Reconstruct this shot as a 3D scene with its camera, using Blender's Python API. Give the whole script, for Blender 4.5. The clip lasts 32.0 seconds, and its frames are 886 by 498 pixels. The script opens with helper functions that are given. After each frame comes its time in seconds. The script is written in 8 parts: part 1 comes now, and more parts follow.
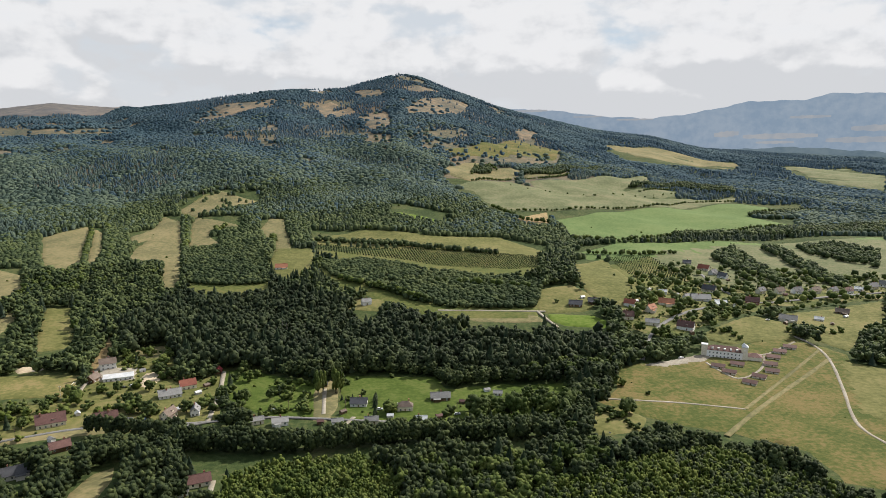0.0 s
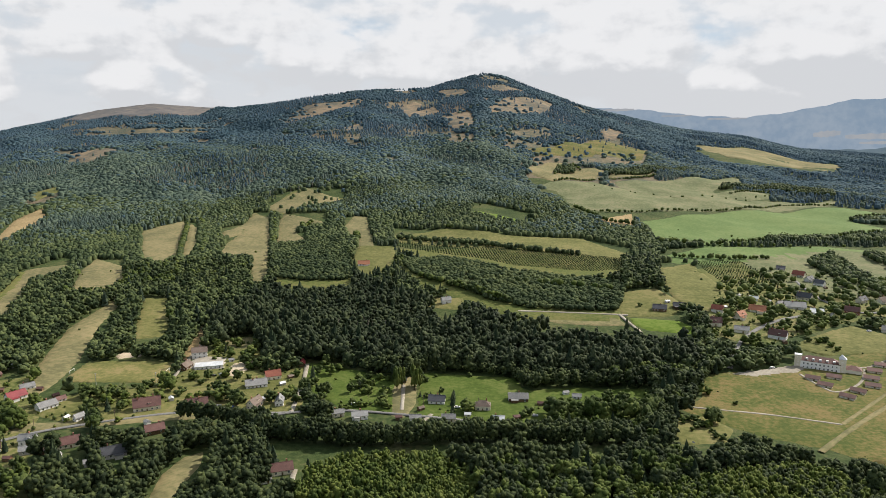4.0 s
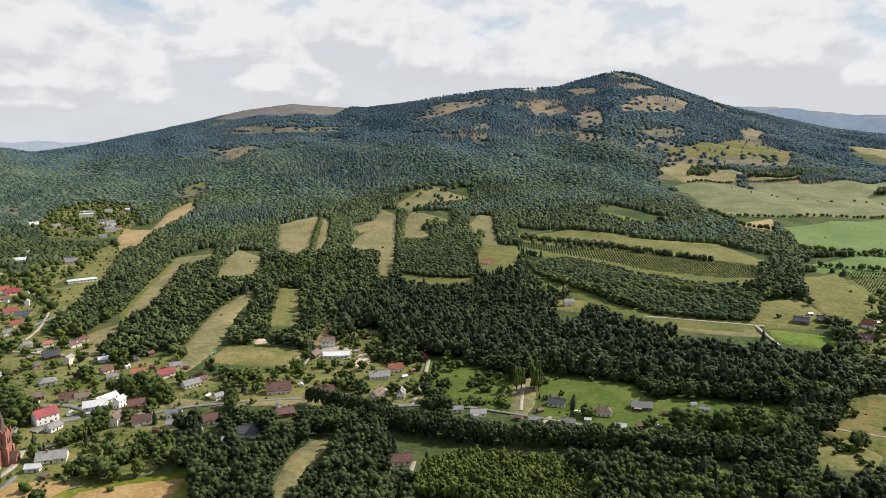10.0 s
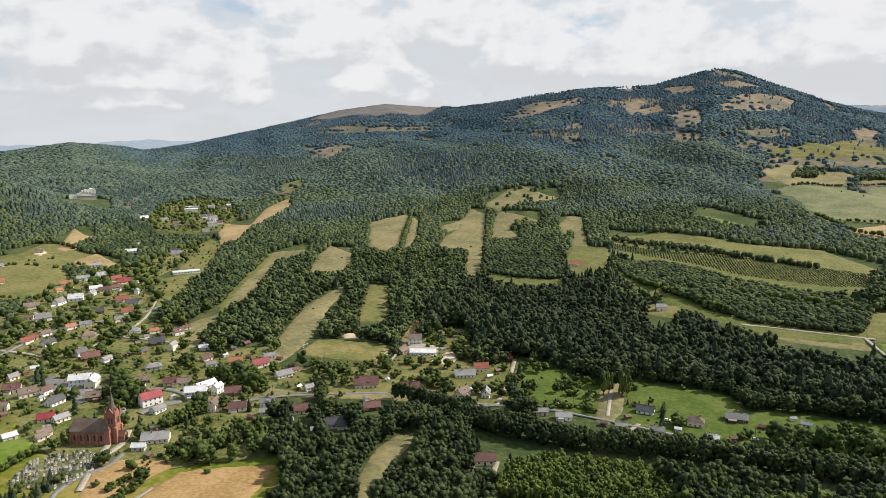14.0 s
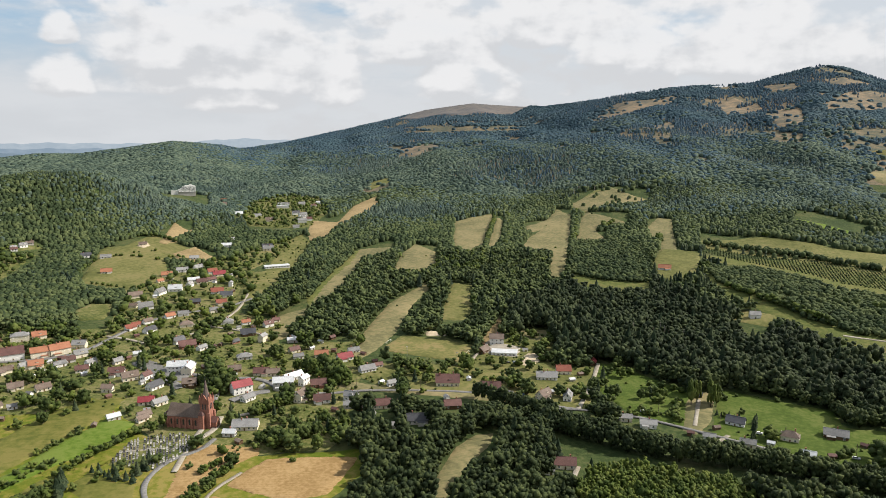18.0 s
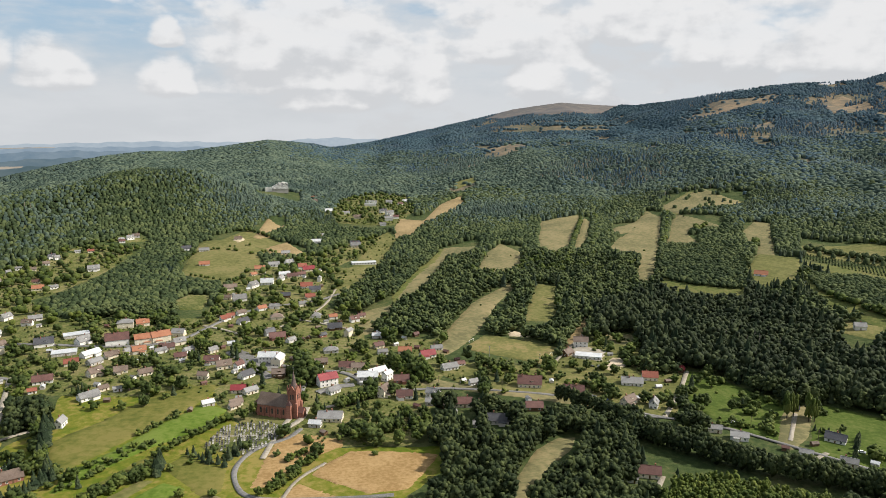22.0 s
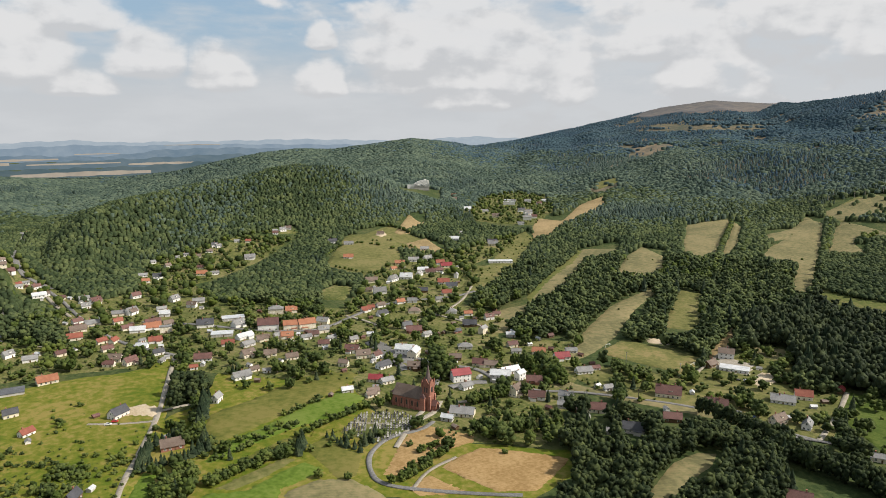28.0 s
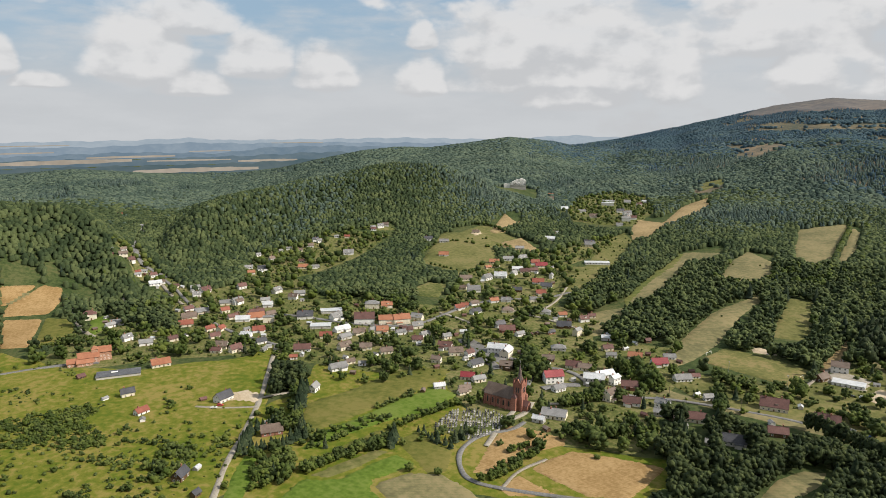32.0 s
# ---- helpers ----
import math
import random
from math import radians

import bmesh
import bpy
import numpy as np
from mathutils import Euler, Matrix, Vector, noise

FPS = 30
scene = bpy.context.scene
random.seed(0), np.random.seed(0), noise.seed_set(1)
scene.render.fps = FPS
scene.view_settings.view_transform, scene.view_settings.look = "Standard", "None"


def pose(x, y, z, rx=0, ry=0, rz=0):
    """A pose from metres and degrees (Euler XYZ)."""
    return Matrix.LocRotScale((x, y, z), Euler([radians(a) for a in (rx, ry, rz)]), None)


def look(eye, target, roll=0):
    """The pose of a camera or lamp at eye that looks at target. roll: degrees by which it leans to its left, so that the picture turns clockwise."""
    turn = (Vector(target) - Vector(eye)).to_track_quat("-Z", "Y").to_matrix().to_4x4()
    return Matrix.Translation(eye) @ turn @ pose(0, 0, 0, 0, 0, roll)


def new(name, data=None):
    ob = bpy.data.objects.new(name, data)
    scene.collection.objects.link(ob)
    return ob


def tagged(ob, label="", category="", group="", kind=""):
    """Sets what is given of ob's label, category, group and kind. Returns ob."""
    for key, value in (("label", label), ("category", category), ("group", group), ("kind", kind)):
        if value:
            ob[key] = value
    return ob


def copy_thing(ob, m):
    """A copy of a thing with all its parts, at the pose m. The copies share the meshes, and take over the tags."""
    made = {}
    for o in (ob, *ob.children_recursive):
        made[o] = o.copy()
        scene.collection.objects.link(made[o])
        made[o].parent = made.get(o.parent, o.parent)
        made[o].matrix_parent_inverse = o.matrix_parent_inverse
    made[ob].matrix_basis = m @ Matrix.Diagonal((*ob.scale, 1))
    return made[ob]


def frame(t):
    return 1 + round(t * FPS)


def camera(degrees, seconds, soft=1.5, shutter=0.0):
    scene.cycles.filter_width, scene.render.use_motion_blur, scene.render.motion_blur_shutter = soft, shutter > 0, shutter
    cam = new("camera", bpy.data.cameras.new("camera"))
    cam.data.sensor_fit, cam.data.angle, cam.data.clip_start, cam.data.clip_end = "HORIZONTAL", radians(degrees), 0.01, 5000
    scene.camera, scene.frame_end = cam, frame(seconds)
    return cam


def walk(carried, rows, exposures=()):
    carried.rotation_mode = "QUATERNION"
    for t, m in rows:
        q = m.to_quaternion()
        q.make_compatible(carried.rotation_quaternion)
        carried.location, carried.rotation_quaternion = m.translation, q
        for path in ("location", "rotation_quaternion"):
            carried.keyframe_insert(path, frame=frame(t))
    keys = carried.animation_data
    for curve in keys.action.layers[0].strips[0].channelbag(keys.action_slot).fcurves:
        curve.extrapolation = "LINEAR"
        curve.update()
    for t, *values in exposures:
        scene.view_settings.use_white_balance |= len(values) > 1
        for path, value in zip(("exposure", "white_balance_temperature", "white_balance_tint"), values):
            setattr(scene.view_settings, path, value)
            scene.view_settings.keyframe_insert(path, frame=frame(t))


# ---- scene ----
cam = camera(63.82, 32.0, soft=0.85)
PATH = [
    (0, pose(0, 0, 200, 80.15, -0.00, 0.00)),
    (1, pose(0, 0, 200, 80.14, -0.00, 1.63)),
    (2, pose(0, 0, 200, 80.12, -0.00, 3.29)),
    (3, pose(0, 0, 200, 80.11, -0.00, 4.95)),
    (5.5, pose(0, 0, 200, 80.08, 0.00, 9.04)),
    (6.5, pose(0, 0, 200, 80.07, 0.00, 10.73)),
    (7.5, pose(0, 0, 200, 80.06, 0.00, 12.38)),
    (8.5, pose(0, 0, 200, 80.05, 0.00, 14.06)),
    (9.5, pose(0, 0, 200, 80.05, 0.00, 15.79)),
    (10.5, pose(0, 0, 200, 80.04, 0.00, 17.52)),
    (11.5, pose(0, 0, 200, 80.03, 0.00, 19.32)),
    (12.5, pose(0, 0, 200, 80.02, 0.00, 21.11)),
    (13.5, pose(0, 0, 200, 80.01, 0.00, 22.91)),
    (14.5, pose(0, 0, 200, 80.01, 0.00, 24.77)),
    (17, pose(0, 0, 200, 79.98, 0.00, 29.03)),
    (18, pose(0, 0, 200, 79.97, 0.00, 30.68)),
    (19, pose(0, 0, 200, 79.96, 0.00, 32.31)),
    (20, pose(0, 0, 200, 79.95, -0.00, 34.07)),
    (21, pose(0, 0, 200, 79.94, -0.00, 35.86)),
    (22, pose(0, 0, 200, 79.93, -0.00, 37.59)),
    (23, pose(0, 0, 200, 79.92, -0.00, 39.43)),
    (24, pose(0, 0, 200, 79.90, -0.00, 41.28)),
    (25, pose(0, 0, 200, 79.89, -0.00, 43.12)),
    (27.5, pose(0, 0, 200, 79.85, -0.00, 47.81)),
    (28.5, pose(0, 0, 200, 79.83, -0.00, 49.72)),
    (29.5, pose(0, 0, 200, 79.80, -0.00, 51.66)),
    (30.5, pose(0, 0, 200, 79.78, -0.00, 53.59)),
    (31.5, pose(0, 0, 200, 79.76, -0.00, 55.52)),
    (32, pose(0, 0, 200, 79.74, -0.00, 56.52)),
]
walk(cam, PATH, exposures=[(0, 0.52, 6380, 11.5), (13, 0.55, 6400, 11.5), (23, 0.46, 6430, 11), (32, 0.30, 6450, 11)])

# ---- light ----
SUN_AZ, SUN_EL = 50, 42
world = bpy.data.worlds.new("sky")
scene.world = world
world.use_nodes = True
wn, wl = world.node_tree.nodes, world.node_tree.links
wn.clear()


def wnode(kind, **values):
    n = wn.new(kind)
    for key, value in values.items():
        n.inputs[int(key[1:])].default_value = value
    return n


def wmath(op, a, b=0.0, clamp=False):
    n = wn.new("ShaderNodeMath")
    n.operation, n.use_clamp = op, clamp
    for k, v in enumerate((a, b)):
        if isinstance(v, (int, float)):
            n.inputs[k].default_value = v
        else:
            wl.new(v, n.inputs[k])
    return n.outputs[0]


def wmix(f, a, b):
    n = wn.new("ShaderNodeMix")
    n.data_type = "RGBA"
    for k, v in ((0, f), (6, a), (7, b)):
        if isinstance(v, (int, float)):
            n.inputs[k].default_value = v
        elif isinstance(v, tuple):
            n.inputs[k].default_value = (*v, 1)
        else:
            wl.new(v, n.inputs[k])
    return n.outputs[2]


def wband(v, lo, hi):
    n = wn.new("ShaderNodeMapRange")
    n.interpolation_type = "SMOOTHSTEP"
    n.inputs[1].default_value, n.inputs[2].default_value = lo, hi
    wl.new(v, n.inputs[0])
    return n.outputs[0]


sky = wn.new("ShaderNodeTexSky")
sky.sky_type, sky.sun_disc = "NISHITA", False
sky.sun_elevation, sky.sun_rotation = radians(SUN_EL), radians(SUN_AZ)
sky.air_density, sky.dust_density, sky.ozone_density = 1.0, 2.0, 1.5
SKY_STRENGTH = 0.10
way = wn.new("ShaderNodeTexCoord").outputs["Generated"]
split = wn.new("ShaderNodeSeparateXYZ")
wl.new(way, split.inputs[0])
az = wmath("ARCTAN2", split.outputs[0], split.outputs[1])
el = wmath("ARCSINE", split.outputs[2])


def cloud_noise(sx, sy, shift_x, shift_y, detail=7.0, rough=0.55):
    c = wn.new("ShaderNodeCombineXYZ")
    wl.new(wmath("ADD", wmath("MULTIPLY", az, sx), shift_x), c.inputs[0])
    wl.new(wmath("ADD", wmath("MULTIPLY", el, sy), shift_y), c.inputs[1])
    n = wn.new("ShaderNodeTexNoise")
    n.inputs["Scale"].default_value, n.inputs["Detail"].default_value, n.inputs["Roughness"].default_value = 1.0, detail, rough
    wl.new(c.outputs[0], n.inputs["Vector"])
    return n.outputs[0]


puff = cloud_noise(19, 30, 0, 0, 7.0, 0.52)
heaps, tops = [], []
# Cumulus heaps: bearing and height of the base's middle, half width and height, all in degrees.
HEAPS = [
    (-79.0, 3.6, 3.9, 5.0), (-75.1, 6.8, 3.2, 2.9), (-70.8, 3.7, 2.9, 3.2), (-65.6, 2.9, 2.6, 3.2), (-87.6, 3.5, 1.1, 2.3), (-58.1, 5.8, 1.3, 1.9), (-58.3, 2.4, 2.1, 2.8), (-48.1, 5.1, 8.5, 5.3), (-46.6, 2.7, 9.6, 3.5), (-85.5, 2.4, 1.9, 1.0), (-75.5, 2.1, 2.9, 1.7), (-39.2, 2.2, 2.3, 4.3), (-50.9, 4.2, 3.0, 3.9), (-46.4, 1.6, 5.2, 3.5)]
HEAPS += [
    (-30.1, 2.6, 2.7, 3.8), (-23.7, 6.4, 2.5, 3.5), (-33.0, 5.1, 4.0, 3.4), (-15.3, 4.3, 2.5, 3.5), (-1.7, 4.2, 1.7, 2.9), (6.5, 4.7, 7.5, 5.4), (7.0, 4.4, 3.0, 3.5), (20.3, 5.0, 6.1, 3.9), (-9.1, 4.0, 4.0, 4.0), (-30.0, 2.7, 2.1, 2.9), (-24.0, 6.5, 2.8, 2.6), (28.4, 4.4, 3.9, 3.5), (-18.1, 4.6, 2.5, 2.5), (14.3, 2.7, 2.8, 2.8)]
for b, e, w, h in HEAPS:
    dx = wmath("DIVIDE", wmath("SUBTRACT", az, radians(b)), radians(w))
    dy = wmath("DIVIDE", wmath("SUBTRACT", el, radians(e)), radians(h))
    for rows_of, high in ((heaps, dy), (tops, wmath("ADD", dy, 0.3))):
        up = wmath("MAXIMUM", high, wmath("MULTIPLY", high, -4.0))
        rows_of.append(wmath("SUBTRACT", 1.0, wmath("POWER", wmath("ADD", wmath("MULTIPLY", dx, dx), wmath("MULTIPLY", up, up)), 0.5)))
heap, top = heaps[0], tops[0]
for one, above in zip(heaps[1:], tops[1:]):
    heap, top = wmath("MAXIMUM", heap, one), wmath("MAXIMUM", top, above)
# Between and above the heaps the cover goes on as loose cloud.
west = wband(az, radians(-30), radians(-60))
loose = wmath("SUBTRACT", wmath("MULTIPLY", cloud_noise(6, 12, 9, 3, 4.0), 3.0), wmath("ADD", wmath("ADD", 1.24, wmath("MULTIPLY", west, 0.62)), wmath("MULTIPLY", wband(el, radians(4.5), radians(2.0)), wmath("MULTIPLY", west, 0.4))))
body = wmath("ADD", wmath("MAXIMUM", heap, loose), wmath("MULTIPLY", wmath("SUBTRACT", puff, 0.5), 1.0))
cover = wband(body, -0.12, 0.26)
veil = wband(wmath("SUBTRACT", cloud_noise(6, 22, 4, 1, 6.0), wmath("MULTIPLY", west, 0.17)), 0.22, 0.50)
low = wband(el, radians(8.0), radians(0.8))
lit = cloud_noise(19, 30, -0.2, 0.45, 7.0, 0.52)
rim = wmath("MULTIPLY", wmath("SUBTRACT", heap, top), 1.3)
shade = wband(wmath("ADD", rim, wmath("MULTIPLY", wmath("SUBTRACT", puff, lit), 2.0)), -0.38, 0.42)
clear = wmix(SKY_STRENGTH, (0, 0, 0), sky.outputs[0])
clear = wmix(0.72, clear, (0.42, 0.60, 0.765))
hazy = wmix(wmath("MULTIPLY", low, 0.94), clear, (0.655, 0.672, 0.682))
hazy = wmix(wmath("MULTIPLY", veil, 0.8), hazy, (0.69, 0.712, 0.725))
clouds = wmix(shade, (0.655, 0.667, 0.675), (0.86, 0.857, 0.845))
final = wmix(wmath("MULTIPLY", cover, 0.9), hazy, clouds)
back = wn.new("ShaderNodeBackground")
wl.new(final, back.inputs[0])
back.inputs[1].default_value = 0.70
wl.new(back.outputs[0], wn.new("ShaderNodeOutputWorld").inputs[0])

sun = new("sun", bpy.data.lights.new("sun", "SUN"))
sun.data.energy, sun.data.angle, sun.data.color = 5.0, radians(0.6), (1.0, 0.92, 0.79)
sun.matrix_world = look((0, 0, 0), (-math.sin(radians(SUN_AZ)) * math.cos(radians(SUN_EL)), -math.cos(radians(SUN_AZ)) * math.cos(radians(SUN_EL)), -math.sin(radians(SUN_EL))))

# ---- materials ----
def surface(name, colors, scales=(0.05, 0.6), rough=0.9, bump=0.0, bump_scale=2.0, metal=0.0, island=0.0, object_random=0.0, leaf=0.0, rows=None, specular=0.08, crowns=0.0):
    """Two-scale noise over world position; colors: (dark, middle, light)."""
    m = bpy.data.materials.new(name)
    m.use_nodes = True
    n, l = m.node_tree.nodes, m.node_tree.links
    n.clear()
    out, bsdf = n.new("ShaderNodeOutputMaterial"), n.new("ShaderNodeBsdfPrincipled")
    bsdf.inputs["Roughness"].default_value, bsdf.inputs["Metallic"].default_value = rough, metal
    bsdf.inputs["Specular IOR Level"].default_value = specular
    geo = n.new("ShaderNodeNewGeometry")

    def math_node(op, a, b):
        k = n.new("ShaderNodeMath")
        k.operation = op
        for i, v in enumerate((a, b)):
            if isinstance(v, (int, float)):
                k.inputs[i].default_value = v
            else:
                l.new(v, k.inputs[i])
        return k.outputs[0]

    total = None
    for i, s in enumerate(scales):
        t = n.new("ShaderNodeTexNoise")
        t.inputs["Scale"].default_value, t.inputs["Detail"].default_value, t.inputs["Roughness"].default_value = s, 4.0, 0.6
        l.new(geo.outputs["Position"], t.inputs["Vector"])
        part_value = math_node("MULTIPLY", t.outputs[0], 1.0 / len(scales))
        total = part_value if total is None else math_node("ADD", total, part_value)
    if island:
        total = math_node("ADD", total, math_node("MULTIPLY", math_node("SUBTRACT", geo.outputs["Random Per Island"], 0.5), island))
    if crowns:
        cells = n.new("ShaderNodeTexVoronoi")
        cells.inputs["Scale"].default_value = crowns
        l.new(geo.outputs["Position"], cells.inputs["Vector"])
        sep = n.new("ShaderNodeSeparateColor")
        l.new(cells.outputs["Color"], sep.inputs[0])
        total = math_node("ADD", total, math_node("MULTIPLY", math_node("SUBTRACT", sep.outputs[0], 0.5), 0.30))
    if object_random:
        info = n.new("ShaderNodeObjectInfo")
        total = math_node("ADD", total, math_node("MULTIPLY", math_node("SUBTRACT", info.outputs["Random"], 0.5), object_random))
    if rows:
        w = n.new("ShaderNodeTexWave")
        w.inputs["Scale"].default_value, w.inputs["Distortion"].default_value, w.inputs["Detail"].default_value = rows[0], 1.5, 2.0
        turn = n.new("ShaderNodeMapping")
        turn.inputs["Rotation"].default_value[2] = radians(rows[1])
        l.new(geo.outputs["Position"], turn.inputs[0])
        l.new(turn.outputs[0], w.inputs["Vector"])
        total = math_node("ADD", total, math_node("MULTIPLY", math_node("SUBTRACT", w.outputs["Fac"], 0.5), rows[2]))
    ramp = n.new("ShaderNodeValToRGB")
    e = ramp.color_ramp.elements
    e[0].position, e[1].position = (0.34, 0.66) if island or object_random else (0.41, 0.59)
    e[0].color, e[1].color = (*colors[0], 1), (*colors[2], 1)
    mid = e.new(0.5)
    mid.color = (*colors[1], 1)
    l.new(total, ramp.inputs[0])
    l.new(ramp.outputs[0], bsdf.inputs["Base Color"])
    if bump:
        t = n.new("ShaderNodeTexNoise")
        t.inputs["Scale"].default_value, t.inputs["Detail"].default_value = bump_scale, 5.0
        l.new(geo.outputs["Position"], t.inputs["Vector"])
        b = n.new("ShaderNodeBump")
        b.inputs["Strength"].default_value, b.inputs["Distance"].default_value = 1.0, bump
        l.new(t.outputs[0], b.inputs["Height"])
        l.new(b.outputs[0], bsdf.inputs["Normal"])
    if leaf:
        tr, mix = n.new("ShaderNodeBsdfTranslucent"), n.new("ShaderNodeMixShader")
        l.new(ramp.outputs[0], tr.inputs[0])
        mix.inputs[0].default_value = leaf
        l.new(bsdf.outputs[0], mix.inputs[1])
        l.new(tr.outputs[0], mix.inputs[2])
        l.new(mix.outputs[0], out.inputs[0])
    else:
        l.new(bsdf.outputs[0], out.inputs[0])
    return m


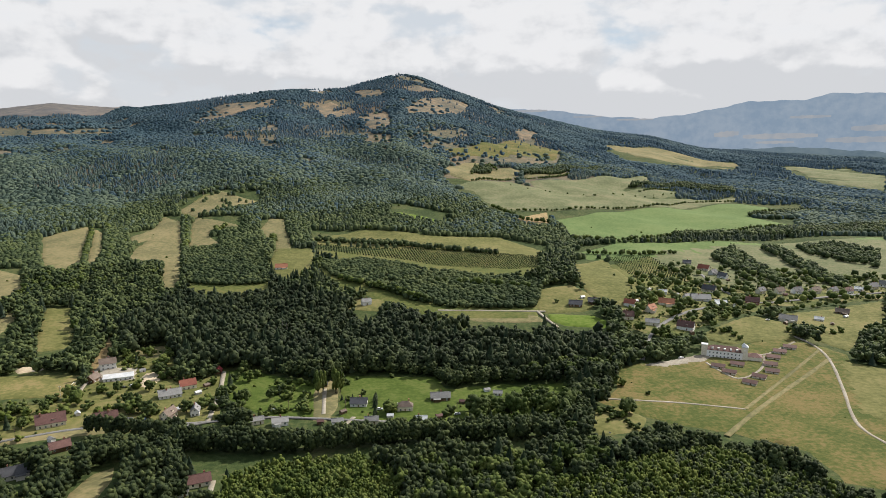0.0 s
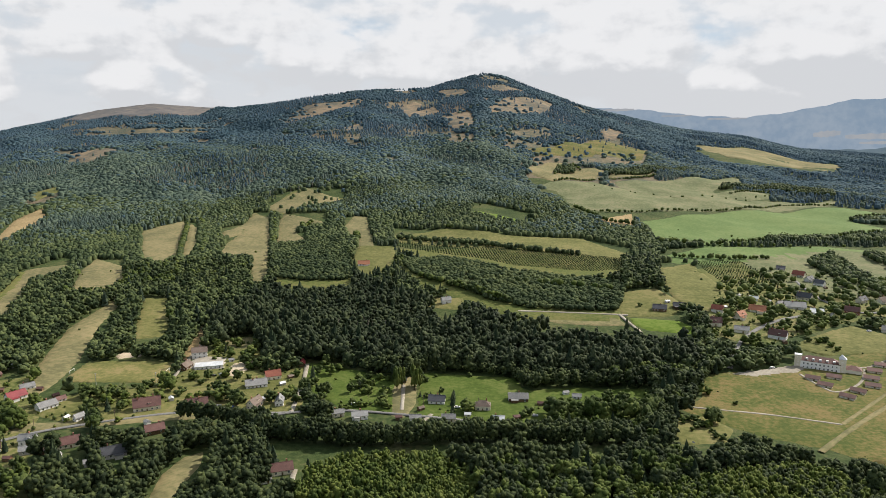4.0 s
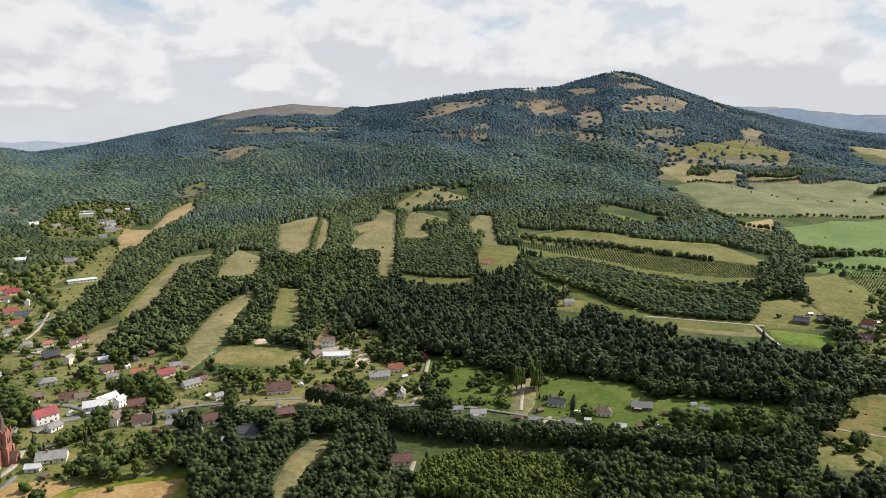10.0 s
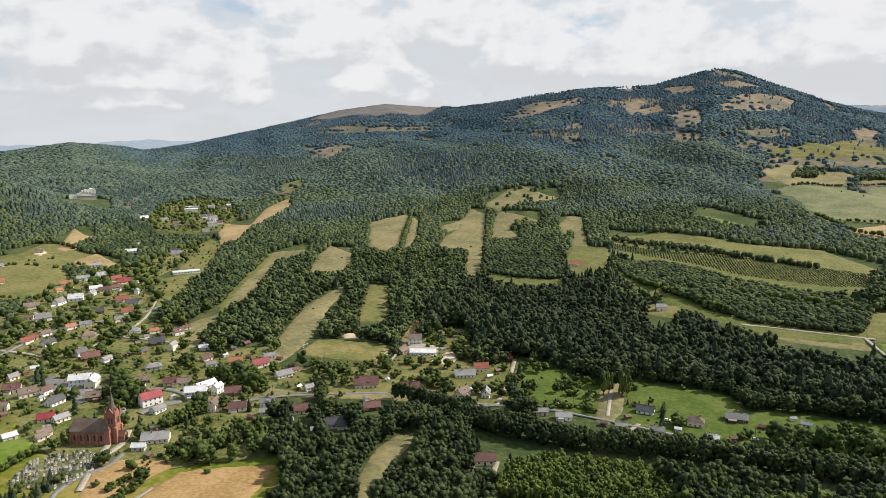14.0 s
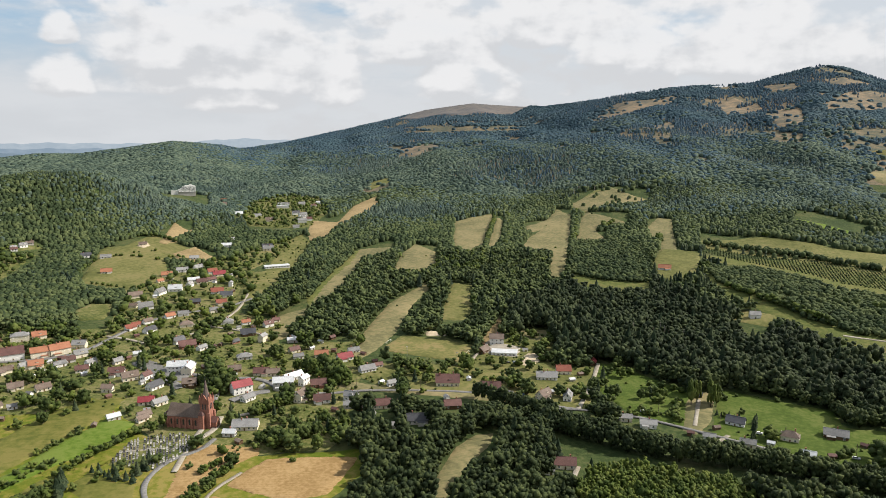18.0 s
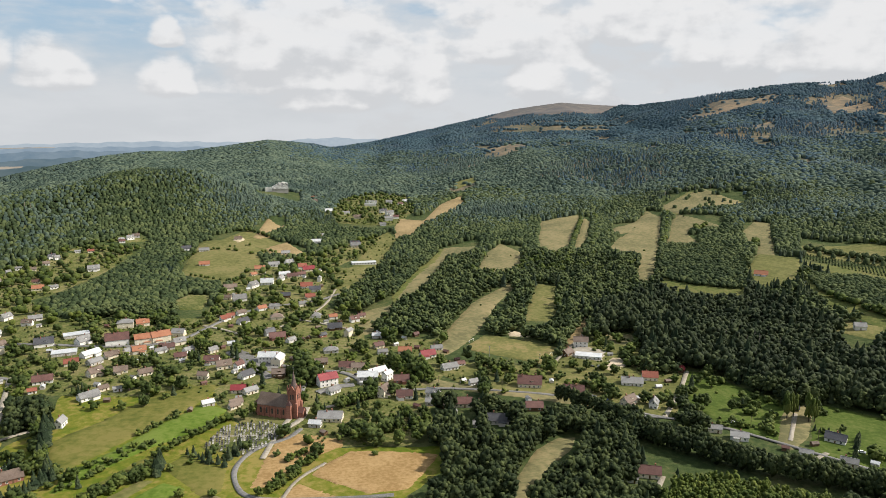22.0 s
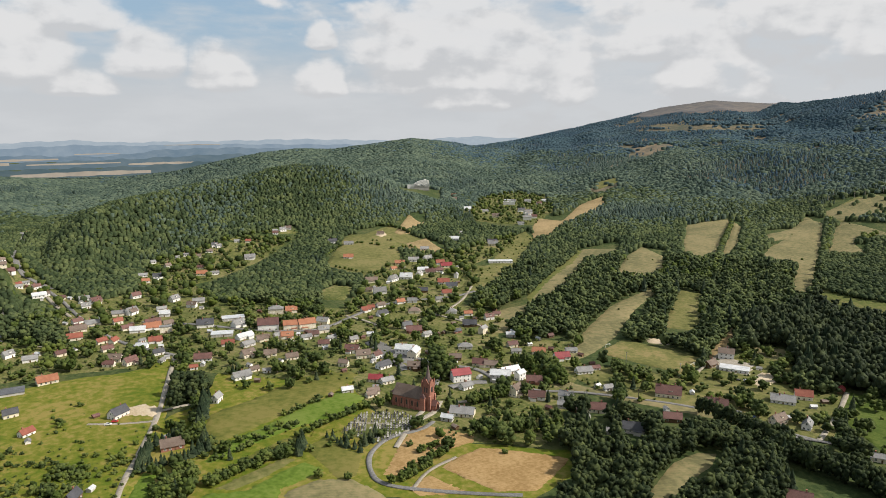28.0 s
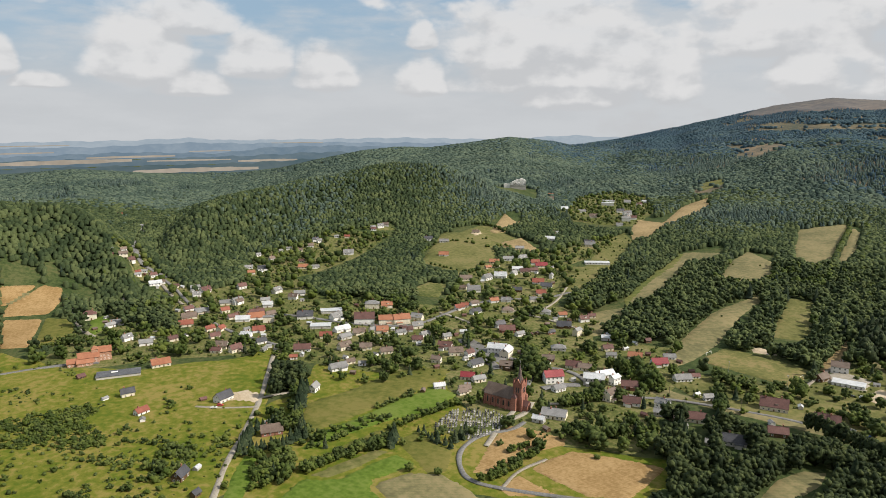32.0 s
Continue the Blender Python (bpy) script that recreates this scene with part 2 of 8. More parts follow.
M = {
    "ground": surface("rough_grass", ((0.026, 0.042, 0.014), (0.046, 0.064, 0.022), (0.078, 0.084, 0.034)), (0.02, 0.25), bump=0.25, bump_scale=1.2),
    "dry": surface("dry_meadow", ((0.105, 0.102, 0.050), (0.152, 0.138, 0.068), (0.200, 0.168, 0.088)), (0.015, 0.2), bump=0.12, rows=(0.12, 35, 0.03)),
    "tan": surface("stubble", ((0.1728, 0.1296, 0.0648), (0.2376, 0.18, 0.0936), (0.288, 0.216, 0.1152)), (0.02, 0.3), bump=0.1),
    "wheat": surface("ripe_wheat", ((0.2016, 0.1296, 0.054), (0.2592, 0.1728, 0.0792), (0.3024, 0.2088, 0.1008)), (0.03, 0.4), bump=0.12, rows=(0.16, 62, 0.04)),
    "grass": surface("meadow_grass", ((0.076, 0.083, 0.026), (0.113, 0.114, 0.040), (0.154, 0.138, 0.058)), (0.018, 0.22), bump=0.12),
    "green": surface("mown_green_grass", ((0.058, 0.096, 0.012), (0.082, 0.126, 0.018), (0.110, 0.146, 0.030)), (0.02, 0.25), bump=0.1, rows=(0.1, 70, 0.025)),
    "lawn": surface("garden_lawn", ((0.056, 0.072, 0.020), (0.106, 0.112, 0.037), (0.165, 0.146, 0.068)), (0.03, 0.35), bump=0.12),
    "olive": surface("olive_meadow", ((0.072, 0.082, 0.018), (0.104, 0.106, 0.026), (0.138, 0.124, 0.038)), (0.02, 0.2), bump=0.1, rows=(0.09, 60, 0.02)),
    "mix": surface("patchy_slope_meadow", ((0.070, 0.100, 0.010), (0.116, 0.124, 0.018), (0.188, 0.156, 0.046)), (0.013, 0.2), bump=0.15),
    "crop": surface("young_orchard_grass", ((0.062, 0.0806, 0.0217), (0.093, 0.1023, 0.031), (0.124, 0.1178, 0.0434)), (0.02, 0.25), bump=0.1),
    "pitch": surface("worn_pitch_grass", ((0.091, 0.098, 0.0315), (0.133, 0.126, 0.0455), (0.189, 0.154, 0.07)), (0.03, 0.3), bump=0.05),
    "broadleaf": surface("broadleaf_foliage", ((0.023, 0.035, 0.015), (0.050, 0.070, 0.027), (0.100, 0.124, 0.046)), (0.009, 0.09), rough=0.65, island=0.22, leaf=0.18, bump=0.45, bump_scale=1.0, crowns=0.11),
    "bright_leaf": surface("bright_foliage", ((0.036, 0.056, 0.013), (0.067, 0.093, 0.022), (0.106, 0.130, 0.035)), (0.02, 0.12), rough=0.65, island=0.22, leaf=0.2, bump=0.45, bump_scale=1.0, crowns=0.11),
    "conifer": surface("spruce_foliage", ((0.013, 0.023, 0.012), (0.026, 0.041, 0.021), (0.048, 0.063, 0.031)), (0.008, 0.09), rough=0.7, island=0.2, leaf=0.1, bump=0.3, bump_scale=1.3, crowns=0.16),
    "bark": surface("bark", ((0.056, 0.044, 0.032), (0.096, 0.076, 0.056), (0.144, 0.12, 0.096)), (0.8, 5.0), bump=0.03),
    "dead_wood": surface("dead_spruce_wood", ((0.16, 0.136, 0.112), (0.224, 0.2, 0.168), (0.288, 0.264, 0.232)), (0.1, 0.8)),
    "wall_white": surface("white_render", ((0.6192, 0.6106, 0.5848), (0.688, 0.6794, 0.6536), (0.731, 0.7224, 0.7052)), (0.15, 1.5), bump=0.01, object_random=0.2),
    "wall_cream": surface("cream_render", ((0.54, 0.49, 0.38), (0.62, 0.565, 0.45), (0.67, 0.625, 0.52)), (0.15, 1.5), bump=0.01, object_random=0.2),
    "wall_grey": surface("grey_render", ((0.34, 0.325, 0.30), (0.42, 0.405, 0.38), (0.50, 0.485, 0.455)), (0.15, 1.5), bump=0.01, object_random=0.2),
    "wall_brick": surface("red_brick", ((0.20, 0.092, 0.066), (0.27, 0.125, 0.092), (0.33, 0.165, 0.125)), (0.2, 2.2), bump=0.02),
    "wall_wood": surface("brown_timber", ((0.072, 0.044, 0.024), (0.12, 0.076, 0.044), (0.168, 0.112, 0.068)), (0.3, 3.0), bump=0.02),
    "roof_red": surface("red_clay_tiles", ((0.144, 0.0468, 0.0324), (0.2016, 0.0648, 0.0432), (0.252, 0.0936, 0.0612)), (0.2, 2.0), rough=0.75, object_random=0.15, specular=0.3),
    "roof_orange": surface("orange_clay_tiles", ((0.2122, 0.08288, 0.04641), (0.2652, 0.1127, 0.06298), (0.3116, 0.1459, 0.08619)), (0.2, 2.0), rough=0.75, object_random=0.15, specular=0.3),
    "roof_crimson": surface("crimson_sheet_roof", ((0.15, 0.022, 0.028), (0.20, 0.032, 0.038), (0.25, 0.05, 0.055)), (0.2, 2.0), rough=0.5, object_random=0.1, specular=0.3),
    "roof_maroon": surface("maroon_tiles", ((0.0665, 0.035, 0.0315), (0.1015, 0.0504, 0.0441), (0.14, 0.0735, 0.0644)), (0.2, 2.0), rough=0.7, object_random=0.2, specular=0.3),
    "roof_brown": surface("brown_old_tiles", ((0.0936, 0.0684, 0.054), (0.1368, 0.1044, 0.0864), (0.1872, 0.144, 0.1188)), (0.2, 2.0), rough=0.8, object_random=0.2, specular=0.3),
    "roof_grey": surface("grey_roof_sheets", ((0.1224, 0.1224, 0.1224), (0.18, 0.18, 0.18), (0.2376, 0.2376, 0.2376)), (0.2, 1.5), rough=0.7, object_random=0.25, specular=0.3),
    "roof_dark": surface("anthracite_tiles", ((0.03375, 0.03525, 0.04125), (0.0525, 0.05475, 0.06375), (0.0825, 0.0825, 0.09375)), (0.2, 2.0), rough=0.6, object_random=0.2, specular=0.3),
    "roof_pale": surface("pale_zinc_roof", ((0.4, 0.416, 0.432), (0.48, 0.496, 0.512), (0.56, 0.568, 0.576)), (0.15, 1.0), rough=0.45, metal=0.2, specular=0.3),
    "glass": surface("window_glass", ((0.02, 0.025, 0.03), (0.03, 0.035, 0.04), (0.05, 0.055, 0.06)), (0.3, 1.0), rough=0.12, specular=0.6),
    "trim": surface("white_window_frame", ((0.70, 0.70, 0.68), (0.78, 0.78, 0.76), (0.84, 0.84, 0.82)), (0.5, 3.0), rough=0.5, specular=0.3),
    "asphalt": surface("asphalt", ((0.10, 0.099, 0.096), (0.135, 0.133, 0.129), (0.175, 0.172, 0.165)), (0.05, 0.8), rough=0.85, bump=0.02, specular=0.3),
    "gravel": surface("pale_gravel", ((0.1958, 0.1728, 0.1382), (0.2534, 0.2304, 0.1901), (0.2995, 0.2765, 0.2362)), (0.05, 0.9), bump=0.04),
    "sand": surface("bare_sand", ((0.315, 0.255, 0.1725), (0.39, 0.3225, 0.2325), (0.45, 0.3825, 0.285)), (0.06, 0.8), bump=0.04),
    "stone": surface("grey_stone", ((0.05, 0.05, 0.052), (0.15, 0.145, 0.14), (0.36, 0.35, 0.33)), (0.3, 2.5), rough=0.6, object_random=0.9, specular=0.3),
    "water": surface("pond_water", ((0.02, 0.03, 0.025), (0.03, 0.04, 0.035), (0.04, 0.05, 0.045)), (0.1, 1.0), rough=0.06, specular=0.6),
    "metal": surface("painted_metal", ((0.35, 0.36, 0.37), (0.45, 0.46, 0.47), (0.55, 0.56, 0.57)), (0.5, 3.0), rough=0.4, metal=0.6, specular=0.3),
}
# Distance haze put into foliage colour: slope a little, upper and mountain more.
M["hazed_mountain_spruce"] = surface("mountain_spruce_with_haze", ((0.030, 0.060, 0.088), (0.047, 0.082, 0.112), (0.078, 0.112, 0.132)), (0.003, 0.03), rough=0.9, island=0.05, leaf=0.25)
M["hazed_mountain_beech"] = surface("mountain_beech_with_haze", ((0.034, 0.066, 0.088), (0.054, 0.092, 0.112), (0.088, 0.124, 0.132)), (0.004, 0.03), rough=0.9, island=0.05, leaf=0.25)
M["hazed_upper_beech"] = surface("upper_beech_with_haze", ((0.044, 0.068, 0.054), (0.070, 0.100, 0.076), (0.104, 0.136, 0.096)), (0.005, 0.05), rough=0.8, island=0.08, leaf=0.22, crowns=0.06)
M["hazed_upper_spruce"] = surface("upper_spruce_with_haze", ((0.038, 0.060, 0.054), (0.058, 0.086, 0.076), (0.088, 0.118, 0.098)), (0.005, 0.05), rough=0.8, island=0.08, leaf=0.22, crowns=0.06)
M["hazed_slope_spruce"] = surface("slope_spruce_with_haze", ((0.022, 0.036, 0.025), (0.038, 0.056, 0.036), (0.066, 0.086, 0.050)), (0.006, 0.06), rough=0.75, island=0.16, leaf=0.18, crowns=0.08)
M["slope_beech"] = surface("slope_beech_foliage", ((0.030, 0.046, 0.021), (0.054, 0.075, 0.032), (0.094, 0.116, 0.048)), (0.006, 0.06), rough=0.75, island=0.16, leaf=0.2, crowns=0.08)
M["shrub_leaf"] = surface("shrub_foliage", ((0.042, 0.066, 0.013), (0.078, 0.104, 0.021), (0.120, 0.142, 0.034)), (0.02, 0.12), rough=0.65, island=0.25, leaf=0.2, bump=0.3)
M["garden_grass"] = surface("garden_grass", ((0.042, 0.066, 0.012), (0.060, 0.088, 0.017), (0.086, 0.106, 0.028)), (0.03, 0.3), bump=0.1)
M["slope"] = surface("dry_slope_grass", ((0.050, 0.068, 0.016), (0.090, 0.092, 0.027), (0.145, 0.112, 0.046)), (0.025, 0.30), bump=0.3, bump_scale=0.7)
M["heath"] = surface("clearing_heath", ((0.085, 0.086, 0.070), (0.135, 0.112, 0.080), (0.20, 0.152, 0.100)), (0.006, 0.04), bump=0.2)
# Haze is put into the colour of the far meadows and leys.
M["hazed_meadow"] = surface("meadow_with_haze", ((0.084, 0.100, 0.048), (0.116, 0.126, 0.064), (0.156, 0.152, 0.086)), (0.02, 0.2), bump=0.1)
M["hazed_ley"] = surface("ley_with_haze", ((0.078, 0.120, 0.040), (0.096, 0.140, 0.048), (0.118, 0.156, 0.058)), (0.015, 0.2), bump=0.1)
# A darker copy of broadleaf, for the near wood and railway belt.
M["near_leaf"] = surface("darker_broadleaf_foliage", ((0.016, 0.025, 0.012), (0.034, 0.048, 0.019), (0.074, 0.092, 0.034)), (0.012, 0.11), rough=0.65, island=0.24, leaf=0.16, bump=0.35, bump_scale=1.4)
M["garden_leaf"] = surface("garden_tree_foliage", ((0.028, 0.043, 0.013), (0.056, 0.078, 0.023), (0.100, 0.124, 0.038)), (0.02, 0.12), rough=0.65, island=0.22, leaf=0.2, bump=0.3)
# Shade on the stand over the lawns is put into this darker foliage.
M["shaded_beech"] = surface("shaded_beech_foliage", ((0.016, 0.024, 0.013), (0.030, 0.042, 0.020), (0.058, 0.074, 0.033)), (0.012, 0.12), rough=0.65, island=0.22, leaf=0.14, bump=0.3, bump_scale=1.3)
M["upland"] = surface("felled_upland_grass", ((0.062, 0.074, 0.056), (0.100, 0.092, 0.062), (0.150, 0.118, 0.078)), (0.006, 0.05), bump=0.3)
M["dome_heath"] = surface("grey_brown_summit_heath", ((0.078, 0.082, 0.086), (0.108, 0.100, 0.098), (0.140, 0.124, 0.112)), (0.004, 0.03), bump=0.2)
# Far hills and plain behind the last ridge: glowing backdrop, distance haze painted blue.
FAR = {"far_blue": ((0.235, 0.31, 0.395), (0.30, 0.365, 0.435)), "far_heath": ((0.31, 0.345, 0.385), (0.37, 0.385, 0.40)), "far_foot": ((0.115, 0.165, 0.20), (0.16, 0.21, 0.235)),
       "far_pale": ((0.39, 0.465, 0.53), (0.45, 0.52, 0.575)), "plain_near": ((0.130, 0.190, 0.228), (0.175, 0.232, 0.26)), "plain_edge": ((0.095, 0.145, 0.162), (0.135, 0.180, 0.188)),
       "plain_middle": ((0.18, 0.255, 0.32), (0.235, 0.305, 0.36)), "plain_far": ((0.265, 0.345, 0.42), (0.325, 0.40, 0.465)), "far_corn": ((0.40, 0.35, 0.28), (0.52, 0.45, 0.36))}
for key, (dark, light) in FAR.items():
    m = surface("hazed_backdrop", (dark, tuple((a + b) / 2 for a, b in zip(dark, light)), light), (0.004, 0.02))
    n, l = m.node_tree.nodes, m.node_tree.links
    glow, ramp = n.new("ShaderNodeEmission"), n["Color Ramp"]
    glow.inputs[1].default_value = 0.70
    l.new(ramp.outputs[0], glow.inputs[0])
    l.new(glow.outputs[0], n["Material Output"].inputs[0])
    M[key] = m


# ---- shape of the land ----
# Skyline of the land round the valley: bearing clockwise from +y in degrees, distance, height over the valley floor.
RIDGE = [
    (-180, 2600, 70), (-120, 2400, 60), (-95, 2300, 42), (-88, 2300, 39), (-84, 2200, 57), (-80, 2200, 42),
    (-77.5, 2200, 19), (-74.3, 1950, 11), (-70.5, 2300, 28), (-66.5, 2300, 66), (-63, 2400, 92), (-60.3, 2500, 101), (-57.6, 2600, 93),
    (-51.3, 2800, 129), (-47.8, 3000, 108), (-46.4, 3100, 88), (-43, 3500, 103), (-38.5, 3900, 160), (-34.5, 4100, 224),
    (-32, 4200, 272), (-28.4, 4200, 308), (-25, 4100, 288), (-22.4, 3700, 280), (-18.6, 3300, 300), (-16.6, 3200, 320),
    (-12.5, 3200, 345), (-7.7, 3400, 366), (-6.4, 3450, 393), (-3.5, 3500, 440), (-2, 3500, 427), (0.7, 3450, 363),
    (4.2, 3400, 283)]
RIDGE += [(7.4, 3400, 235), (11.7, 3500, 176), (16, 3600, 144), (20, 3700, 85), (26, 3800, 60), (35, 3800, 40), (80, 3200, 60), (180, 2600, 70)]
SKY_AZ = np.arange(-180, 180.01, 0.25)
SKY_R, SKY_Z = (np.interp(SKY_AZ, [k[0] for k in RIDGE], [k[i] for k in RIDGE]) for i in (1, 2))
SOFT = np.exp(-np.linspace(-2, 2, 9) ** 2)
SKY_R = np.convolve(np.pad(SKY_R, 4, "edge"), SOFT / SOFT.sum(), "valid")
# Knolls: place, height and radius.
KNOLLS = [(-60, 850, 14, 130), (150, 800, 10, 120), (-850, 1900, 40, 350), (-1230, 353, 41, 120), (-1287, 552, 48, 170), (-1262, 773, 62, 170), (-1047, 73, 45, 120), (-1049, -55, 73, 140)]


# Wooded spurs before the skyline: bearing, distance and height of the crest.
SPURS = [
    [(-80, 1050, 0), (-79, 1060, 12), (-77.6, 1100, 34), (-75.7, 1150, 58), (-74, 1200, 66), (-71.5, 1280, 74), (-67.2, 1370, 89), (-63, 1400, 91), (-60.5, 1430, 96), (-58.3, 1450, 104), (-56.5, 1480, 104), (-54, 1520, 84), (-51, 1560, 40), (-48, 1600, 0)],
    [(-112, 1050, 70), (-96, 1050, 92), (-86.6, 1050, 88), (-84.6, 1040, 83), (-83.2, 1020, 74), (-81.8, 990, 58), (-81.0, 960, 42), (-80.5, 940, 18), (-80.1, 930, 0)]]


def height(x, y):
    """The height of the ground; works on numbers and on arrays."""
    x, y = np.asarray(x, float), np.asarray(y, float)
    az, r = np.degrees(np.arctan2(x, y)), np.hypot(x, y)
    rs, zs = np.interp(az, SKY_AZ, SKY_R), np.interp(az, SKY_AZ, SKY_Z)
    foot = np.interp(az, [-180, -70, -50, -35, 180], [700, 850, 800, 620, 620])
    u = np.clip((r - foot) / (rs - foot), 0, 1)
    z = zs * u ** np.interp(az, [-60, -30, 0, 12], [1.35, 1.45, 1.5, 1.3])
    plain = 5 + 0 * r
    over = np.clip((r - rs) / 700, 0, 1)
    z = np.where(r > rs, zs + (np.minimum(plain, zs) - zs) * over * over * (3 - 2 * over), z)
    for kx, ky, h, w in KNOLLS:
        z = z + h * np.exp(-((x - kx) ** 2 + (y - ky) ** 2) / (w * w))
    for spur in SPURS:
        crest, top = (np.interp(az, [k[0] for k in spur], [k[i] for k in spur], left=0, right=0) for i in (1, 2))
        z = np.maximum(z, top * np.exp(-((r - crest) / np.where(r < crest, 0.095 * crest, 190)) ** 2))
    swell = np.clip((r - 500) / 1500, 0, 1) * np.clip((rs - r) / 500, 0, 1)
    bumps = np.sin(x / 97 + 1.3 * np.sin(y / 141)) * np.sin(y / 113 + 1.7 * np.sin(x / 163)) + 0.5 * np.sin(x / 41 + y / 53)
    return z + 7 * swell * bumps + 0.8 * np.sin(x / 60) * np.cos(y / 75)

# ---- the land ----
def mesh_of(name, verts, faces, mats, smooth=False, mat_index=None):
    """A mesh from arrays: faces all of one size."""
    verts, faces = np.asarray(verts, np.float32), np.asarray(faces, np.int32)
    me = bpy.data.meshes.new(name)
    me.vertices.add(len(verts))
    me.vertices.foreach_set("co", verts.ravel())
    k = faces.shape[1]
    me.loops.add(faces.size)
    me.loops.foreach_set("vertex_index", faces.ravel())
    me.polygons.add(len(faces))
    me.polygons.foreach_set("loop_start", np.arange(0, faces.size, k, dtype=np.int32))
    me.polygons.foreach_set("loop_total", np.full(len(faces), k, np.int32))
    if mat_index is not None:
        me.polygons.foreach_set("material_index", np.asarray(mat_index, np.int32))
    me.polygons.foreach_set("use_smooth", np.full(len(faces), smooth, bool))
    for m in mats:
        me.materials.append(m)
    me.update(calc_edges=True)
    return me


def lift(x, y, extra=0.0):
    """Ground height plus the clearance of a layer laid on it."""
    return height(x, y) + extra * (1 + np.hypot(x, y) / 900)


rings = np.concatenate([[0.0], np.geomspace(60, 4950, 150)])
turns = np.radians(np.concatenate([np.arange(-96, 42, 0.4), np.arange(42, 264, 3.0)]))
RR, AA = np.meshgrid(rings, turns, indexing="ij")
gx, gy = RR * np.sin(AA), RR * np.cos(AA)
gv = np.stack([gx, gy, height(gx, gy)], -1).reshape(-1, 3)
nt = len(turns)
ii, jj = np.meshgrid(np.arange(len(rings) - 1), np.arange(nt), indexing="ij")
jn = (jj + 1) % nt
gf = np.stack([ii * nt + jj, ii * nt + jn, (ii + 1) * nt + jn, (ii + 1) * nt + jj], -1).reshape(-1, 4)
gf = gf[:, ::-1]
mid = gv[gf].mean(1)
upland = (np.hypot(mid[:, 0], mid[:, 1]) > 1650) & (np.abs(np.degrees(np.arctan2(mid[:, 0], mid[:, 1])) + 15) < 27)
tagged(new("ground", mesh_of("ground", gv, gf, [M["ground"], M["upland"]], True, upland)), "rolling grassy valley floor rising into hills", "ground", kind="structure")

FIELDS = []  # outlines of open land, where no wood grows


def inside(poly, x, y):
    """Which of the points lie in the outline."""
    poly = np.asarray(poly, float)
    hit = np.zeros(np.shape(x), bool)
    for (x0, y0), (x1, y1) in zip(poly, np.roll(poly, -1, 0)):
        cross = (y0 > y) != (y1 > y)
        hit ^= cross & (x < (x1 - x0) * (y - y0) / (y1 - y0 + 1e-12) + x0)
    return hit


def soften(poly, step, wobble, seed):
    """The outline with its corners rounded and its edge a little uneven."""
    p = np.asarray(poly, float)
    q = np.roll(p, -1, 0)
    p = np.stack([p * 0.94 + q * 0.06, p * 0.06 + q * 0.94], 1).reshape(-1, 2)
    out = []
    for a, b in zip(p, np.roll(p, -1, 0)):
        n = max(1, int(np.hypot(*(b - a)) / step))
        out += [a + (b - a) * k / n for k in range(n)]
    out = np.array(out)
    k = np.arange(len(out))
    off = np.sin(k * 1.7 + seed) * np.sin(k * 0.61 + 2 * seed)
    return out + wobble * np.stack([off, np.roll(off, 3)], -1)


from mathutils import geometry as flat


def drape(name, outline, mat, layer, cell):
    """A patch of land cover that follows the ground."""
    p = np.asarray(outline)
    lo, hi = p.min(0), p.max(0)
    gx, gy = np.meshgrid(np.arange(lo[0], hi[0], cell), np.arange(lo[1], hi[1], cell))
    gx, gy = gx.ravel() + 0.37 * cell, gy.ravel() + 0.41 * cell
    keep = inside(p, gx, gy)
    pts = [Vector(q) for q in p] + [Vector((a, b)) for a, b in zip(gx[keep], gy[keep])]
    n = len(p)
    v, _, f, *_ = flat.delaunay_2d_cdt(pts, [(i, (i + 1) % n) for i in range(n)], [], 1, 1e-3)
    v = np.array([(a.x, a.y) for a in v])
    level = np.full(len(v), layer)
    level[:n] = 0.03
    co = np.column_stack([v, lift(v[:, 0], v[:, 1], level)])
    f = np.array([t if (v[t[1]] - v[t[0]])[0] * (v[t[2]] - v[t[0]])[1] > (v[t[1]] - v[t[0]])[1] * (v[t[2]] - v[t[0]])[0] else t[::-1] for t in f])
    return new(name, mesh_of(name, co, f, [mat], True))


FIELD_LABELS = {
    "dry": "sun-dried pale meadow between woods", "tan": "bare tan stubble on open land", "wheat": "ripe golden wheat field with drilled rows",
    "grass": "rough green-yellow hay meadow", "hazed_meadow": "hay meadow on the far slope, paled by painted haze", "hazed_ley": "mown green ley field, paled by painted haze", "green": "lush green mown grass field", "lawn": "gardens and lawns between village houses",
    "olive": "olive-green grazed meadow", "mix": "patchy dry and green slope meadow", "crop": "grass between orchard rows", "pitch": "worn grass football pitch", "garden_grass": "green garden lawn behind houses", "slope": "dry brownish grass on an open slope", "water": "small dark pond among shrubs", "dome_heath": "grey-brown bare heath on a rounded summit", "heath": "cleared heath with stumps between mountain woods", "gravel": "pale gravel yard", "sand": "bare sandy ground", "asphalt": "asphalt yard between houses"}


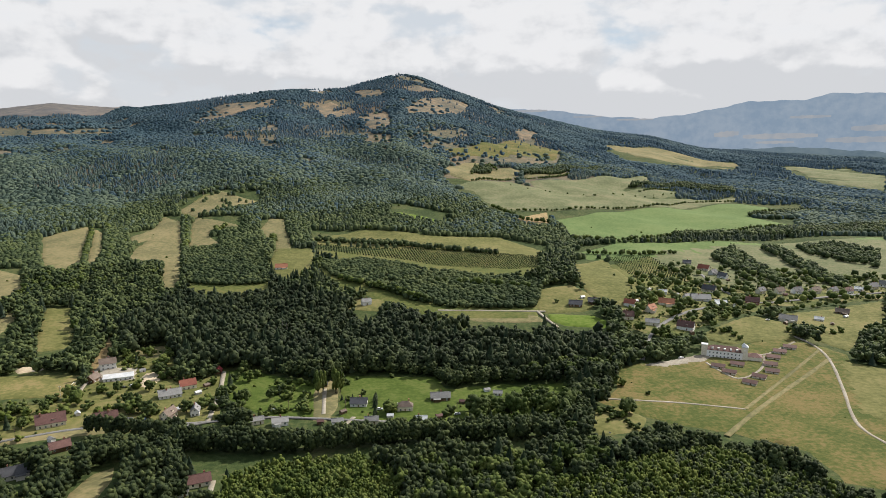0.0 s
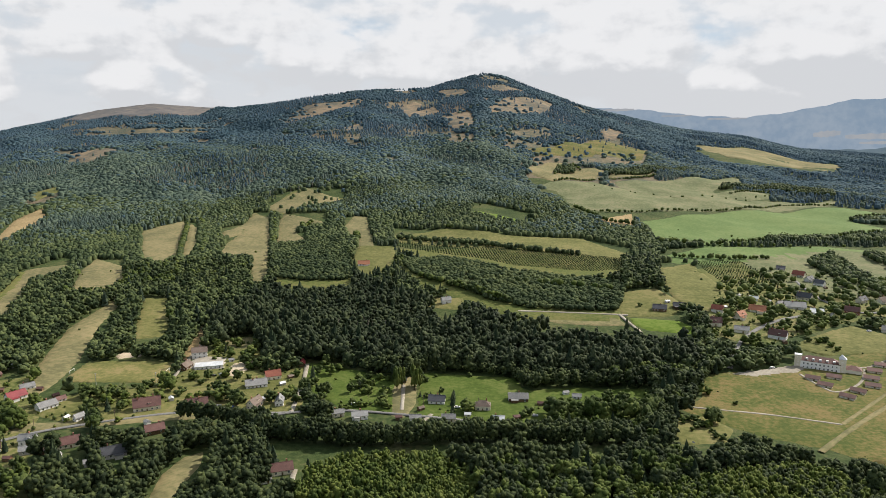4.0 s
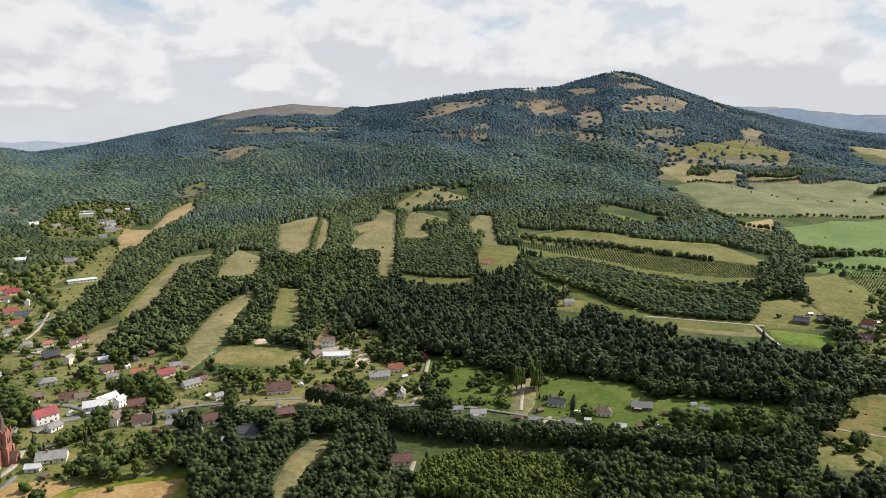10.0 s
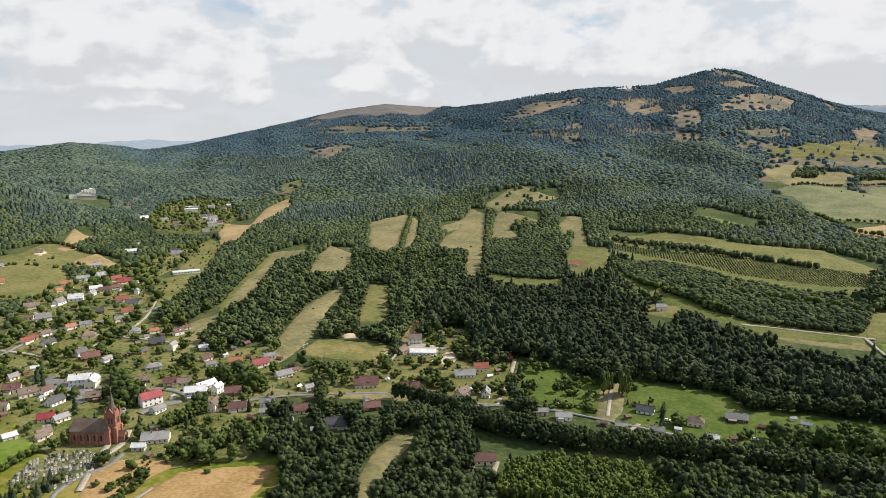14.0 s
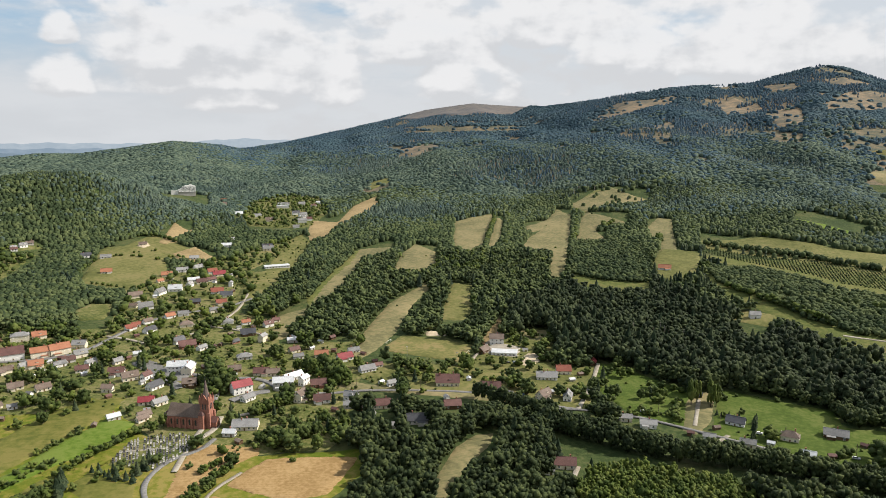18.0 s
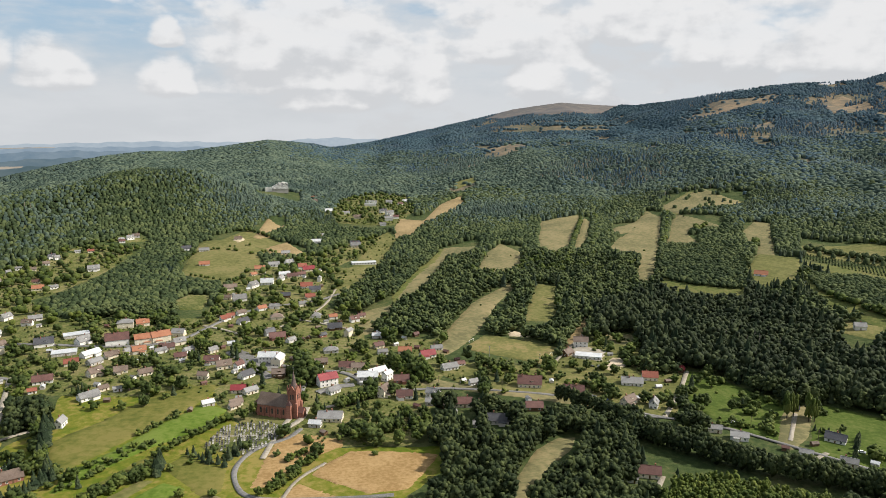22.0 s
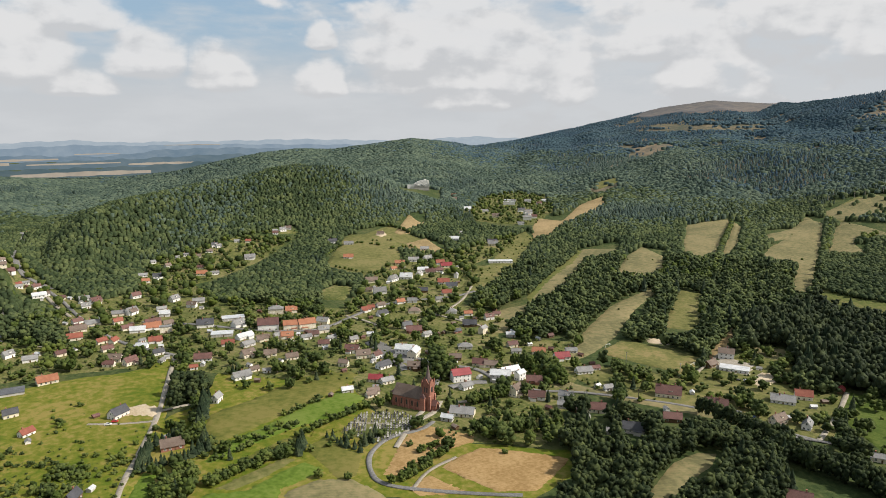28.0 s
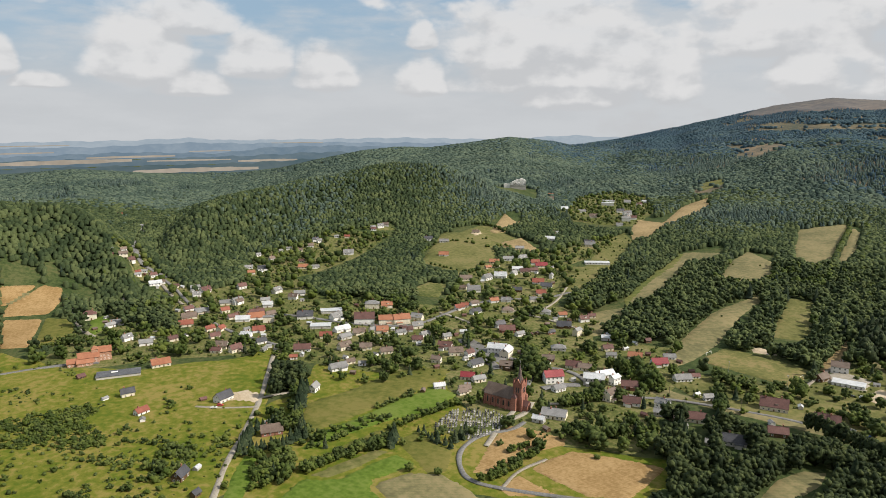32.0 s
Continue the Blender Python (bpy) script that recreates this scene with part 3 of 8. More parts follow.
def field(name, cover, outline, layer=0.3):
    outline = np.asarray(outline, float)
    size = np.sqrt(np.prod(np.ptp(outline, axis=0)))
    margin = outline.copy()
    if cover in ("dry", "grass", "hazed_ley", "green", "crop", "tan", "heath") and 800 < np.hypot(*outline.mean(0)) < 1700:
        # edges facing the camera move toward it, over the strip cleared of trees
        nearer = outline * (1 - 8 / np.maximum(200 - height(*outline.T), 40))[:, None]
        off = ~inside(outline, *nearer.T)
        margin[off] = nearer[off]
    edge = soften(margin, max(size / 30, 2.0), size / 160, len(FIELDS))
    level = layer + 0.06 * (len(FIELDS) % 5)
    if cover in ("gravel", "sand", "asphalt"):
        level += 0.3
    if cover == "lawn" and "green" in name or "base" in name:
        level = 0.12
    ob = drape(name, edge, M[cover], level, max(size / 22, 4.0))
    tagged(ob, FIELD_LABELS[cover], "field", "fields of the valley", "structure")
    FIELDS.append((outline, name))
    return ob


field("base_meadow", "mix", [(-354, 95), (-471, 160), (-477, 188), (-535, 227), (-479, 261), (-475, 318), (-286, 191)])
field("base_meadow", "mix", [(-379, 141), (-493, 189), (-452, 291), (-369, 270), (-306, 291), (-256, 331), (-235, 310), (-234, 255)])
field("strip_meadow", "dry", [(-645, 1127), (-606, 1206), (-598, 1200), (-505, 978), (-507, 929), (-551, 957)])
field("strip_meadow", "dry", [(-593, 1197), (-580, 1207), (-502, 1031), (-473, 937), (-494, 968)])
field("strip_meadow", "dry", [(-520, 1159), (-491, 1189), (-514, 1302), (-475, 1286), (-386, 1037), (-331, 873), (-329, 837), (-345, 850), (-372, 931), (-395, 981), (-426, 979), (-446, 979), (-453, 1032), (-458, 1092), (-497, 1115)])
field("strip_meadow", "dry", [(-413, 1144), (-438, 1247), (-353, 1228), (-339, 1197), (-373, 1182), (-385, 1169), (-365, 1103), (-353, 1116), (-333, 1048), (-367, 1037), (-382, 1055)])
field("strip_meadow", "dry", [(-312, 1199), (-299, 1219), (-273, 1220), (-245, 1112), (-220, 1025), (-246, 1020), (-264, 1110), (-283, 1121)])
field("meadow", "grass", [(-245, 987), (-242, 1019), (-191, 1021), (-172, 947), (-179, 907), (-200, 887), (-217, 896)])
field("meadow", "grass", [(-218, 1149), (-132, 1146), (-21, 1100), (88, 1143), (160, 1077), (157, 1037), (79, 1023), (-20, 1028), (-125, 1081), (-203, 1100)])
field("meadow", "green", [(-100, 1333), (-25, 1314), (32, 1283), (16, 1267), (-65, 1275), (-98, 1303)])
field("orchard_field", "crop", [(-190, 1053), (-69, 1015), (134, 997), (125, 902), (83, 885), (-17, 896), (-113, 976), (-186, 1022)])
field("stubble_field", "dry", [(1, 1734), (54, 1915), (99, 1910), (81, 1831), (180, 1886), (205, 1845), (168, 1760), (65, 1629), (21, 1674)])
field("stubble_field", "dry", [(205, 1845), (344, 1928), (319, 1868), (205, 1774)])
field("meadow", "hazed_meadow", [(20, 1586), (165, 1722), (273, 1590), (475, 1652), (714, 1740), (704, 1697), (427, 1483), (223, 1357), (130, 1345), (94, 1372), (68, 1536)])
field("meadow", "hazed_meadow", [(208, 1739), (371, 1829), (574, 2037), (566, 1924), (428, 1707), (592, 1815), (563, 1708), (341, 1552), (224, 1602)])
field("stubble_field", "tan", [(128, 1323), (198, 1347), (193, 1264), (148, 1271)])
field("meadow", "hazed_ley", [(204, 1340), (401, 1453), (685, 1666), (830, 1636), (794, 1576), (658, 1508), (633, 1437), (718, 1433), (683, 1373), (474, 1266), (287, 1129), (212, 1170), (214, 1237)])
field("meadow", "hazed_ley", [(194, 1068), (277, 1089), (433, 1155), (601, 1214), (701, 1219), (788, 1252), (742, 1177), (613, 1179), (446, 1116), (286, 1025), (214, 1034)])
field("orchard_field", "crop", [(236, 1002), (299, 1010), (319, 912), (309, 882), (273, 871), (242, 861)])
field("meadow", "grass", [(185, 992), (230, 996), (237, 816), (223, 767), (192, 768), (169, 809), (170, 897)])
field("meadow", "grass", [(77, 779), (114, 793), (149, 808), (162, 776), (169, 749), (151, 720), (106, 715), (95, 742)])
field("meadow", "dry", [(-5, 723), (92, 722), (103, 693), (77, 690), (38, 693), (9, 705)])
field("meadow", "green", [(108, 714), (154, 708), (172, 684), (158, 673), (121, 680), (109, 696)])
field("meadow", "grass", [(271, 678), (323, 721), (345, 693), (339, 647), (297, 635), (262, 628), (239, 649)])
field("meadow", "grass", [(359, 756), (509, 795), (442, 686), (384, 670), (370, 697)])
field("meadow", "dry", [(632, 2866), (840, 2920), (1145, 2814), (1065, 2563), (900, 2499), (683, 2507)])
field("meadow", "hazed_meadow", [(1267, 2691), (1526, 2698), (1489, 2398), (1237, 1986), (1169, 2116)])
field("village_green", "lawn", [(244, 894), (326, 969), (387, 945), (587, 922), (514, 803), (363, 764), (283, 696), (211, 646), (179, 676), (189, 732)])
field("slope_meadow", "slope", [(144, 564), (166, 579), (222, 587), (266, 623), (328, 647), (337, 631), (356, 601), (336, 536), (336, 491), (265, 360), (229, 374), (228, 416), (192, 440), (153, 457), (114, 491), (133, 520)])
field("meadow", "grass", [(339, 587), (369, 566), (398, 559), (320, 442), (303, 459), (292, 475)])
field("meadow", "grass", [(345, 648), (398, 675), (399, 653), (361, 609)])
field("lawn_plot", "garden_grass", [(-183, 563), (-161, 563), (-99, 532), (-89, 466), (-124, 469), (-166, 508)])
field("lawn_plot", "garden_grass", [(-83, 551), (-6, 547), (3, 520), (43, 531), (66, 525), (44, 445), (-71, 460)])
field("football_pitch", "pitch", [(-360, 495), (-368, 546), (-293, 552), (-278, 502)])
field("meadow", "dry", [(-379, 468), (-421, 569), (-444, 632), (-454, 730), (-441, 717), (-419, 643), (-396, 587), (-377, 545), (-363, 497), (-359, 464)])
field("meadow", "dry", [(-520, 537), (-538, 603), (-598, 714), (-635, 801), (-659, 858), (-642, 921), (-615, 896), (-620, 860), (-633, 830), (-583, 745), (-545, 664), (-528, 595), (-504, 550), (-480, 501), (-483, 486)])
field("meadow", "dry", [(-575, 852), (-593, 916), (-554, 918), (-507, 839), (-502, 795), (-543, 776)])
field("meadow", "grass", [(-389, 658), (-428, 745), (-403, 750), (-355, 663), (-341, 622), (-364, 607)])
field("ski_slope", "tan", [(-872, 982), (-898, 1026), (-879, 1081), (-921, 1188), (-947, 1302), (-898, 1246), (-861, 1127), (-843, 1037), (-789, 933), (-818, 926)])
field("garden_plot", "grass", [(-628, 575), (-697, 672), (-687, 715), (-649, 681), (-615, 611), (-613, 577)])
field("garden_plot", "grass", [(-708, 702), (-809, 858), (-832, 922), (-790, 903), (-698, 756), (-676, 723)])
field("bare_strip", "tan", [(-298, 577), (-311, 625), (-323, 666), (-290, 601), (-280, 562), (-290, 558)])
field("village_green", "grass", [(-357, 460), (-275, 499), (-278, 596), (-246, 618), (-206, 529), (-180, 555), (-153, 461), (-243, 439), (-300, 422), (-338, 433)])
field("meadow", "dry", [(-279, 617), (-255, 631), (-236, 593), (-263, 589)])
field("wheat_field", "wheat", [(-295, 256), (-297, 274), (-297, 292), (-275, 308), (-250, 322), (-242, 295), (-238, 278), (-252, 261), (-272, 258)])
field("wheat_field", "wheat", [(-309, 224), (-329, 250), (-351, 280), (-338, 291), (-311, 301), (-305, 293), (-308, 273), (-307, 259), (-303, 230)])
field("wheat_field", "wheat", [(-289, 226), (-292, 246), (-260, 249), (-277, 226)])
field("meadow", "dry", [(-191, 303), (-206, 361), (-204, 384), (-195, 394), (-189, 377), (-188, 345), (-180, 307)])
field("village_green", "lawn", [(-731, 233), (-769, 299), (-699, 355), (-634, 413), (-721, 503), (-777, 579), (-782, 707), (-675, 671), (-592, 569), (-568, 524), (-497, 526), (-454, 464), (-390, 513), (-277, 346), (-272, 318), (-311, 287), (-366, 267), (-445, 296), (-474, 258), (-565, 199), (-627, 197)])
field("meadow", "grass", [(-867, 533), (-980, 646), (-934, 699), (-868, 670), (-742, 575), (-767, 536), (-815, 517)])
field("meadow", "grass", [(-994, 666), (-985, 739), (-897, 726), (-816, 727), (-808, 708), (-868, 670)])
field("meadow", "tan", [(-984, 759), (-1027, 853), (-1007, 846), (-959, 756)])
field("meadow", "lawn", [(-716, 431), (-730, 462), (-706, 477), (-662, 432), (-680, 416)])
field("wheat_field", "wheat", [(-893, 14), (-894, 50), (-859, 22), (-852, 11)])
field("wheat_field", "wheat", [(-894, 55), (-887, 73), (-860, 71), (-820, 52), (-828, 10), (-856, 18)])
field("wheat_field", "wheat", [(-820, 10), (-807, 46), (-712, 27), (-721, 6)])
field("meadow", "olive", [(-809, 49), (-792, 70), (-737, 69), (-721, 60), (-715, 32)])
field("meadow", "dry", [(-929, 17), (-930, 34), (-914, 57), (-899, 52), (-897, 15)])
field("bare_strip", "dry", [(-933, 57), (-935, 71), (-910, 76), (-892, 96), (-875, 111), (-863, 110), (-886, 84), (-899, 69)])
field("open_meadow", "mix", [(-708, 6), (-666, 29), (-640, 43), (-595, 100), (-590, 143), (-579, 173), (-600, 214), (-449, 150), (-355, 93), (-434, -24), (-686, -27)])
field("meadow", "lawn", [(-765, 87), (-795, 110), (-753, 107), (-731, 85)])
field("village_green", "lawn", [(-679, 162), (-783, 164), (-829, 200), (-850, 274), (-850, 333), (-755, 322), (-682, 344), (-635, 417), (-477, 314), (-489, 246), (-580, 214), (-569, 175)])
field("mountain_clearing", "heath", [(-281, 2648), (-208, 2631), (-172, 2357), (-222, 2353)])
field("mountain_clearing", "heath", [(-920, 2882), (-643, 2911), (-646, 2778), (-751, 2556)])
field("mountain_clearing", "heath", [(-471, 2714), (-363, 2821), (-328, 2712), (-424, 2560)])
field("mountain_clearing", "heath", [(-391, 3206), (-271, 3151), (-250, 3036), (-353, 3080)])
field("mountain_clearing", "slope", [(75, 2128), (267, 2554), (404, 2426), (339, 2175), (143, 2088)])
field("mountain_clearing", "grass", [(-516, 1373), (-483, 1441), (-367, 1468), (-368, 1381), (-471, 1300)])
field("mountain_clearing", "heath", [(-1501, 2176), (-1363, 2183), (-1278, 2155), (-1250, 1933)])
field("mountain_clearing", "grass", [(-1083, 1420), (-1061, 1511), (-1015, 1470), (-1015, 1375)])
field("parking_yard", "gravel", [(165, 574), (187, 568), (223, 583), (238, 601), (235, 606), (193, 586)])
field("bare_sand", "sand", [(-356, 564), (-340, 575), (-330, 563), (-346, 553)])
field("sand_yard", "sand", [(-491, 135), (-508, 143), (-502, 158), (-490, 163), (-474, 155)])
field("village_square", "asphalt", [(-519, 359), (-517, 373), (-454, 366), (-444, 355), (-462, 345)])
field("village_green", "lawn", [(-958, 138), (-863, 173), (-775, 180), (-821, 204), (-912, 194), (-1035, 179), (-1013, 164)])
field("village_green", "lawn", [(-875, 275), (-1010, 336), (-1039, 409), (-1060, 496), (-1070, 597), (-1040, 594), (-910, 447), (-857, 367), (-832, 296)])
field("village_green", "lawn", [(-716, 69), (-749, 103), (-691, 143), (-657, 201), (-588, 179), (-617, 104), (-619, 70), (-632, 26), (-663, 28)])
field("plantation", "crop", [(-169, 933), (-108, 930), (-17, 856), (79, 843), (117, 815), (99, 730), (10, 729), (-39, 749), (-87, 800), (-132, 836)])
field("plantation", "crop", [(-381, 1030), (-340, 1043), (-283, 1051), (-227, 915), (-205, 831), (-258, 826), (-311, 842)])
field("plantation", "crop", [(-587, 654), (-686, 840), (-681, 888), (-647, 829), (-598, 714), (-538, 603)])
field("mountain_clearing", "heath", [(-140, 2648), (-83, 2974), (48, 3189), (116, 3171), (87, 2877), (-32, 2627), (-124, 2539)])
field("mountain_clearing", "heath", [(-289, 2488), (-248, 2646), (-186, 2558), (-161, 2282), (-232, 2306)])
field("mountain_clearing", "heath", [(-183, 3178), (-94, 3284), (-10, 3283), (-110, 3099)])
field("mountain_clearing", "heath", [(270, 2683), (321, 2909), (381, 2836), (312, 2558), (269, 2568)])
field("mountain_clearing", "heath", [(-498, 2781), (-460, 2954), (-416, 2890), (-434, 2663)])
field("mountain_clearing", "heath", [(-955, 2696), (-770, 2699), (-675, 2865), (-678, 2782), (-755, 2568), (-861, 2523)])
field("mountain_clearing", "heath", [(-599, 2300), (-559, 2375), (-511, 2249), (-537, 2133)])
field("mountain_clearing", "slope", [(-6, 2028), (101, 2168), (264, 2281), (185, 2075), (52, 1973)])
field("meadow", "olive", [(-455, 183), (-461, 222), (-474, 258), (-476, 290), (-455, 310), (-436, 281), (-424, 235), (-414, 198), (-407, 165), (-426, 167)])
field("meadow", "green", [(-391, 153), (-405, 170), (-413, 206), (-424, 240), (-432, 278), (-410, 285), (-396, 251), (-397, 215), (-392, 180), (-386, 156)])
field("meadow", "olive", [(-369, 147), (-381, 175), (-388, 202), (-386, 218), (-370, 200), (-369, 176), (-364, 146)])
field("meadow", "olive", [(-369, 208), (-374, 228), (-352, 227), (-338, 231), (-318, 214), (-320, 202), (-349, 205)])
field("meadow", "grass", [(-357, 144), (-361, 165), (-365, 192), (-358, 198), (-351, 175), (-348, 152)])
field("meadow", "green", [(-338, 115), (-355, 138), (-344, 157), (-351, 182), (-353, 199), (-336, 203), (-333, 187), (-333, 173), (-323, 166), (-304, 168)])
field("meadow", "dry", [(-328, 170), (-329, 193), (-318, 209), (-294, 212), (-276, 210), (-300, 169)])
field("meadow", "green", [(-358, 95), (-388, 111), (-402, 122), (-395, 127), (-369, 116), (-352, 104)])
field("village_green", "lawn", [(-1060, 1004), (-1186, 1158), (-1196, 1281), (-1108, 1301), (-930, 1115), (-861, 977), (-905, 943), (-960, 925)])
field("village_green", "lawn", [(-726, 643), (-780, 718), (-817, 826), (-815, 877), (-744, 790), (-708, 674)])
field("meadow", "tan", [(-981, 745), (-1024, 814), (-1034, 842), (-1009, 845), (-981, 793), (-960, 744)])
field("meadow", "tan", [(-905, 711), (-878, 733), (-831, 731), (-819, 707), (-864, 688)])
field("meadow", "dry", [(-877, 604), (-871, 638), (-814, 637), (-777, 603), (-754, 552), (-836, 574)])
field("bare_sand", "sand", [(-945, 678), (-963, 708), (-926, 692), (-921, 671)])
field("meadow", "green", [(-742, 77), (-779, 88), (-789, 105), (-752, 103), (-719, 81)])
field("meadow", "lawn", [(-957, 147), (-982, 153), (-989, 160), (-961, 157)])
field("mountain_clearing", "dry", [(-524, 1393), (-466, 1475), (-387, 1472), (-378, 1381), (-457, 1309)])
field("pond", "water", [(104, 442), (107, 452), (118, 457), (121, 451), (115, 441), (107, 438)])
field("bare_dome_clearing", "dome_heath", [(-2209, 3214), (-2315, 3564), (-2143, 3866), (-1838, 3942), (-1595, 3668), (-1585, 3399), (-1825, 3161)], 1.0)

field("motel_yard", "gravel", [(-284, 536), (-280, 571), (-253, 567), (-244, 538), (-259, 533)])
field("railway_bank", "dry", [(-334, 404), (-300, 414), (-251, 431), (-195, 449), (-176, 453), (-181, 467), (-202, 464), (-257, 443), (-308, 425), (-345, 417)], 0.2)
field("bare_plot", "sand", [(-238, 523), (-243, 551), (-231, 569), (-223, 549), (-226, 519)])
field("house_clearing", "grass", [(-100, 726), (-66, 718), (-62, 752), (-96, 756)], 0.2)
field("lawn_plot", "garden_grass", [(37, 508), (60, 528), (96, 533), (100, 507), (85, 470), (60, 458), (37, 459)], 0.2)
field("pond_side", "grass", [(99, 460), (110, 483), (128, 483), (141, 464), (131, 442), (102, 436)], 0.2)
field("driveway_plot", "dry", [(-99, 511), (-97, 532), (-84, 548), (-76, 486), (-80, 460), (-90, 463)], 0.25)
field("strip_fields", "hazed_meadow", [(284, 1016), (372, 1092), (464, 1138), (605, 1183), (780, 1190), (760, 1080), (704, 1000), (555, 879), (485, 855), (387, 840), (327, 881), (305, 950)], 0.2)


# ---- building helpers ----
def slab(cx, cy, cz, lx, ly, lz):
    """A box by its centre and size: corners and faces."""
    v = np.array([(cx + a * lx / 2, cy + b * ly / 2, cz + c * lz / 2) for a in (-1, 1) for b in (-1, 1) for c in (-1, 1)])
    return v, [(0, 1, 3, 2), (4, 6, 7, 5), (0, 4, 5, 1), (2, 3, 7, 6), (0, 2, 6, 4), (1, 5, 7, 3)]


def mesh(name, pieces, mat):
    """A mesh from pieces of (corners, faces)."""
    v, f, n = [], [], 0
    for a, b in pieces:
        v += [tuple(q) for q in a]
        f += [tuple(i + n for i in t) for t in b]
        n += len(a)
    me = bpy.data.meshes.new(name)
    me.from_pydata(v, [], f)
    me.materials.append(mat)
    return me


def part(name, data, parent, label="", m=None):
    """Links a mesh as one part under a thing."""
    ob = new(name, data)
    ob.parent = parent
    if m is not None:
        ob.matrix_local = m
    if label:
        tagged(ob, label)
    return ob


def thing(name, x, y, rot, label, category, group="", z=None, sink=0.0):
    ob = new(name)
    ob.matrix_world = pose(x, y, float(height(x, y)) - sink if z is None else z, 0, 0, rot)
    return tagged(ob, label, category, group)


def gable(l, w, h0, h1):
    """Walls of a gabled house; its ridge runs along x."""
    a, b = l / 2, w / 2
    v = [(-a, -b, -2), (a, -b, -2), (a, b, -2), (-a, b, -2), (-a, -b, h0), (a, -b, h0), (a, b, h0), (-a, b, h0), (-a, 0, h1), (a, 0, h1)]
    return v, [(0, 1, 5, 4), (2, 3, 7, 6), (1, 2, 6, 9, 5), (3, 0, 4, 8, 7), (4, 5, 9, 8), (6, 7, 8, 9)]


def roof_half(l, w, h0, h1, side, over=0.5, thick=0.22):
    """One slope of a gabled roof, with eaves."""
    a, b = l / 2 + over, w / 2
    k = (h1 - h0) / b
    lo, hi = (side * (b + over), h0 - over * k + 0.06), (0.0, h1 + 0.06)
    v = [(x, y, z + t) for t in (0, thick) for x in (-a, a) for y, z in (lo, hi)]
    return v, [(0, 1, 3, 2), (4, 6, 7, 5), (0, 2, 6, 4), (1, 5, 7, 3), (0, 4, 5, 1), (2, 3, 7, 6)]


def hip_roof(l, w, h0, h1, over=0.5):
    a, b, r = l / 2 + over, w / 2 + over, max(l / 2 - w / 2, 0.3)
    z = h0 - 0.1
    v = [(-a, -b, z), (a, -b, z), (a, b, z), (-a, b, z), (-r, 0, h1), (r, 0, h1)]
    return v, [(0, 1, 5, 4), (2, 3, 4, 5), (1, 2, 5), (3, 0, 4), (3, 2, 1, 0)]


WINDOW = mesh("window", [slab(0, 0, 0, 1.25, 0.10, 0.10), slab(0, 0, 1.45, 1.25, 0.10, 0.10), slab(-0.58, 0, 0.72, 0.10, 0.10, 1.36), slab(0.58, 0, 0.72, 0.10, 0.10, 1.36), slab(0, 0, 0.72, 0.06, 0.08, 1.36)], M["trim"])
PANE = mesh("pane", [slab(0, 0.02, 0.72, 1.06, 0.05, 1.36)], M["glass"])
DOOR = mesh("door", [slab(0, 0, 1.03, 1.0, 0.12, 2.06), slab(0, -0.04, 1.03, 0.8, 0.1, 1.8)], M["wall_wood"])
CHIMNEY = mesh("chimney", [slab(0, 0, 0, 0.75, 0.6, 2.0), slab(0, 0, 1.0, 0.9, 0.75, 0.18)], M["wall_brick"])
ROOF_WORDS = {"maroon": "maroon tiled", "brown": "weathered brown tiled", "grey": "grey sheeted", "red": "red tiled", "crimson": "crimson sheet-metal",
              "pale": "pale zinc", "dark": "anthracite tiled", "orange": "orange clay-tiled"}
WALL_WORDS = {"cream": "cream rendered walls", "white": "white rendered walls", "grey": "bare grey rendered walls", "brick": "red brick walls", "wood": "dark timber walls"}
HOUSES = []
house_count = 0


def set_windows(ob, l, w, h0, storeys, rng, glazed=True):
    """Windows along both long sides and in the gables."""
    n = max(2, int(l / 3.2))
    levels = [0.95] if storeys < 2 else [0.95, 3.75]
    for side in (-1, 1):
        for k in range(n):
            x = (k + 0.5) / n * (l - 1.4) - (l - 1.4) / 2
            if side < 0 and k == n // 2:
                part("door", DOOR, ob, "", pose(x, side * (w / 2 + 0.03), 0))
                z_list = levels[1:]
            else:
                z_list = levels
            for z in z_list:
                m = pose(x, side * (w / 2 + 0.04), z, 0, 0, 0 if side < 0 else 180)
                frame_ob = part("window", WINDOW, ob, "", m)
                if glazed:
                    part("pane", PANE, frame_ob)
    for side in (-1, 1):
        spots = [(-w * 0.22, levels[0]), (w * 0.22, levels[0])]
        if storeys >= 1.5:
            spots.append((0, h0 + 0.35))
        for y, z in spots:
            frame_ob = part("window", WINDOW, ob, "", pose(side * (l / 2 + 0.04), y, z, 0, 0, 90 * side))
            if glazed:
                part("pane", PANE, frame_ob)


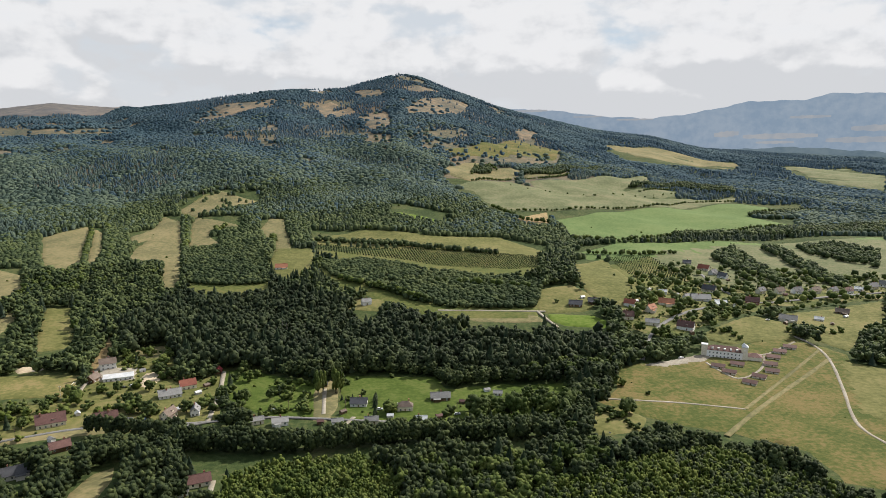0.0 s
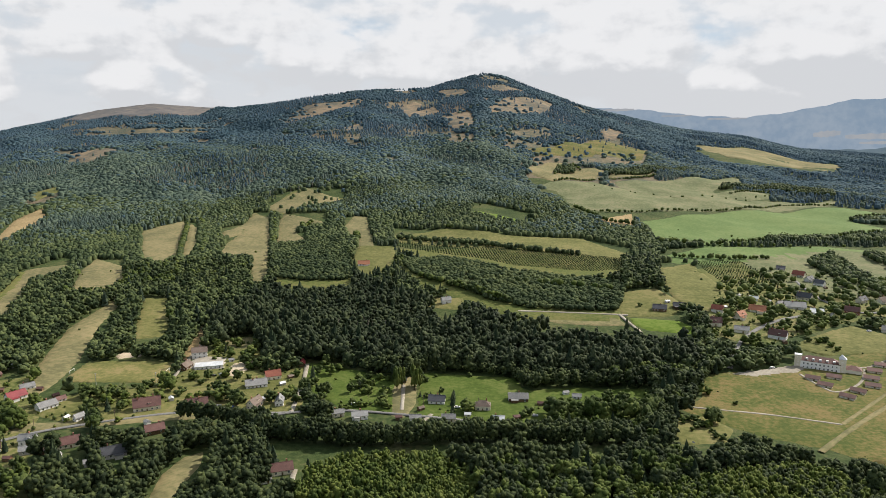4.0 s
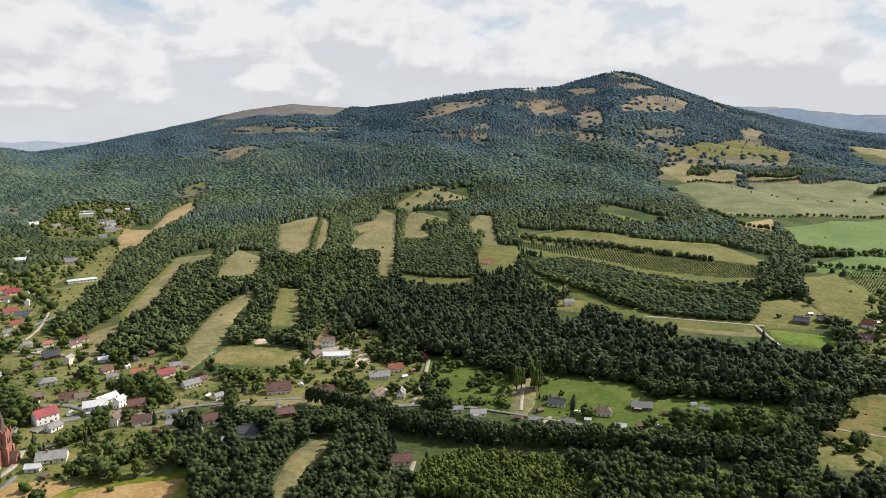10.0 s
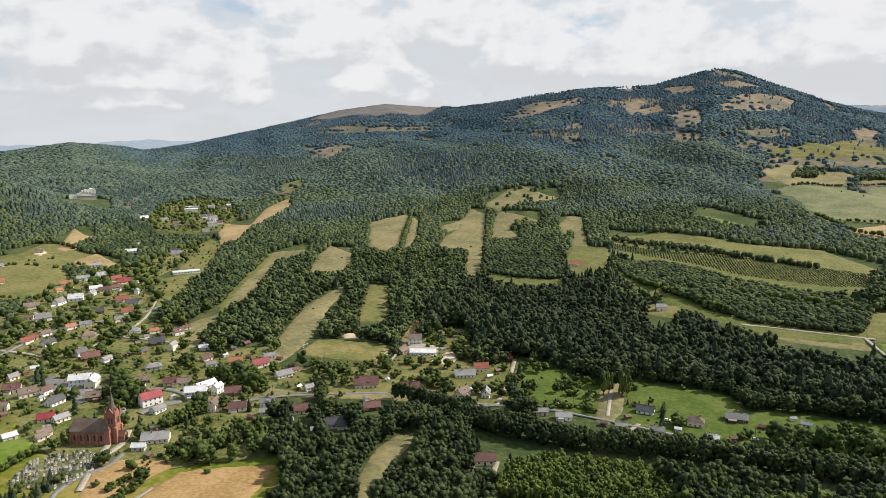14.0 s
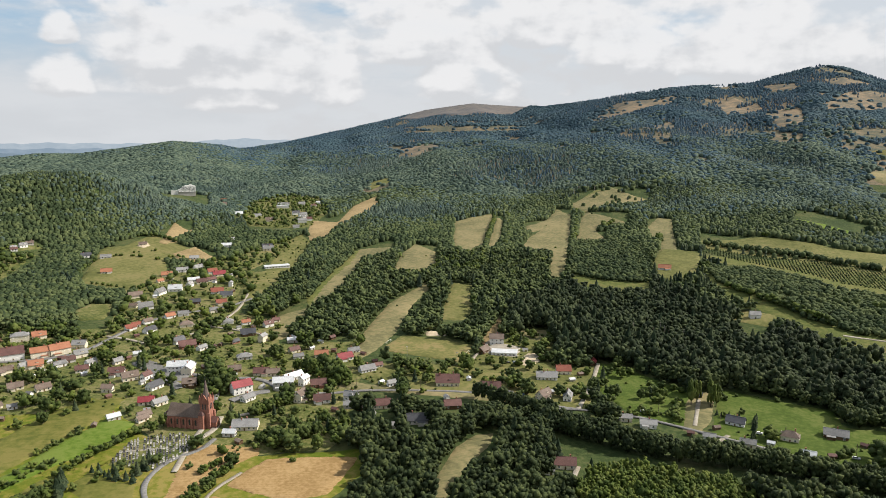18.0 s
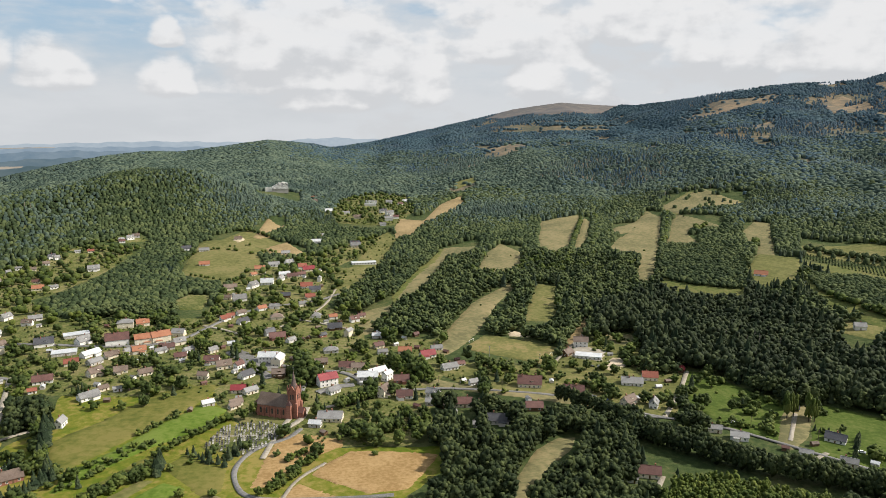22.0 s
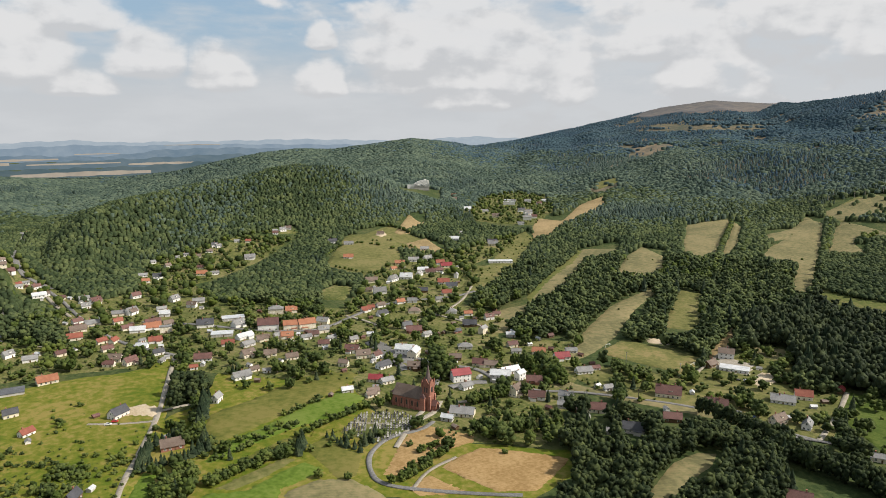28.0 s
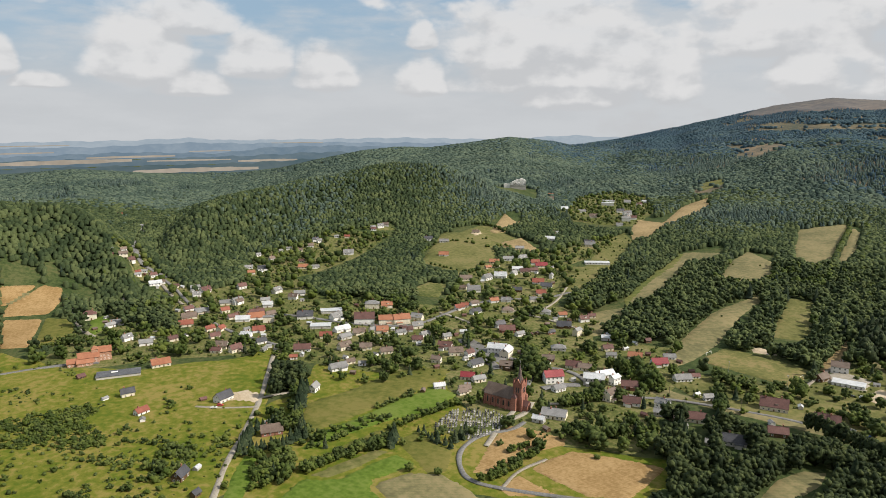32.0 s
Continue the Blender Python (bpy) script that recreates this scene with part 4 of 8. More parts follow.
def house(x, y, rot, l, w, storeys, roof, wall, kind="G"):
    """A house of the valley. kind: G gabled, H hipped, F flat-roofed."""
    global house_count
    rng = random.Random(house_count * 17 + 5)
    house_count += 1
    small = l < 8
    if l < 19:
        w *= 0.82
    h0 = {1: 3.0, 1.5: 3.8, 2: 6.0}[storeys] * (0.85 if small else 1)
    slope = 1.0 if storeys == 1.5 else 0.86
    if roof in ("pale", "grey") and storeys != 1.5:
        slope = 0.7
    h1 = h0 + slope * w / 2
    name = "shed" if small and wall == "wood" else "long_house" if l > 19 else "house"
    shape = {"G": "gabled", "H": "hipped", "F": "flat"}[kind]
    ob = thing(name, x, y, rot, "house with %s %s roof, %s" % (shape, ROOF_WORDS[roof], WALL_WORDS[wall]), "house", "houses of the valley")
    roof_mat, wall_mat = M["roof_" + roof], M["wall_" + wall]
    if kind == "G":
        part("wall", mesh("wall", [gable(l, w, h0, h1)], wall_mat), ob)
        for side in (-1, 1):
            part("roof_slope", mesh("roof_slope", [roof_half(l, w, h0, h1, side)], roof_mat), ob)
        part("ridge", mesh("ridge", [slab(0, 0, h1 + 0.28, l + 1.0, 0.35, 0.16)], roof_mat), ob)
    elif kind == "H":
        part("wall", mesh("wall", [slab(0, 0, h0 / 2 - 1, l, w, h0 + 2)], wall_mat), ob)
        part("roof", mesh("roof", [hip_roof(l, w, h0, h1)], roof_mat), ob)
    else:
        part("wall", mesh("wall", [slab(0, 0, h0 / 2 - 1, l, w, h0 + 2)], wall_mat), ob)
        part("roof", mesh("roof", [slab(0, 0, h0 + 0.15, l + 0.7, w + 0.7, 0.3)], roof_mat), ob)
    if kind != "F" and not small:
        cx = l * rng.choice((-0.22, 0.05, 0.25))
        part("chimney", CHIMNEY, ob, "", pose(cx, w * 0.10, h1 + 0.35))
        if l > 15 and rng.random() < 0.6:
            part("chimney", CHIMNEY, ob, "", pose(-cx - 1.5, -w * 0.08, h1 + 0.35))
    if kind == "G" and storeys == 1.5 and l > 9 and rng.random() < 0.5:
        dormer = part("dormer", mesh("dormer", [slab(l * 0.1, -w * 0.27, h0 + 1.2, 2.0, w * 0.22, 1.5)], wall_mat), ob)
        part("dormer_roof", mesh("dormer_roof", [slab(l * 0.1, -w * 0.27, h0 + 2.05, 2.5, w * 0.28, 0.2)], roof_mat), dormer)
    if kind == "G" and rng.random() < 0.45 and 10 < l < 19:
        side = rng.choice((-1, 1))
        part("annex", mesh("annex", [slab(side * l * 0.2, -w / 2 - 1.4, 0.3, l * 0.35, 2.8, 4.6)], wall_mat), ob)
        part("annex_roof", mesh("annex_roof", [slab(side * l * 0.2, -w / 2 - 1.5, 2.7, l * 0.35 + 0.5, 3.2, 0.2)], roof_mat), ob)
    distance = math.hypot(x, y)
    if distance < 850 and not (small and wall == "wood"):
        set_windows(ob, l, w, h0, storeys, rng, distance < 650)
    elif distance < 1300:
        n = max(2, int(l / 4))
        for k in range(n):
            part("window", PANE, ob, "", pose((k + 0.5) / n * (l - 2) - (l - 2) / 2, -w / 2 - 0.03, 1.0))
    HOUSES.append((x, y, max(l, w) / 2))
    s = max(l, w) / 2 + 1.5
    FIELDS.append((np.array([(x - s, y - s), (x + s, y - s), (x + s, y + s), (x - s, y + s)]), "yard"))
    return ob


ROADS = []


def road(name, cover, width, line):
    """A ribbon along a line, laid on the ground."""
    p = np.asarray(line, float)
    for _ in range(2):
        q = np.empty((2 * len(p) - 2, 2))
        q[0::2], q[1::2] = p[:-1] * 0.75 + p[1:] * 0.25, p[:-1] * 0.25 + p[1:] * 0.75
        p = np.vstack([p[:1], q, p[-1:]])
    dense = [p[0]]
    for a, b in zip(p[:-1], p[1:]):
        n = max(1, int(np.hypot(*(b - a)) / 5))
        dense += [a + (b - a) * k / n for k in range(1, n + 1)]
    p = np.array(dense)
    d = np.gradient(p, axis=0)
    d /= np.linalg.norm(d, axis=1)[:, None] + 1e-9
    side = np.stack([-d[:, 1], d[:, 0]], -1) * width / 2 * (1 + 0.08 * np.sin(np.arange(len(p)) * 0.9))[:, None]
    rows = [p - side, p - side * 0.9, p, p + side * 0.9, p + side]
    co = np.concatenate([np.column_stack([q, lift(q[:, 0], q[:, 1], 0.62 if k in (1, 2, 3) else 0.3)]) for k, q in enumerate(rows)])
    n = len(p)
    f = [(k * n + i, k * n + i + 1, (k + 1) * n + i + 1, (k + 1) * n + i) for k in range(4) for i in range(n - 1)]
    f = np.array(f)[:, ::-1]
    ob = new(name, mesh_of(name, co, f, [M[cover]], True))
    tagged(ob, {"gravel": "pale gravel lane", "asphalt": "grey asphalt road", "dry": "worn dry track through grass"}[cover], "road", kind="structure")
    ROADS.append((p, width))
    for a in p[::3]:
        FIELDS.append((np.array([(a[0] - 3, a[1] - 3), (a[0] + 3, a[1] - 3), (a[0] + 3, a[1] + 3), (a[0] - 3, a[1] + 3)]), "verge"))
    return ob


# ---- roads ----
road("country_lane", "gravel", 3.8, [(-353, 87), (-398, 109), (-430, 130), (-482, 160), (-531, 183), (-599, 216)])
road("side_lane", "gravel", 3, [(-493, 116), (-478, 133), (-467, 153)])
road("side_lane", "gravel", 3, [(-482, 160), (-482, 172), (-480, 185)])
road("lane", "asphalt", 3.2, [(-240, 268), (-254, 254), (-286, 226), (-303, 217), (-318, 222), (-332, 231), (-340, 242), (-346, 259), (-340, 279), (-345, 294)])
road("farm_track", "gravel", 2.2, [(-284, 226), (-296, 247), (-297, 271)])
road("main_road", "asphalt", 3.0, [(-176, 450), (-158, 461), (-124, 469), (-87, 466), (-32, 459), (6, 451), (44, 443)])
road("main_road", "asphalt", 3.0, [(-330, 392), (-315, 408), (-275, 430), (-246, 445), (-213, 454), (-177, 455), (-157, 460)])
road("motel_path", "gravel", 2.2, [(224, 580), (229, 556), (236, 538), (266, 565), (281, 597)])
road("motel_path", "gravel", 2.2, [(235, 609), (258, 603), (281, 597), (302, 614), (325, 633)])
road("field_path", "gravel", 2.6, [(333, 650), (339, 625), (334, 587), (305, 513), (290, 480), (279, 449), (284, 421)])
road("field_path", "gravel", 2.2, [(115, 499), (144, 495), (172, 492), (216, 481)])
road("field_track", "dry", 4, [(185, 436), (232, 489), (335, 590)])
road("field_track", "dry", 3, [(216, 481), (266, 536), (338, 613)])
road("village_road", "asphalt", 4.2, [(171, 586), (199, 661), (244, 714), (292, 748)])
road("village_road", "asphalt", 4.2, [(340, 919), (336, 832), (345, 771), (399, 793), (546, 841)])
road("lane", "gravel", 3, [(98, 722), (113, 674)])
road("lane", "gravel", 3, [(-5, 722), (51, 724), (107, 720)])
road("lane", "gravel", 3, [(-294, 604), (-281, 537), (-271, 492)])
road("driveway", "gravel", 3.5, [(-180, 559), (-168, 508), (-161, 459)])
road("driveway", "gravel", 3, [(-91, 521), (-84, 473)])
road("driveway", "gravel", 3, [(-62, 468), (-66, 456)])
road("village_street", "asphalt", 4.5, [(-726, 231), (-676, 271), (-618, 304), (-580, 349), (-604, 406), (-621, 461), (-587, 529), (-592, 569)])
road("valley_street", "asphalt", 4.2, [(-1276, 243), (-1056, 180), (-1006, 168), (-890, 189), (-772, 185), (-665, 190), (-596, 215)])
road("valley_road", "asphalt", 5, [(-642, -12), (-643, 43), (-632, 74)])
road("lane", "gravel", 3, [(-861, 130), (-795, 122), (-722, 121), (-687, 143)])
road("lane", "gravel", 3.5, [(-363, 299), (-352, 280), (-331, 251)])
road("driveway", "gravel", 3, [(-131, 377), (-123, 329)])
road("lane", "asphalt", 4, [(-416, 363), (-396, 340), (-367, 305)])
road("lane", "gravel", 3, [(-612, 583), (-564, 521), (-539, 446), (-558, 421)])
road("village_street", "asphalt", 4.5, [(-459, 366), (-425, 372), (-400, 391), (-359, 375), (-330, 392)])
road("valley_road", "asphalt", 7, [(-1275, 233), (-1175, 204), (-1039, 178), (-967, 170), (-938, 183), (-910, 190)])
road("village_lane", "gravel", 4, [(-879, 178), (-840, 177), (-787, 179)])
road("country_lane", "gravel", 5, [(-844, 75), (-795, 73), (-737, 75), (-712, 81)])
road("lane", "gravel", 3.5, [(-608, 398), (-586, 402), (-558, 402)])
road("village_square", "asphalt", 8, [(-480, 347), (-459, 348), (-435, 342)])
road("village_yard", "asphalt", 7, [(-384, 344), (-382, 361), (-374, 373)])
road("lane", "gravel", 4, [(-351, 277), (-353, 288), (-356, 305), (-368, 320)])
road("lane", "gravel", 3, [(-569, 465), (-539, 473), (-506, 479), (-471, 481)])
road("lane", "gravel", 3, [(-359, 328), (-351, 341), (-348, 352)])

# ---- houses ----
house(-264, 452, 30, 17.8, 12.0, 1.5, "maroon", "cream", "G")
house(-231, 460, 27, 15.3, 10.7, 1, "maroon", "cream", "G")
house(-190, 466, 77, 11.4, 8.4, 1.5, "brown", "cream", "G")
house(-174, 473, 105, 9.6, 7.1, 1.5, "grey", "white", "G")
house(-204, 505, 27, 16.0, 11.2, 1, "grey", "white", "G")
house(-197, 523, 31, 11.7, 8.7, 1.5, "red", "cream", "G")
house(-184, 558, 103, 7.7, 5.7, 1, "crimson", "wood", "G")
house(-279, 567, 26, 12.6, 9.4, 2, "brown", "white", "G")
house(-277, 537, 87, 11.4, 8.5, 1, "brown", "wood", "G")
house(-259, 542, 22, 22.1, 11.1, 1, "pale", "white", "F")
house(-111, 457, 19, 10.6, 7.8, 1, "grey", "white", "G")
house(-61, 490, -1, 11.8, 8.7, 1, "dark", "white", "G")
house(-27, 481, 3, 10.7, 7.9, 1.5, "brown", "cream", "H")
house(-2, 500, 5, 14.1, 9.8, 1, "grey", "wood", "G")
house(-72, 458, 9, 7.4, 5.5, 1, "grey", "white", "G")
house(-49, 459, 6, 9.2, 6.8, 1, "grey", "cream", "G")
house(-15, 460, 2, 8.1, 6.0, 1, "pale", "white", "G")
house(-127, 459, 23, 8.3, 6.2, 1, "grey", "cream", "G")
house(-93, 527, 10, 5.9, 4.5, 1, "dark", "wood", "G")
house(-138, 374, 25, 12.3, 9.1, 1, "maroon", "cream", "G")
house(-143, 361, 32, 5.8, 4.5, 1, "grey", "white", "G")
house(-239, 416, 38, 11.8, 8.8, 1, "maroon", "wood", "G")
house(-247, 382, 33, 14.3, 10.0, 1, "dark", "grey", "G")
house(41, 507, -5, 6.4, 4.8, 1, "grey", "white", "G")
house(-209, 902, 13, 15.2, 10.6, 1, "orange", "white", "G")
house(-82, 739, 26, 10.0, 7.2, 1.5, "grey", "white", "G")
house(141, 736, -11, 13.6, 10.1, 1, "dark", "wood", "G")
house(162, 744, -7, 12.0, 8.8, 1, "dark", "wood", "G")
house(199, 737, -25, 11.4, 8.5, 1.5, "red", "white", "G")
house(186, 700, -5, 14.4, 10.1, 1.5, "maroon", "cream", "G")
house(217, 722, 43, 12.5, 9.2, 1.5, "orange", "cream", "G")
house(241, 746, -23, 16.2, 11.4, 1, "orange", "cream", "G")
house(237, 671, -31, 15.4, 10.8, 1.5, "maroon", "white", "G")
house(289, 777, -12, 20.5, 12.0, 1, "grey", "grey", "G")
house(251, 792, -18, 8.8, 6.5, 1, "pale", "white", "G")
house(275, 782, 31, 8.3, 6.1, 1, "dark", "grey", "G")
house(318, 829, -41, 15.2, 10.7, 1.5, "dark", "cream", "G")
house(305, 760, -12, 12.2, 9.0, 1, "pale", "white", "G")
house(352, 942, -41, 14.5, 10.2, 1.5, "red", "cream", "G")
house(356, 919, 39, 11.6, 8.6, 1.5, "dark", "grey", "G")
house(362, 901, -52, 11.8, 8.7, 1.5, "dark", "white", "G")
house(379, 828, 35, 12.0, 8.9, 1.5, "dark", "cream", "G")
house(402, 829, 24, 11.4, 8.5, 1.5, "brown", "cream", "G")
house(423, 829, 23, 12.7, 9.4, 1.5, "dark", "white", "G")
house(445, 830, 27, 13.2, 9.7, 1.5, "brown", "cream", "G")
house(467, 831, 31, 12.5, 9.3, 1.5, "dark", "cream", "G")
house(486, 833, 20, 11.9, 8.8, 1.5, "maroon", "white", "G")
house(508, 847, -31, 10.4, 7.7, 1, "pale", "white", "G")
house(532, 860, 28, 14.3, 10.0, 1.5, "dark", "cream", "G")
house(554, 871, -32, 12.4, 9.2, 1.5, "grey", "white", "G")
house(346, 774, -24, 14.0, 9.8, 1.5, "maroon", "brick", "G")
house(353, 705, -27, 16.8, 11.8, 1, "grey", "cream", "G")
house(387, 709, -29, 8.6, 6.3, 1, "pale", "white", "G")
house(428, 740, -30, 12.9, 9.5, 1, "brown", "wood", "G")
house(340, 974, -19, 10.8, 8.0, 1, "dark", "grey", "G")
house(208, 684, -17, 13.1, 9.7, 1, "grey", "cream", "G")
house(-469, 367, 40, 16.1, 11.3, 2, "pale", "white", "G")
house(-458, 368, 123, 13.4, 9.9, 2, "pale", "cream", "G")
house(-391, 361, 69, 14.8, 10.4, 2, "crimson", "white", "G")
house(-370, 384, 41, 15.3, 10.7, 2, "pale", "grey", "G")
house(-361, 397, 97, 8.5, 6.3, 2, "pale", "white", "G")
house(-341, 371, 103, 10.4, 7.7, 2, "brown", "cream", "G")
house(-326, 377, 41, 11.8, 8.7, 1, "maroon", "white", "G")
house(-349, 400, 46, 11.8, 8.7, 1, "maroon", "brick", "G")
house(-375, 352, 89, 9.8, 7.2, 1, "grey", "white", "G")
house(-341, 317, 35, 16.5, 11.6, 1, "grey", "cream", "G")
house(-341, 303, 28, 8.0, 5.9, 1, "pale", "grey", "G")
house(-283, 391, 36, 13.0, 9.6, 1, "maroon", "cream", "G")
house(-302, 379, 34, 8.7, 6.4, 1, "grey", "grey", "G")
house(-293, 380, 108, 5.2, 4.5, 1, "brown", "wood", "G")
house(-336, 445, 62, 12.8, 9.5, 1, "grey", "white", "G")
house(-334, 458, 61, 6.5, 4.8, 1, "maroon", "white", "G")
house(-371, 460, 61, 12.9, 9.5, 1, "crimson", "white", "G")
house(-376, 479, 53, 9.8, 7.2, 1, "grey", "white", "G")
house(-300, 428, 65, 6.6, 4.9, 1.5, "grey", "white", "G")
house(-243, 348, 65, 6.7, 4.9, 1, "dark", "grey", "G")
house(-254, 369, 35, 7.2, 5.3, 1, "grey", "grey", "G")
house(-406, 397, 38, 12.1, 9.0, 1, "maroon", "cream", "G")
house(-397, 401, 37, 10.4, 7.7, 1, "brown", "cream", "G")
house(-430, 391, 48, 9.9, 7.4, 1, "brown", "wood", "G")
house(-448, 419, 52, 12.5, 9.3, 1, "grey", "grey", "H")
house(-432, 309, 44, 10.5, 7.8, 1, "crimson", "cream", "G")
house(-423, 313, 82, 10.1, 7.4, 1, "grey", "cream", "G")
house(-453, 332, 94, 11.9, 8.8, 1, "dark", "white", "G")
house(-476, 342, 99, 8.1, 6.0, 1.5, "maroon", "white", "G")
house(-434, 349, 41, 10.1, 7.5, 1.5, "brown", "wood", "G")
house(-412, 292, 75, 8.7, 6.4, 1, "brown", "cream", "G")
house(-532, 419, 87, 10.0, 7.4, 1.5, "dark", "white", "G")
house(-517, 416, 56, 14.6, 10.2, 1, "maroon", "brick", "G")
house(-499, 417, 90, 8.8, 6.5, 1, "grey", "white", "G")
house(-489, 447, 83, 7.4, 5.4, 1, "dark", "brick", "G")
house(-472, 465, 105, 8.9, 6.6, 2, "grey", "cream", "G")
house(-499, 473, 47, 13.7, 10.1, 1, "dark", "wood", "G")
house(-544, 488, 48, 12.2, 9.1, 1, "grey", "white", "H")
house(-527, 497, 62, 8.6, 6.4, 1, "orange", "white", "G")
house(-503, 504, 75, 9.7, 7.1, 1.5, "maroon", "white", "G")
house(-509, 521, 64, 7.5, 5.5, 1, "maroon", "cream", "G")
house(-447, 478, 43, 9.1, 6.7, 1, "pale", "grey", "G")
house(-424, 455, 73, 9.3, 6.9, 1, "maroon", "cream", "G")
house(-408, 443, 53, 8.4, 6.2, 1, "grey", "white", "G")
house(-394, 457, 36, 11.4, 8.5, 1, "orange", "cream", "G")
house(-570, 459, 51, 12.3, 9.1, 1, "brown", "cream", "H")
house(-608, 470, 77, 9.6, 7.1, 1, "orange", "white", "G")
house(-603, 483, 51, 10.6, 7.8, 1, "grey", "white", "G")
house(-612, 446, 84, 9.3, 6.9, 1, "brown", "white", "G")
house(-585, 428, 89, 11.5, 8.5, 1, "dark", "white", "G")
house(-612, 433, 55, 8.0, 5.9, 1, "red", "white", "G")
house(-660, 480, 64, 14.7, 10.3, 1.5, "grey", "white", "G")
house(-534, 377, 55, 7.0, 5.2, 1, "pale", "white", "G")
house(-420, 503, 80, 5.7, 4.5, 1, "maroon", "wood", "G")
house(-427, 525, 49, 6.5, 4.8, 1, "grey", "white", "G")
house(-703, 532, 103, 13.1, 9.7, 1.5, "grey", "white", "G")
house(-701, 552, 44, 15.4, 10.8, 1.5, "pale", "white", "G")
house(-722, 597, 50, 14.0, 9.8, 1, "pale", "white", "G")
house(-706, 596, 60, 12.5, 9.2, 1, "maroon", "cream", "G")
house(-774, 598, 52, 13.2, 9.8, 1, "orange", "cream", "G")
house(-777, 625, 56, 14.7, 10.3, 1, "grey", "white", "G")
house(-768, 644, 85, 12.1, 8.9, 1.5, "grey", "white", "G")
house(-719, 636, 60, 15.7, 11.0, 1, "crimson", "cream", "G")
house(-704, 610, 69, 10.6, 7.8, 1, "maroon", "grey", "G")
house(-648, 569, 49, 14.1, 9.9, 1, "red", "white", "G")
house(-625, 562, 43, 13.2, 9.7, 1, "dark", "white", "G")
house(-604, 535, 58, 11.0, 8.1, 1, "red", "cream", "G")
house(-630, 521, 50, 11.1, 8.2, 1, "dark", "wood", "G")
house(-662, 603, 128, 7.5, 5.5, 2, "grey", "white", "G")
house(-791, 798, 45, 15.3, 10.7, 1.5, "dark", "white", "G")
house(-881, 809, 67, 10.5, 7.7, 1, "grey", "cream", "G")
house(-847, 767, 48, 15.4, 10.8, 1, "pale", "white", "G")
house(-818, 680, 50, 12.7, 9.4, 1, "grey", "white", "G")
house(-945, 1053, 62, 15.6, 10.9, 2, "grey", "white", "G")
house(-1100, 1162, 43, 21.3, 12.0, 1.5, "pale", "white", "F")
house(-1059, 991, 52, 20.5, 12.0, 1, "pale", "grey", "G")
house(-1188, 1073, 48, 13.0, 9.7, 1, "orange", "white", "G")
house(-881, 963, 42, 11.6, 8.6, 1, "grey", "white", "G")
house(-1064, 1184, 42, 14.1, 9.9, 1.5, "grey", "white", "G")
house(-1059, 1234, 41, 12.1, 8.9, 1, "pale", "white", "G")
house(-621, 316, 61, 19.8, 12.0, 2, "maroon", "white", "G")
house(-605, 332, 64, 14.6, 10.2, 2, "orange", "cream", "G")
house(-599, 346, 74, 16.4, 11.5, 2, "orange", "cream", "G")
house(-668, 272, 65, 15.8, 11.1, 1.5, "dark", "white", "G")
house(-647, 297, 105, 13.1, 9.7, 1.5, "grey", "white", "G")
house(-696, 230, 82, 15.8, 11.1, 1, "orange", "white", "G")
house(-676, 236, 71, 10.9, 8.1, 2, "grey", "cream", "F")
house(-648, 216, 77, 11.8, 8.8, 1, "red", "white", "G")
house(-657, 207, 103, 6.0, 4.5, 1, "grey", "white", "G")
house(-595, 262, 66, 11.0, 8.1, 1, "red", "cream", "G")
house(-629, 272, 62, 19.7, 12.0, 1, "pale", "grey", "F")
house(-582, 275, 100, 11.9, 8.8, 1, "grey", "grey", "G")
house(-589, 293, 79, 10.5, 7.7, 1, "brown", "cream", "G")
house(-584, 307, 92, 9.0, 6.7, 1.5, "grey", "cream", "G")
house(-580, 314, 62, 11.1, 8.2, 1.5, "orange", "cream", "G")
house(-566, 326, 80, 9.3, 6.8, 1, "grey", "white", "G")
house(-537, 327, 59, 9.7, 7.2, 1, "maroon", "cream", "G")
house(-548, 342, 93, 8.8, 6.5, 1, "grey", "white", "G")
house(-575, 350, 79, 10.4, 7.7, 1.5, "grey", "cream", "G")
house(-529, 354, 86, 7.9, 5.9, 1.5, "grey", "cream", "G")
house(-569, 228, 63, 14.1, 9.9, 1, "maroon", "white", "G")
house(-552, 213, 69, 6.0, 4.5, 1, "red", "white", "G")
house(-507, 233, 90, 14.1, 9.9, 1, "grey", "white", "G")
house(-515, 248, 89, 7.3, 5.4, 1, "brown", "cream", "G")
house(-505, 254, 63, 6.2, 4.6, 1, "grey", "white", "G")
house(-522, 286, 76, 10.3, 7.7, 1, "brown", "cream", "G")
house(-543, 277, 63, 10.4, 7.7, 1, "brown", "cream", "G")
house(-474, 198, 132, 8.9, 6.6, 1.5, "grey", "white", "G")
house(-610, 205, 91, 9.1, 6.8, 1, "dark", "white", "G")
house(-586, 199, 131, 6.7, 5.0, 1, "grey", "white", "G")
house(-422, 146, 76, 13.5, 10.0, 1, "brown", "brick", "G")
house(-427, 279, 72, 8.3, 6.2, 1, "pale", "grey", "G")
house(-409, 288, 85, 7.7, 5.7, 1, "brown", "cream", "G")
house(-674, 304, 68, 21.9, 12.0, 1, "pale", "grey", "F")
house(-919, 610, 56, 14.4, 10.1, 1, "grey", "white", "G")
house(-953, 602, 68, 13.6, 10.1, 1, "dark", "white", "G")
house(-848, 562, 56, 13.7, 10.1, 1, "orange", "white", "G")
house(-940, 687, 54, 11.3, 8.4, 1, "brown", "cream", "G")
